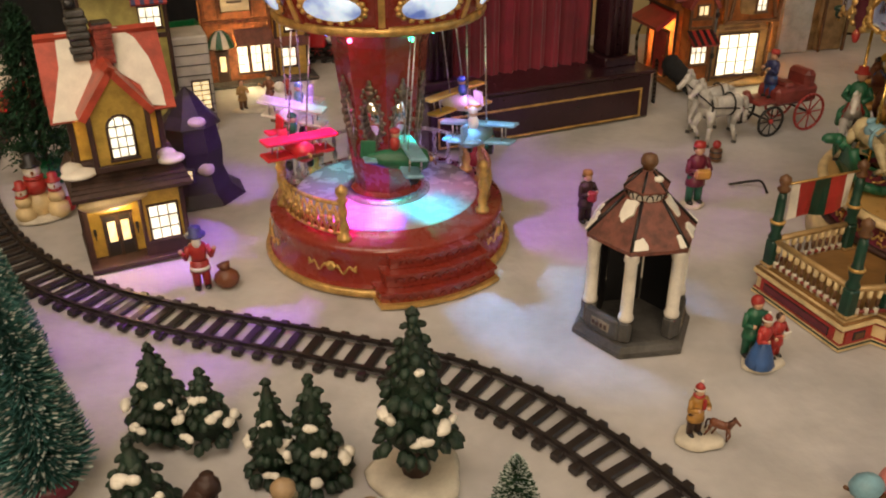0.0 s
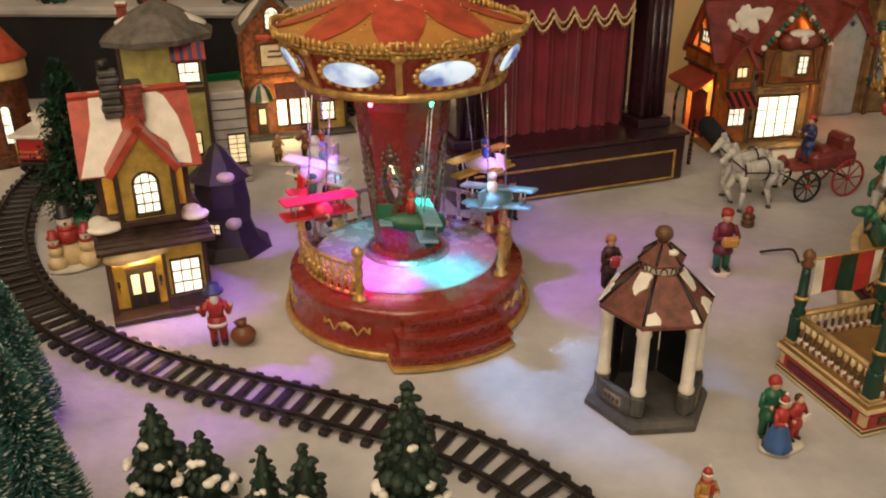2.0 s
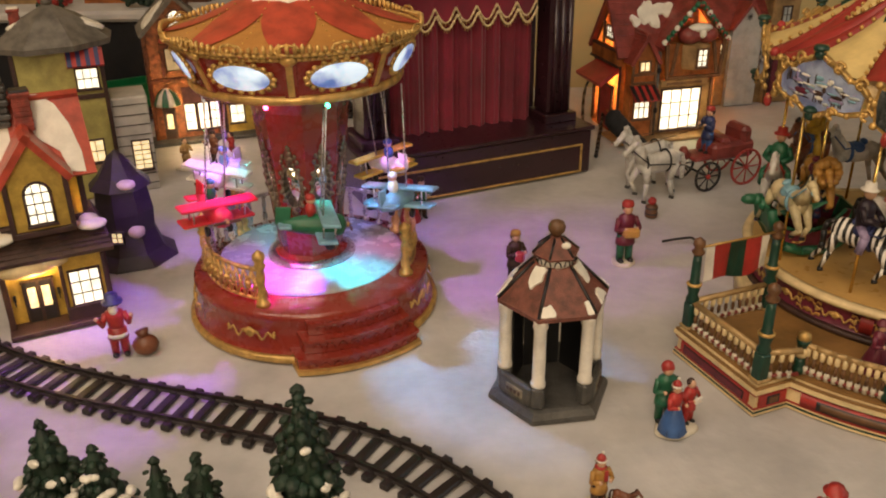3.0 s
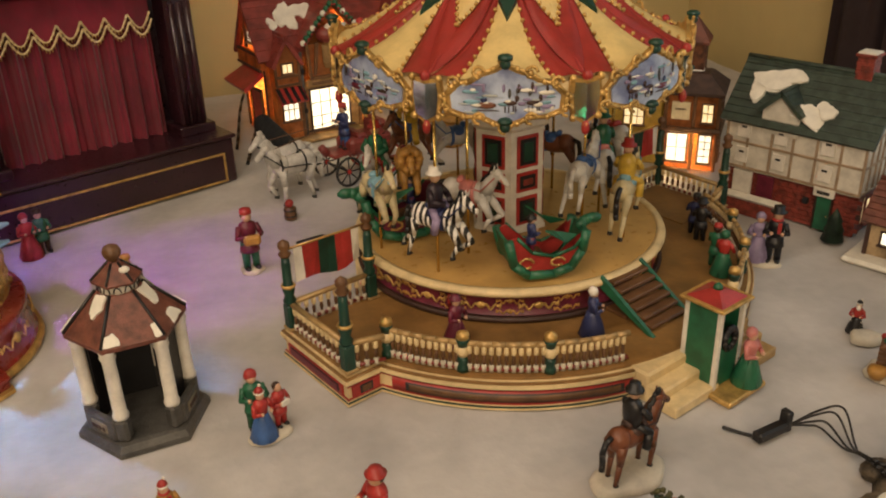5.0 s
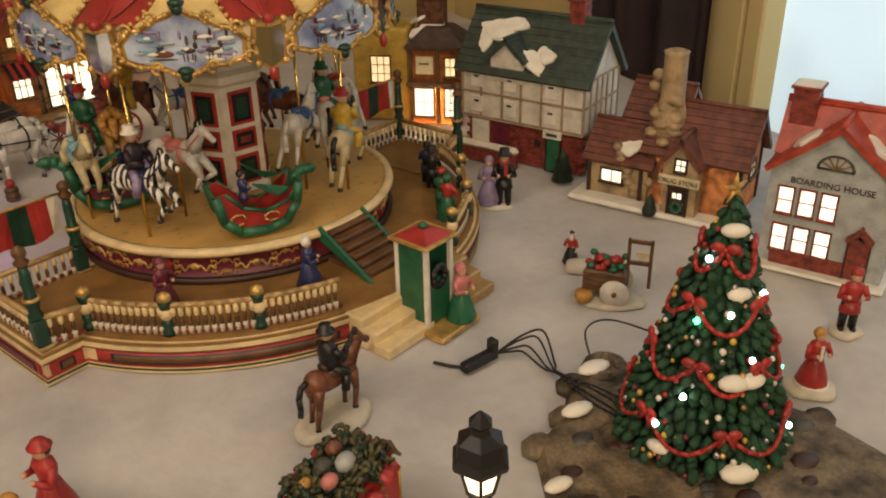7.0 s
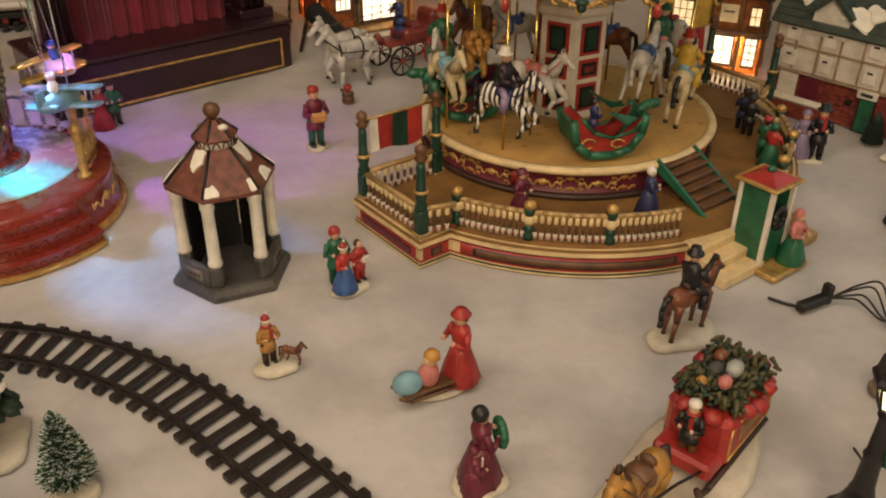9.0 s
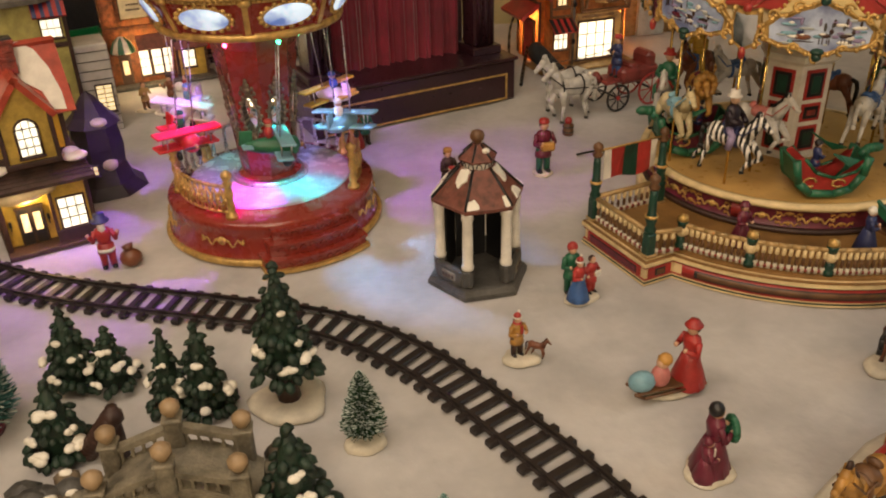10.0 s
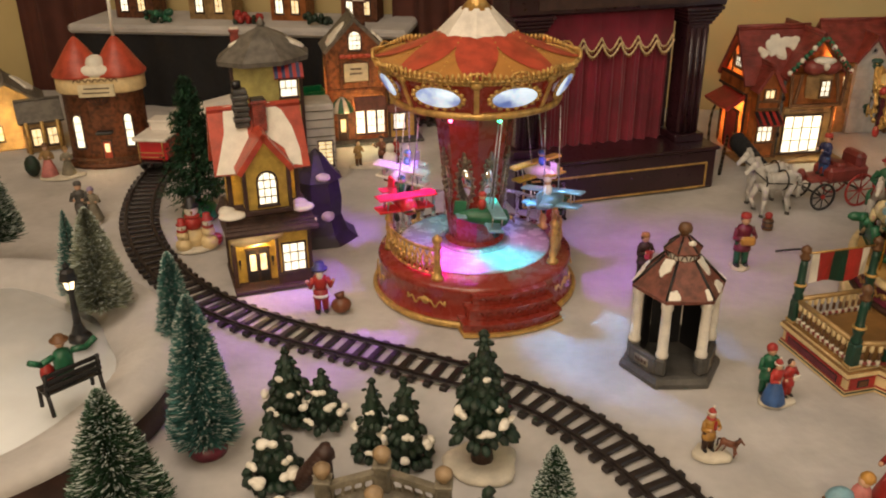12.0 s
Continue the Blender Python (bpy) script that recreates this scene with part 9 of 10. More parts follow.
def street_lamp(m, s, label):
    t = thing("street_lamp", m @ Matrix.Scale(s, 4), label, "street lamp")
    t.matrix_world = m
    def G():
        return Geo(Matrix.Scale(s, 4))
    part("base", G().lathe([(0.13, 0), (0.14, 0.03), (0.12, 0.07), (0.075, 0.09), (0.085, 0.11), (0.055, 0.20), (0.05, 0.22)], BLACK, 14), t, "black round base")
    part("pole", G().lathe([(0.055, 0.21), (0.045, 0.24), (0.038, 0.40), (0.045, 0.41), (0.036, 0.43), (0.030, 0.60), (0.042, 0.62), (0.030, 0.64), (0.05, 0.655)], BLACK, 12), t)
    ln = part("lantern", G().lathe([(0.055, 0.655), (0.06, 0.665), (0.05, 0.668)], BLACK, 6, smooth=False), t)
    part("glass", G().lathe([(0.048, 0.668), (0.075, 0.78)], GLASSGLOW, 6, smooth=False), ln, "warm glowing glass")
    g = G()
    for k in range(6):
        g.rod(polar(0.052, 60 * k, 0.665), polar(0.080, 60 * k, 0.785), 0.007, BLACK, None, 5)
    part("frame", g, ln)
    part("cap", G().lathe([(0.105, 0.78), (0.11, 0.80), (0.095, 0.82), (0.085, 0.88), (0.04, 0.91), (0.03, 0.93), (0.045, 0.95), (0.02, 0.98), (0.0001, 1.0)], BLACK, 6, smooth=False), ln, "black lantern cap")
    return t


street_lamp(pose(-0.421, 0.584, 0.042), 0.094, "small black street lamp beside the ice pond")
street_lamp(pose(-0.690, 0.770, 0.040), 0.088, "small black street lamp beside the ice pond")
street_lamp(pose(0.591, 0.256, 0), 0.155, "black lantern street lamp with a holly sprig, lit")
g = Geo()
g.ball((0, 0, 0.066), (0.006, 0.006, 0.012), GREEN, 8)
g.ball((0.003, -0.005, 0.076), (0.006, 0.005, 0.006), RED, 8)
single("holly_sprig", g, pose(0.599, 0.252, 0), "red and green holly sprig tied to the lamp", "decoration")

BN = thing("park_bench", pose(-0.364, 0.468, 0.048, 0, 0, -125) @ Matrix.Scale(1.15, 4), "black iron park bench on the snow bank", "bench")
for x in (-0.022, 0.022):
    g = Geo()
    g.tube([(x, 0.012, 0), (x, 0.008, 0.018), (x, 0.010, 0.038)], 0.0018, BLACK, 6)
    g.tube([(x, -0.010, 0), (x, -0.008, 0.018), (x, 0.008, 0.018)], 0.0018, BLACK, 6)
    part("leg", g, BN)
for i in range(4):
    part("slat", Geo().box((0, -0.007 + 0.005 * i, 0.0195), (0.048, 0.004, 0.0016), BLACK, b=0.2), BN)
for i in range(3):
    part("slat", Geo().box((0, 0.0095, 0.025 + 0.0055 * i), (0.048, 0.0016, 0.004), BLACK, b=0.2), BN)
g = Geo(pose(0, -0.004, 0.0215) @ Matrix.Scale(0.045, 4))
g.lathe([(0.16, 0), (0.17, 0.15), (0.19, 0.42), (0.14, 0.55), (0.05, 0.6)], GREEN, 12, squash=0.8)
g.ball((0, -0.02, 0.70), 0.10, SKIN, 8)
g.lathe([(0.17, 0.76), (0.17, 0.78), (0.10, 0.79), (0.09, 0.86), (0.0001, 0.87)], BROWN, 12)
for s in (-1, 1):
    g.tube([(s * 0.17, 0, 0.48), (s * 0.42, 0.06, 0.46), (s * 0.62, 0.10, 0.60)], 0.06, GREEN, 6)
    g.tube([(s * 0.09, -0.05, 0.05), (s * 0.10, -0.32, 0.05), (s * 0.10, -0.34, -0.30)], 0.07, BLACK, 6)
g.ball((0.25, -0.2, 0.1), (0.14, 0.14, 0.2), RED, 8)
single("figurine", g, pose(-0.364, 0.468, 0.048, 0, 0, -125) @ Matrix.Scale(1.15, 4), "green-coated seated figurine stretching on the bench", "figurine")

# ---------------------------------------------------------------- stone bridge over the green pool
BR = thing("stone_bridge", pose(-0.043, 0.357, 0, 0, 0, 4), "small arched grey stone bridge with tan ball finials", "bridge")
def arch(u):
    return 0.026 + 0.022 * (1 - (u / 0.055) ** 2)
g = Geo()
n = 14
vs, fs = [], []
for i in range(n + 1):
    x = -0.062 + 0.124 * i / n
    zt = max(0.018, arch(x))
    zb = max(0.0, 0.032 * math.sqrt(max(0, 1 - (x / 0.036) ** 2))) if abs(x) < 0.036 else 0.0
    for y in (-0.027, 0.027):
        vs += [(x, y, zb), (x, y, zt)]
for i in range(n):
    a = 4 * i
    fs += [(a, a + 4, a + 5, a + 1), (a + 2, a + 3, a + 7, a + 6), (a + 1, a + 5, a + 7, a + 3), (a, a + 2, a + 6, a + 4)]
fs += [(0, 1, 3, 2), (4 * n, 4 * n + 2, 4 * n + 3, 4 * n + 1)]
part("arch", g.add(vs, fs, STONE), BR, "grey-tan stone arch")
for y in (-0.024, 0.024):
    pp = [(-0.050, 0), (0.0, 0), (0.050, 0)]
    for x, _ in pp:
        zt = arch(x)
        g = Geo()
        g.box((x, y, zt * 0.5 + 0.012), (0.013, 0.013, zt + 0.024), STONE, b=0.15)
        g.box((x, y, zt + 0.025), (0.015, 0.015, 0.003), STONE, b=0.3)
        pr = part("pier", g, BR, "square stone pier")
        part("finial", Geo().lathe([(0.003, zt + 0.0265), (0.0045, zt + 0.0285), (0.0075, zt + 0.033), (0.0075, zt + 0.037), (0.004, zt + 0.0405), (0.0001, zt + 0.0415)], BALLW, 12, pose(x, y, 0)), pr, "tan wooden ball finial")
    for x0, x1 in ((-0.050, 0.0), (0.0, 0.050)):
        z0, z1 = arch(x0), arch(x1)
        g = Geo()
        for dz, t_ in ((0.0195, 0.0050), (0.002, 0.0045)):
            q = [(x0, y - 0.004, z0 + dz), (x1, y - 0.004, z1 + dz), (x1, y + 0.004, z1 + dz), (x0, y + 0.004, z0 + dz)]
            g.slab(q, t_, STONE)
        pa = part("parapet", g, BR, "stone parapet")
        for i in range(5):
            u = (i + 0.9) / 5.8
            x, z = x0 + (x1 - x0) * u, z0 + (z1 - z0) * u
            g = Geo()
            baluster(g, x, y, z + 0.0015, 0.0135, 0.0017, STONE)
            part("baluster", g, pa)
for s in (-1, 1):
    rnd = random.Random(50 + s)
    for i in range(9):
        g = Geo()
        g.ball((s * (0.062 + rnd.uniform(0, 0.022)), rnd.uniform(-0.04, 0.04), rnd.uniform(0.004, 0.014)), (0.011, 0.010, 0.009), (STONE, ROCK)[i % 2], 8)
        part("rock", g, BR)
POOL = thing("rock_pool", pose(-0.040, 0.315, 0), "small dark green pool ringed with snowy rocks", "pool")
g = Geo()
g.lathe([(0.062, 0.0012), (0.062, 0.0040), (0.060, 0.0046)], WATER, 32, Matrix.Diagonal((1.0, 0.72, 1, 1)))
part("water", g, POOL, "dark green water")
rnd = random.Random(61)
for i in range(34):
    a = radians(360 * i / 34)
    g = Geo()
    s = rnd.uniform(0.007, 0.012)
    x, y = 0.066 * math.cos(a) * rnd.uniform(0.95, 1.12), 0.049 * math.sin(a) * rnd.uniform(0.95, 1.15)
    if 0.0 < y and abs(x) < 0.05:
        continue
    g.ball((x, y, s * 0.3), (s * 1.2, s, s * 0.7), SNOWP if i % 3 == 0 else ROCK, 8)
    part("rock", g, POOL)
RK = thing("rock_bank", pose(-0.138, 0.372, 0), "grey-brown rock bank dabbed with snow beside the bridge", "rocks")
for i in range(26):
    a = rnd.uniform(0, 6.283)
    rr = rnd.random() ** 0.5
    s = rnd.uniform(0.009, 0.015)
    g = Geo().ball((0.036 * rr * math.cos(a), 0.030 * rr * math.sin(a), s * 0.45), (s * 1.2, s, s * 0.8), GREY if i % 3 else ROCK, 8)
    part("rock", g, RK)
    if i % 3 == 0:
        part("snow_patch", Geo().ball((0.036 * rr * math.cos(a), 0.030 * rr * math.sin(a), s * 1.12), (s * 0.6, s * 0.45, 0.003), SNOWP, 8), RK, "white painted snow")

# ---------------------------------------------------------------- figurines in the snow
def fig(x, y, rz, label, people, base=(0.018, 0.016), more=None):
    g = Geo()
    if base:
        mound(g, 0, 0, base[0] * 0.86, base[1] * 0.86, 0.005)
    for p in people:
        figure(g, p[0], p[1], p[2], p[3], p[4], p[5], p[6], p[7], p[8], p[9], p[10], 0.004 if base else 0)
    if more:
        more(g)
    return single("figurine", g, pose(x, y, 0, 0, 0, rz), label, "figurine", "painted village figurines")


def santa_sack(g):
    g.ball((0.024, -0.006, 0.010), (0.013, 0.011, 0.011), HORSEB, 10)
    g.rod((0.024, -0.006, 0.018), (0.022, -0.004, 0.026), 0.004, HORSEB, 0.007, 8)
    g.lathe([(0.010, 0.059), (0.010, 0.061), (0.0065, 0.062), (0.006, 0.068), (0.0001, 0.069)], NAVY, 12)


fig(-0.198, 0.752, 18, "red-suited Santa figurine with a brown sack on the snow", [(0, 0, 0.066, RED, RED, "cap", WHITE, False, 0, 0.9, "beard")], None, santa_sack)
fig(0.322, 0.622, 20, "resin carol singers in red and blue coats", [(-0.006, 0.010, 0.060, GREEN, GREEN, "bonnet", RED, False, -10, 0.1, None), (0.012, 0.000, 0.046, RED, RED, None, DKBROWN, False, 15, 0.1, "book"), (-0.007, -0.006, 0.050, RED, BLUE, "santa", RED, True, 10, 0.1, None)], (0.022, 0.018))


def dog(g):
    quadruped(g, pose(0.014, -0.004, 0.004, 0, 0, 60) @ Matrix.Scale(0.024, 4), HORSEB, DKBROWN, None)


fig(0.243, 0.522, 0, "figurine of a child in a red hat with a dog", [(-0.004, 0.002, 0.047, ORANGEP, DKBROWN, "santa", RED, False, 20, 0.2, "scarf")], (0.021, 0.017), dog)


def push_sled(g):
    g.box((-0.020, -0.004, 0.012), (0.044, 0.016, 0.003), BROWN, b=0.3)
    for s in (-1, 1):
        g.tube([(0.004, -0.004 + s * 0.008, 0.008), (-0.036, -0.004 + s * 0.008, 0.007), (-0.046, -0.004 + s * 0.008, 0.014)], 0.0016, BROWN, 5)
    g.ball((-0.036, -0.004, 0.020), (0.013, 0.010, 0.010), SKYBLUE, 10)
    g.ball((-0.018, -0.004, 0.022), (0.009, 0.008, 0.012), PINK, 10)
    g.ball((-0.017, -0.004, 0.036), 0.006, SKIN, 8)
    g.ball((-0.015, -0.004, 0.039), (0.007, 0.007, 0.006), ORANGEP, 8)


fig(0.372, 0.462, 12, "lady in red pushing a child on a sled", [(0.012, 0, 0.068, RED, RED, "brim", RED, True, -80, 0.3, None)], (0.034, 0.016), push_sled)
fig(0.366, 0.357, 30, "lady in burgundy gown carrying a green wreath", [(0, 0, 0.066, BURG, BURG, "bonnet", BLACK, True, 60, 0.2, "wreath")], (0.024, 0.022), lambda g: figure(g, -0.010, -0.004, 0.044, BURG, BURG, "hood", BURG, True, 50, 0, "fur"))
fig(0.206, 0.902, -30, "dark-coated gentleman figurine holding a parcel", [(0, 0, 0.064, DKBROWN, DKBROWN, "cap", ORANGEP, False, 60, 0.2, None)], None, lambda g: g.box((0.010, -0.008, 0.036), (0.010, 0.008, 0.012), RED, b=0.2))
fig(0.340, 0.943, 5, "musician figurine in brown coat and red hat", [(0, 0, 0.078, BURG, GREEN, "cap", RED, False, 10, 0.1, None)], (0.016, 0.014), lambda g: g.box((0.002, -0.014, 0.046), (0.020, 0.009, 0.012), ORANGEP, b=0.3))
fig(0.088, 1.082, 30, "couple figurine in red and green coats", [(-0.008, 0, 0.060, RED, RED, "bonnet", RED, True, 0, 0.1, None), (0.009, 0, 0.060, GREEN, DKBROWN, "cap", DKBROWN, False, 0, 0.1, None)], None)
fig(0.912, 0.756, -35, "lilac and black dressed Victorian couple figurine", [(-0.009, 0.002, 0.060, LILAC, LILAC, "bonnet", LILAC, True, 0, 0.1, None), (0.009, 0, 0.068, BLACK, BLACK, "top", BLACK, False, 0, 0.1, "scarf")], (0.022, 0.016))
fig(0.942, 0.318, -30, "lady figurine in red dress with white fur trim", [(0, 0, 0.054, RED, RED, "bonnet", ORANGEP, True, 10, 0.2, "fur")], (0.024, 0.022))
fig(1.036, 0.360, -40, "red-coated soldier figurine on snowy base", [(0, 0, 0.062, RED, BLACK, "cap", RED, False, 0, 0.2, None)], (0.017, 0.016))
fig(1.010, 0.455, -40, "figurine group in brown coats beside the house", [(0, 0, 0.050, HORSEB, DKBROWN, "brim", DKBROWN, False, 0, 0.2, None)], (0.017, 0.016))
fig(0.906, 0.590, -30, "small red and white penguin figurine on snow", [(-0.004, 0.004, 0.036, RED, BLACK, "santa", BLACK, True, -20, 0, "beard")], None, lambda g: mound(g, 0.004, -0.012, 0.016, 0.012, 0.008))
fig(-0.240, 1.300, 20, "children building a snowman, brown and white", [(-0.034, 0, 0.048, TANWALL, BROWN, None, None, False, 20, 0.3, None), (0.010, 0.006, 0.052, HORSEB, DKBROWN, "cap", DKBROWN, False, -40, 0.5, None), (0.036, 0, 0.050, RED, BROWN, None, None, False, -70, 0.3, "scarf")], (0.055, 0.020), lambda g: (g.ball((0.024, -0.004, 0.014), 0.014, SNOWP, 10), g.ball((0.024, -0.004, 0.034), 0.009, SNOWP, 10)))


def snow_family(g):
    for x, y, s in ((0, 0.004, 1.0), (0.020, -0.008, 0.72), (-0.016, -0.008, 0.66)):
        g.ball((x, y, 0.016 * s), (0.018 * s, 0.016 * s, 0.017 * s), CREAM, 10)
        g.ball((x, y, 0.039 * s), (0.014 * s, 0.013 * s, 0.013 * s), RED if x == 0 else CREAM, 10)
        g.ball((x, y, 0.058 * s), 0.010 * s, SNOWP, 10)
        g.lathe([(0.010 * s, 0.048 * s), (0.012 * s, 0.050 * s), (0.010 * s, 0.052 * s)], RED, 10, pose(x, y, 0))
        g.lathe([(0.012 * s, 0.064 * s), (0.012 * s, 0.066 * s), (0.008 * s, 0.067 * s), (0.007 * s, 0.078 * s), (0.0001, 0.079 * s)], BLACK if x == 0 else RED, 10, pose(x, y, 0))
        g.rod((x, y - 0.009 * s, 0.058 * s), (x, y - 0.016 * s, 0.057 * s), 0.002 * s, ORANGE, 0.0004, 6)
    g.ball((0.030, -0.002, 0.012), (0.010, 0.008, 0.010), RED, 8)


fig(-0.430, 0.915, 25, "snowman family figurine with red scarves and hat", [], (0.034, 0.024), snow_family)
fig(-0.632, 0.985, 20, "grey stone-like figurine of a lamplighter pair", [(-0.008, 0, 0.066, GREY, GREY, "cap", GREY, False, 0, 0.1, None), (0.009, 0, 0.056, STONE, STONE, "bonnet", LILAC, True, 10, 0.1, None)], (0.022, 0.018))
fig(-0.788, 1.178, 20, "tan and pink resin figurine group with a bush", [(-0.018, 0, 0.060, TANWALL, PINK, "brim", BROWN, True, 0, 0.2, None), (0.014, 0, 0.052, STONE, STONE, "hood", TANWALL, True, 10, 0.1, None)], (0.045, 0.024), lambda g: g.ball((-0.046, 0.006, 0.022), (0.014, 0.012, 0.020), PINE, 8))

# horse rider
g = Geo()
mound(g, 0, 0, 0.036, 0.022, 0.006)
m = pose(0, 0, 0.004, 0, 0, 90) @ Matrix.Scale(0.069, 4)
quadruped(g, m, HORSEB, BLACK, DKBROWN, BLACK, (0.1, 0.0, -0.15, 0.1), hoof=BLACK)
rider(g, m, BLACK, BLACK, None)
single("horse_rider", g, pose(0.588, 0.474, 0, 0, 0, 20), "bay horse figurine with a black-coated rider", "figurine")

# horse-drawn gift sleigh
SLG = thing("gift_sleigh", pose(0.505, 0.325, 0, 0, 0, 33), "red horse-drawn sleigh piled with greens and gifts", "sleigh")
g = Geo()
mound(g, -0.012, 0, 0.110, 0.040, 0.006)
part("base", g, SLG, "snowy base")
g = Geo()
g.box((0.046, 0, 0.034), (0.076, 0.047, 0.042), RED, b=0.12)
g.box((0.004, 0, 0.020), (0.026, 0.044, 0.014), RED, b=0.2)
for s in (-1, 1):
    g.tube([(0.088, s * 0.022, 0.008), (-0.006, s * 0.022, 0.007), (-0.020, s * 0.022, 0.012), (-0.026, s * 0.022, 0.022)], 0.0024, DKBROWN, 6)
    for x in (0.024, 0.070):
        g.rod((x, s * 0.022, 0.008), (x, s * 0.020, 0.018), 0.0020, DKBROWN, None, 6)
    g.tube([(0.014, s * 0.0238, 0.020), (0.080, s * 0.0238, 0.020), (0.080, s * 0.0238, 0.048), (0.014, s * 0.0238, 0.048)], 0.0010, GOLD, 5, closed=True)
    g.box((0.047, s * 0.0238, 0.034), (0.034, 0.0015, 0.012), TANWALL, b=0.2)
part("body", g, SLG, "red painted sleigh body")
g = Geo()
rnd = random.Random(71)
for i in range(420):
    x, y = rnd.uniform(0.014, 0.080), rnd.uniform(-0.022, 0.022)
    a = rnd.uniform(0, 360)
    g.rod((x, y, 0.056 + rnd.uniform(0, 0.014)), (x + 0.006 * math.cos(a), y + 0.006 * math.sin(a), 0.054 + rnd.uniform(0, 0.011)), 0.0021, (MOSS, PINE, MOSS)[i % 3], 0.0012, 5)
tagged(part("greenery", g, SLG, "evergreen boughs"), kind="stuff")
for i in range(16):
    a = i * 22.5
    part("poinsettia", Geo().ball((0.047 + 0.041 * math.cos(radians(a)), 0.026 * math.sin(radians(a)), 0.050 + 0.005 * (i % 2)), (0.0080, 0.0080, 0.0056), RED, 6), SLG, "red flower")
for x, y, z, c, s in ((0.040, 0.006, 0.069, GREY, 0.007), (0.030, -0.006, 0.070, PINK, 0.0065), (0.050, -0.004, 0.069, BLUEGREY, 0.008), (0.058, 0.010, 0.068, HORSEB, 0.007), (0.024, 0.008, 0.067, ORANGEP, 0.005)):
    part("gift", Geo().ball((x, y, z), (s, s * 0.8, s * 0.8), c, 8), SLG, "small toy bundle")
g = figure(Geo(), 0.000, 0, 0.050, BLACK, BROWN, "cap", WHITE, False, -90, 0.2, "scarf", 0.020)
part("driver", g, SLG, "seated black-coated driver")
g = quadruped(Geo(), pose(-0.068, 0, 0.004, 0, 0, -90) @ Matrix.Scale(0.078, 4), ORANGEP, DKBROWN, BROWN, DKBROWN, (0.4, -0.1, -0.3, 0.2))
hs = part("horse", g, SLG, "tan draught horse")
g = Geo()
for s in (-1, 1):
    g.tube([(-0.088, s * 0.012, 0.048), (-0.040, s * 0.014, 0.034), (-0.004, s * 0.016, 0.020)], 0.0012, BLACK, 5)
part("harness", g, SLG, "black leather harness")

# flower cart
FC = thing("flower_cart", pose(0.890, 0.515, 0, 0, 0, -48) @ Matrix.Scale(0.80, 4), "brown wooden flower cart filled with red poinsettias", "cart")
g = Geo()
mound(g, 0, 0, 0.042, 0.030, 0.006)
part("base", g, FC, "snowy base")
g = Geo()
g.box((-0.004, 0, 0.032), (0.050, 0.034, 0.024), BROWN, b=0.15)
for i in range(4):
    g.box((-0.004, -0.0178, 0.0225 + 0.0062 * i), (0.050, 0.0015, 0.005), BROWN, b=0.2)
part("box", g, FC, "planked box")
g = Geo()
for x in (0.020, 0.046):
    g.box((x, 0.008, 0.050), (0.004, 0.004, 0.064), BROWN, b=0.2)
for z in (0.050, 0.078):
    g.box((0.033, 0.008, z), (0.030, 0.004, 0.005), BROWN, b=0.2)
part("rack", g, FC, "brown wooden rack")
part("price_sign", Geo().box((0.036, 0.004, 0.062), (0.016, 0.003, 0.010), SIGN, b=0.2), FC)
for s in (-1, 1):
    g = Geo()
    g.lathe([(0.017, -0.002), (0.0175, 0), (0.017, 0.002)], WHITE, 20, pose(0.010, s * 0.021, 0.020, 90, 0, 0))
    g.ball((0.010, s * 0.024, 0.020), 0.0035, BROWN, 8)
    part("wheel", g, FC, "white snowy wheel")
rnd = random.Random(81)
for i in range(26):
    g = Geo().ball((rnd.uniform(-0.026, 0.018), rnd.uniform(-0.014, 0.014), 0.046 + rnd.uniform(0, 0.010)), (0.0055, 0.0055, 0.004), RED if i % 3 else GREEN, 7)
    part("poinsettia", g, FC)
part("basket", Geo().lathe([(0.008, 0.005), (0.011, 0.012), (0.010, 0.018), (0.006, 0.019)], ORANGEP, 12, pose(-0.026, -0.022, 0)), FC, "wicker basket")

# horse-drawn red carriage
CR = thing("horse_carriage", pose(0.512, 1.212, 0, 0, 0, 23), "red carriage drawn by two white horses, blue driver", "carriage")
g = Geo()
g.box((0.030, 0, 0.050), (0.075, 0.046, 0.026), MAROON, b=0.2)
g.box((-0.020, 0, 0.044), (0.034, 0.040, 0.006), MAROON, b=0.3)
g.box((0.052, 0, 0.070), (0.020, 0.044, 0.026), MAROON, b=0.3)
g.box((0.016, 0, 0.064), (0.016, 0.040, 0.010), MAROON, b=0.3)
g.tube([(-0.036, 0, 0.044), (-0.046, 0, 0.058)], 0.006, MAROON, 6)
part("body", g, CR, "dark red carriage body")
for x, r in ((-0.020, 0.021), (0.048, 0.026)):
    for s in (-1, 1):
        g = Geo()
        cy = s * 0.030
        g.tube([(x + r * math.cos(q), cy, r + r * math.sin(q)) for q in [k * math.pi / 12 for k in range(24)]], 0.0020, BLACK if x < 0 else RED, 6, closed=True)
        for k in range(8):
            q = k * math.pi / 4
            g.rod((x, cy, r), (x + r * math.cos(q), cy, r + r * math.sin(q)), 0.0011, BLACK if x < 0 else RED, None, 5)
        g.ball((x, cy, r), 0.0040, RED, 8)
        part("wheel", g, CR, "spoked wheel")
    part("axle", Geo().rod((x, -0.030, r), (x, 0.030, r), 0.0018, BLACK, None, 6), CR)
g = figure(Geo(), -0.004, 0, 0.070, NAVY, BLUE, "cap", RED, False, -90, 0.3, None, 0.046)
part("driver", g, CR, "seated driver in blue")
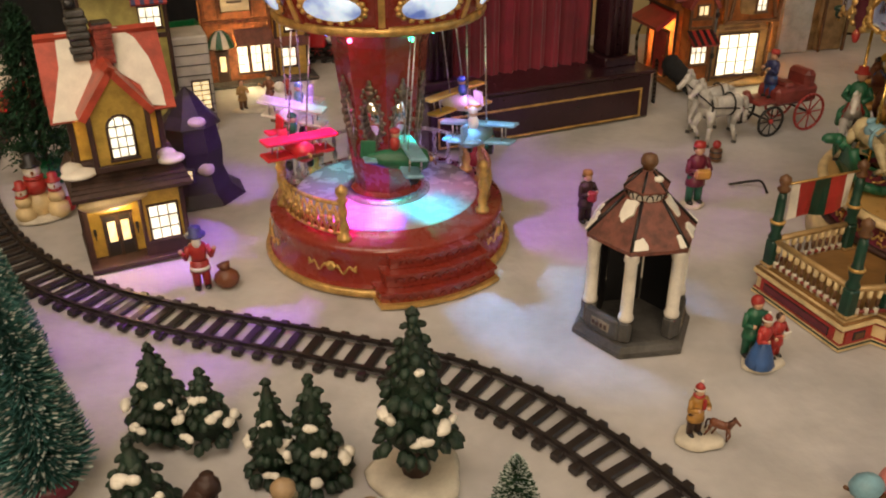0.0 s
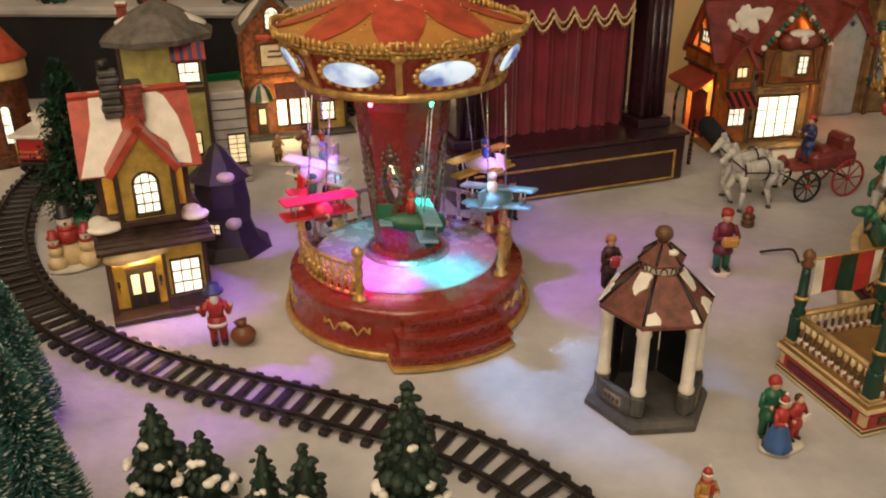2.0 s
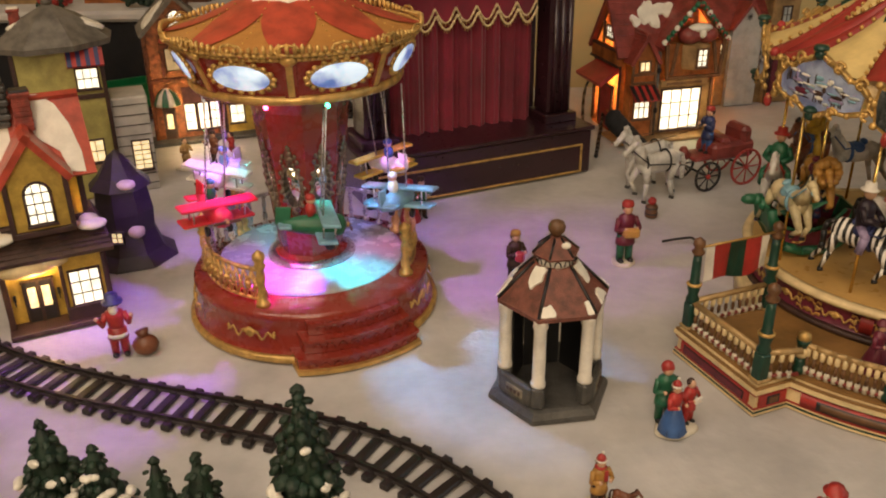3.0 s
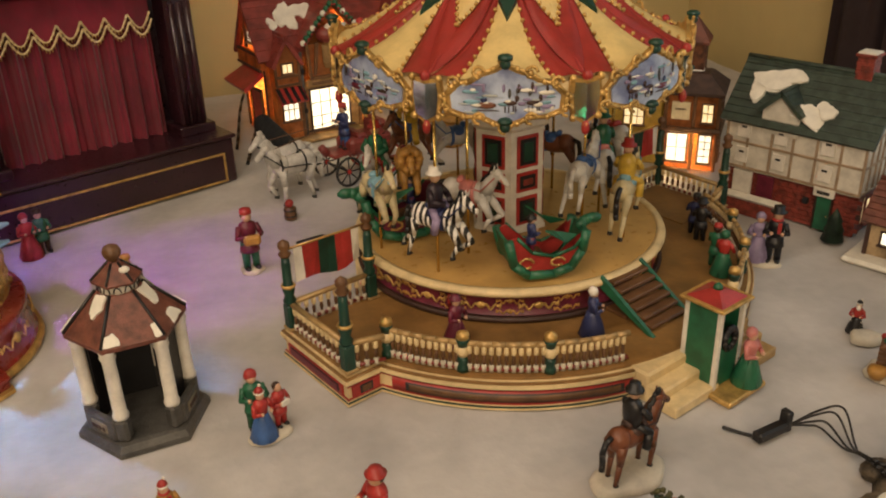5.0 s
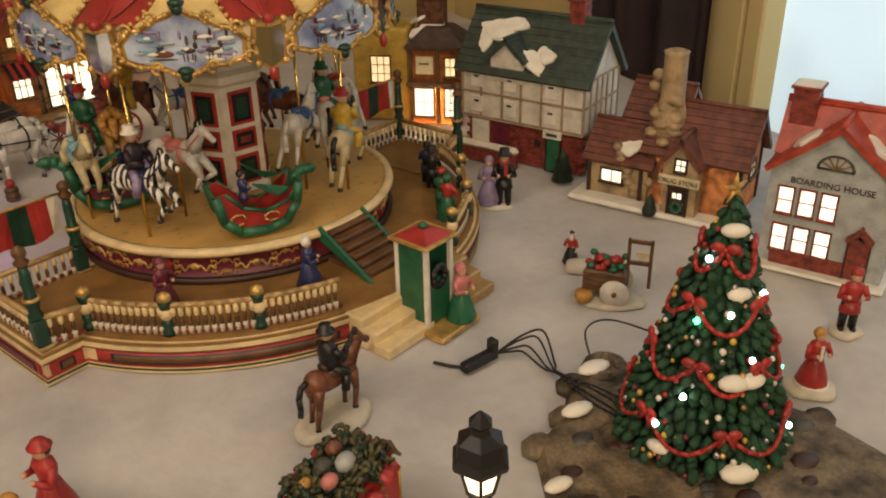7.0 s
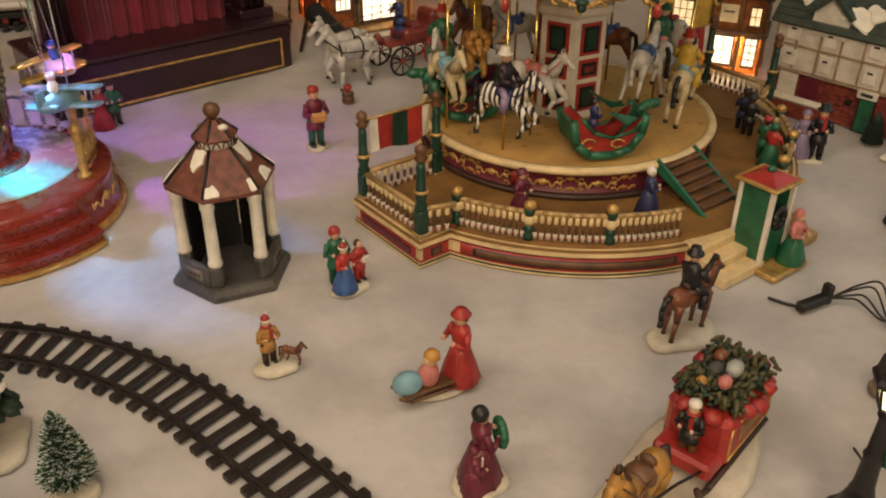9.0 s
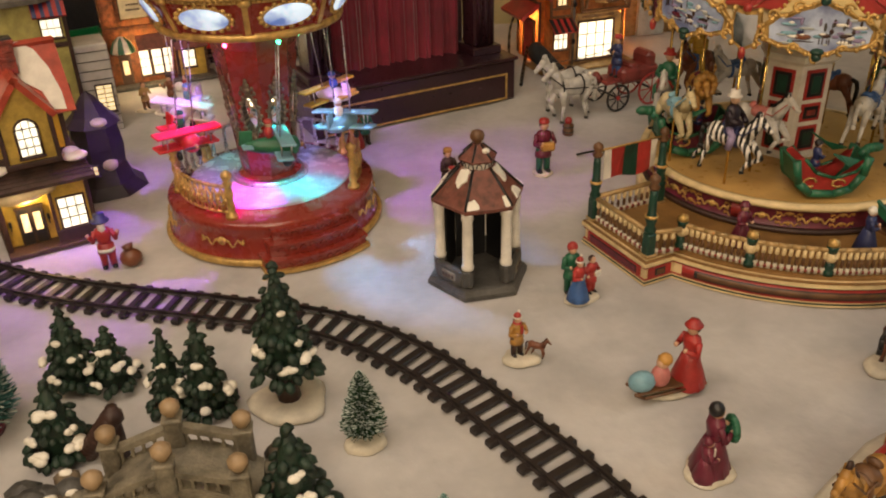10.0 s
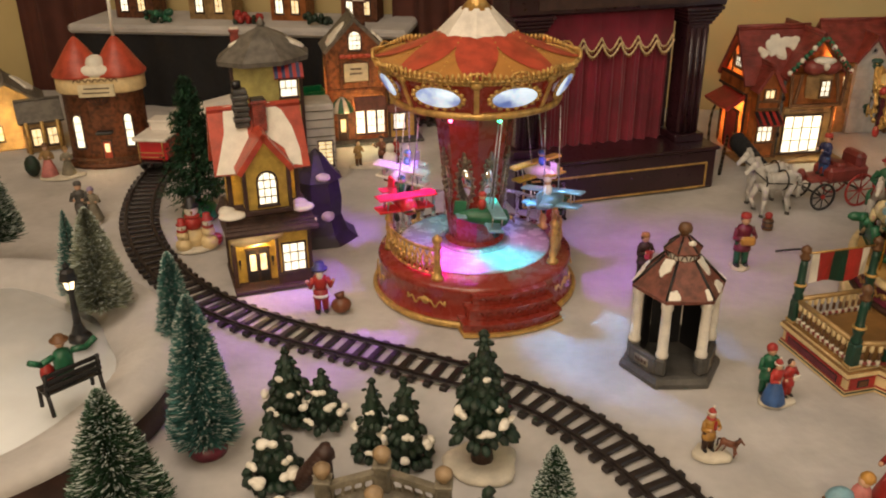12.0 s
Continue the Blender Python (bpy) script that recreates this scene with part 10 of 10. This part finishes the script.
for y in (-0.024, 0.018):
    g = quadruped(Geo(), pose(-0.100 + y * 0.3, y, 0, 0, 0, -90) @ Matrix.Scale(0.096, 4), HORSEW, HORSEW, None, HORSEW, (0.5, -0.2, -0.35, 0.3) if y < 0 else (-0.1, 0.5, 0.2, -0.3), hoof=GREY)
    m = pose(-0.100 + y * 0.3, y, 0, 0, 0, -90) @ Matrix.Scale(0.096, 4)
    for yy, rr in ((-0.25, 0.155), (0.14, 0.160)):
        g.tube([(rr * 0.9 * math.cos(q), yy, 0.58 + rr * 1.02 * math.sin(q)) for q in [k * 0.524 for k in range(12)]], 0.014, BLACK, 5, m, closed=True)
    for s in (-1, 1):
        g.tube([(s * 0.06, -0.48, 0.82), (s * 0.14, -0.22, 0.60), (s * 0.15, 0.15, 0.56), (s * 0.12, 0.40, 0.50)], 0.011, BLACK, 5, m)
    part("horse", g, CR, "white harnessed horse")
g = Geo()
for y in (-0.02, 0.02):
    g.tube([(-0.140, y, 0.080), (-0.070, y * 0.6, 0.085), (-0.014, y * 0.3, 0.090)], 0.0007, BROWN, 4)
part("reins", g, CR)
g = Geo().lathe([(0.008, 0.0), (0.0085, 0.002), (0.008, 0.016), (0.002, 0.018)], BROWN, 12)
for z in (0.004, 0.012):
    g.lathe([(0.0086, z), (0.0090, z + 0.001), (0.0086, z + 0.002)], BLACK, 12)
g.ball((0, 0, 0.022), 0.006, RED, 8)
single("barrel", g, pose(0.405, 1.085, 0), "small brown barrel with a red bow on the snow", "barrel")
g = Geo()
for i in range(5):
    g.lathe([(0.020, 0.010 * i), (0.021, 0.004 + 0.010 * i), (0.019, 0.009 + 0.010 * i)], ORANGEP, 14)
single("beehive_basket", g, pose(0.70, 1.30, 0), "round tan coiled basket on the snow", "basket")

# cables, adapter, black rubber leads and an unidentified black bundle at the back
def cable(pts, r, label):
    q = [Vector((*p, 0)) if len(p) == 2 else Vector(p) for p in pts]
    q = [q[0]] + q + [q[-1]]
    out = []
    for i in range(1, len(q) - 2):
        p0, p1, p2, p3 = q[i - 1:i + 3]
        for k in range(8):
            t = k / 8
            out.append(tuple(0.5 * (2 * p1 + (p2 - p0) * t + (2 * p0 - 5 * p1 + 4 * p2 - p3) * t * t + (3 * p1 - p0 - 3 * p2 + p3) * t ** 3)))
    out.append(tuple(q[-1]))
    return single("cable", Geo().tube(out, r, BLACKPLASTIC, 6), Matrix(), label, "cable")


g = Geo().box((0, 0, 0.006), (0.034, 0.010, 0.010), BLACKPLASTIC, b=0.2)
g.box((0.018, 0.0, 0.011), (0.007, 0.010, 0.020), BLACKPLASTIC, b=0.2)
single("power_adapter", g, pose(0.722, 0.480, 0, 0, 0, 12), "small black power plug lying on the snow", "plug")
CL = "thin black lighting cable lying on the snow"
cable([(0.690, 0.500, 0.004), (0.700, 0.490, 0.003), (0.708, 0.481, 0.004)], 0.0016, CL)
for i, (dx, dz) in enumerate(((0, 0.012), (0.008, 0.018), (-0.006, 0.009), (0.014, 0.022))):
    cable([(0.742, 0.482, 0.006), (0.756 + dx * 0.5, 0.474, dz), (0.766 + dx, 0.466, dz * 1.15), (0.770 + dx * 0.6, 0.445, 0.004), (0.764, 0.420, 0.016 if i % 2 else 0.014), (0.768 + dx, 0.37, 0.018), (0.778, 0.31, 0.019)], 0.0010, CL)
cable([(0.800, 0.425, 0.014), (0.815, 0.452, 0.024), (0.850, 0.460, 0.018), (0.890, 0.430, 0.003)], 0.0009, CL)
cable([(0.640, 0.315, 0.002), (0.628, 0.288, 0.008), (0.610, 0.270, 0.003), (0.598, 0.260, 0.004)], 0.0010, CL)
cable([(0.400, 1.000, 0.002), (0.425, 1.000, 0.006), (0.436, 0.990, 0.010), (0.440, 0.975, 0.001)], 0.0016, CL)
cable([(0.370, 1.32, 0.003), (0.400, 1.45, 0.02), (0.44, 1.60, 0.04), (0.52, 1.70, 0.02), (0.66, 1.72, 0.01)], 0.0030, CL)
cable([(0.36, 1.40, 0.003), (0.42, 1.66, 0.05), (0.60, 1.73, 0.03), (0.85, 1.70, 0.01)], 0.0026, CL)
# Rounded black lumps for a dark object of unknown kind.
g = Geo()
for i in range(9):
    u = i / 8
    g.ball((0.05 * u, -0.02 * u, 0.046 - 0.036 * u), (0.016, 0.020, 0.018 - 0.006 * u), BLACKCLOTH, 8)
single("cloth_bundle", g, pose(0.405, 1.372, 0, 0, 0, -20), "lumpy black bundle tucked beside the theatre", "cloth")
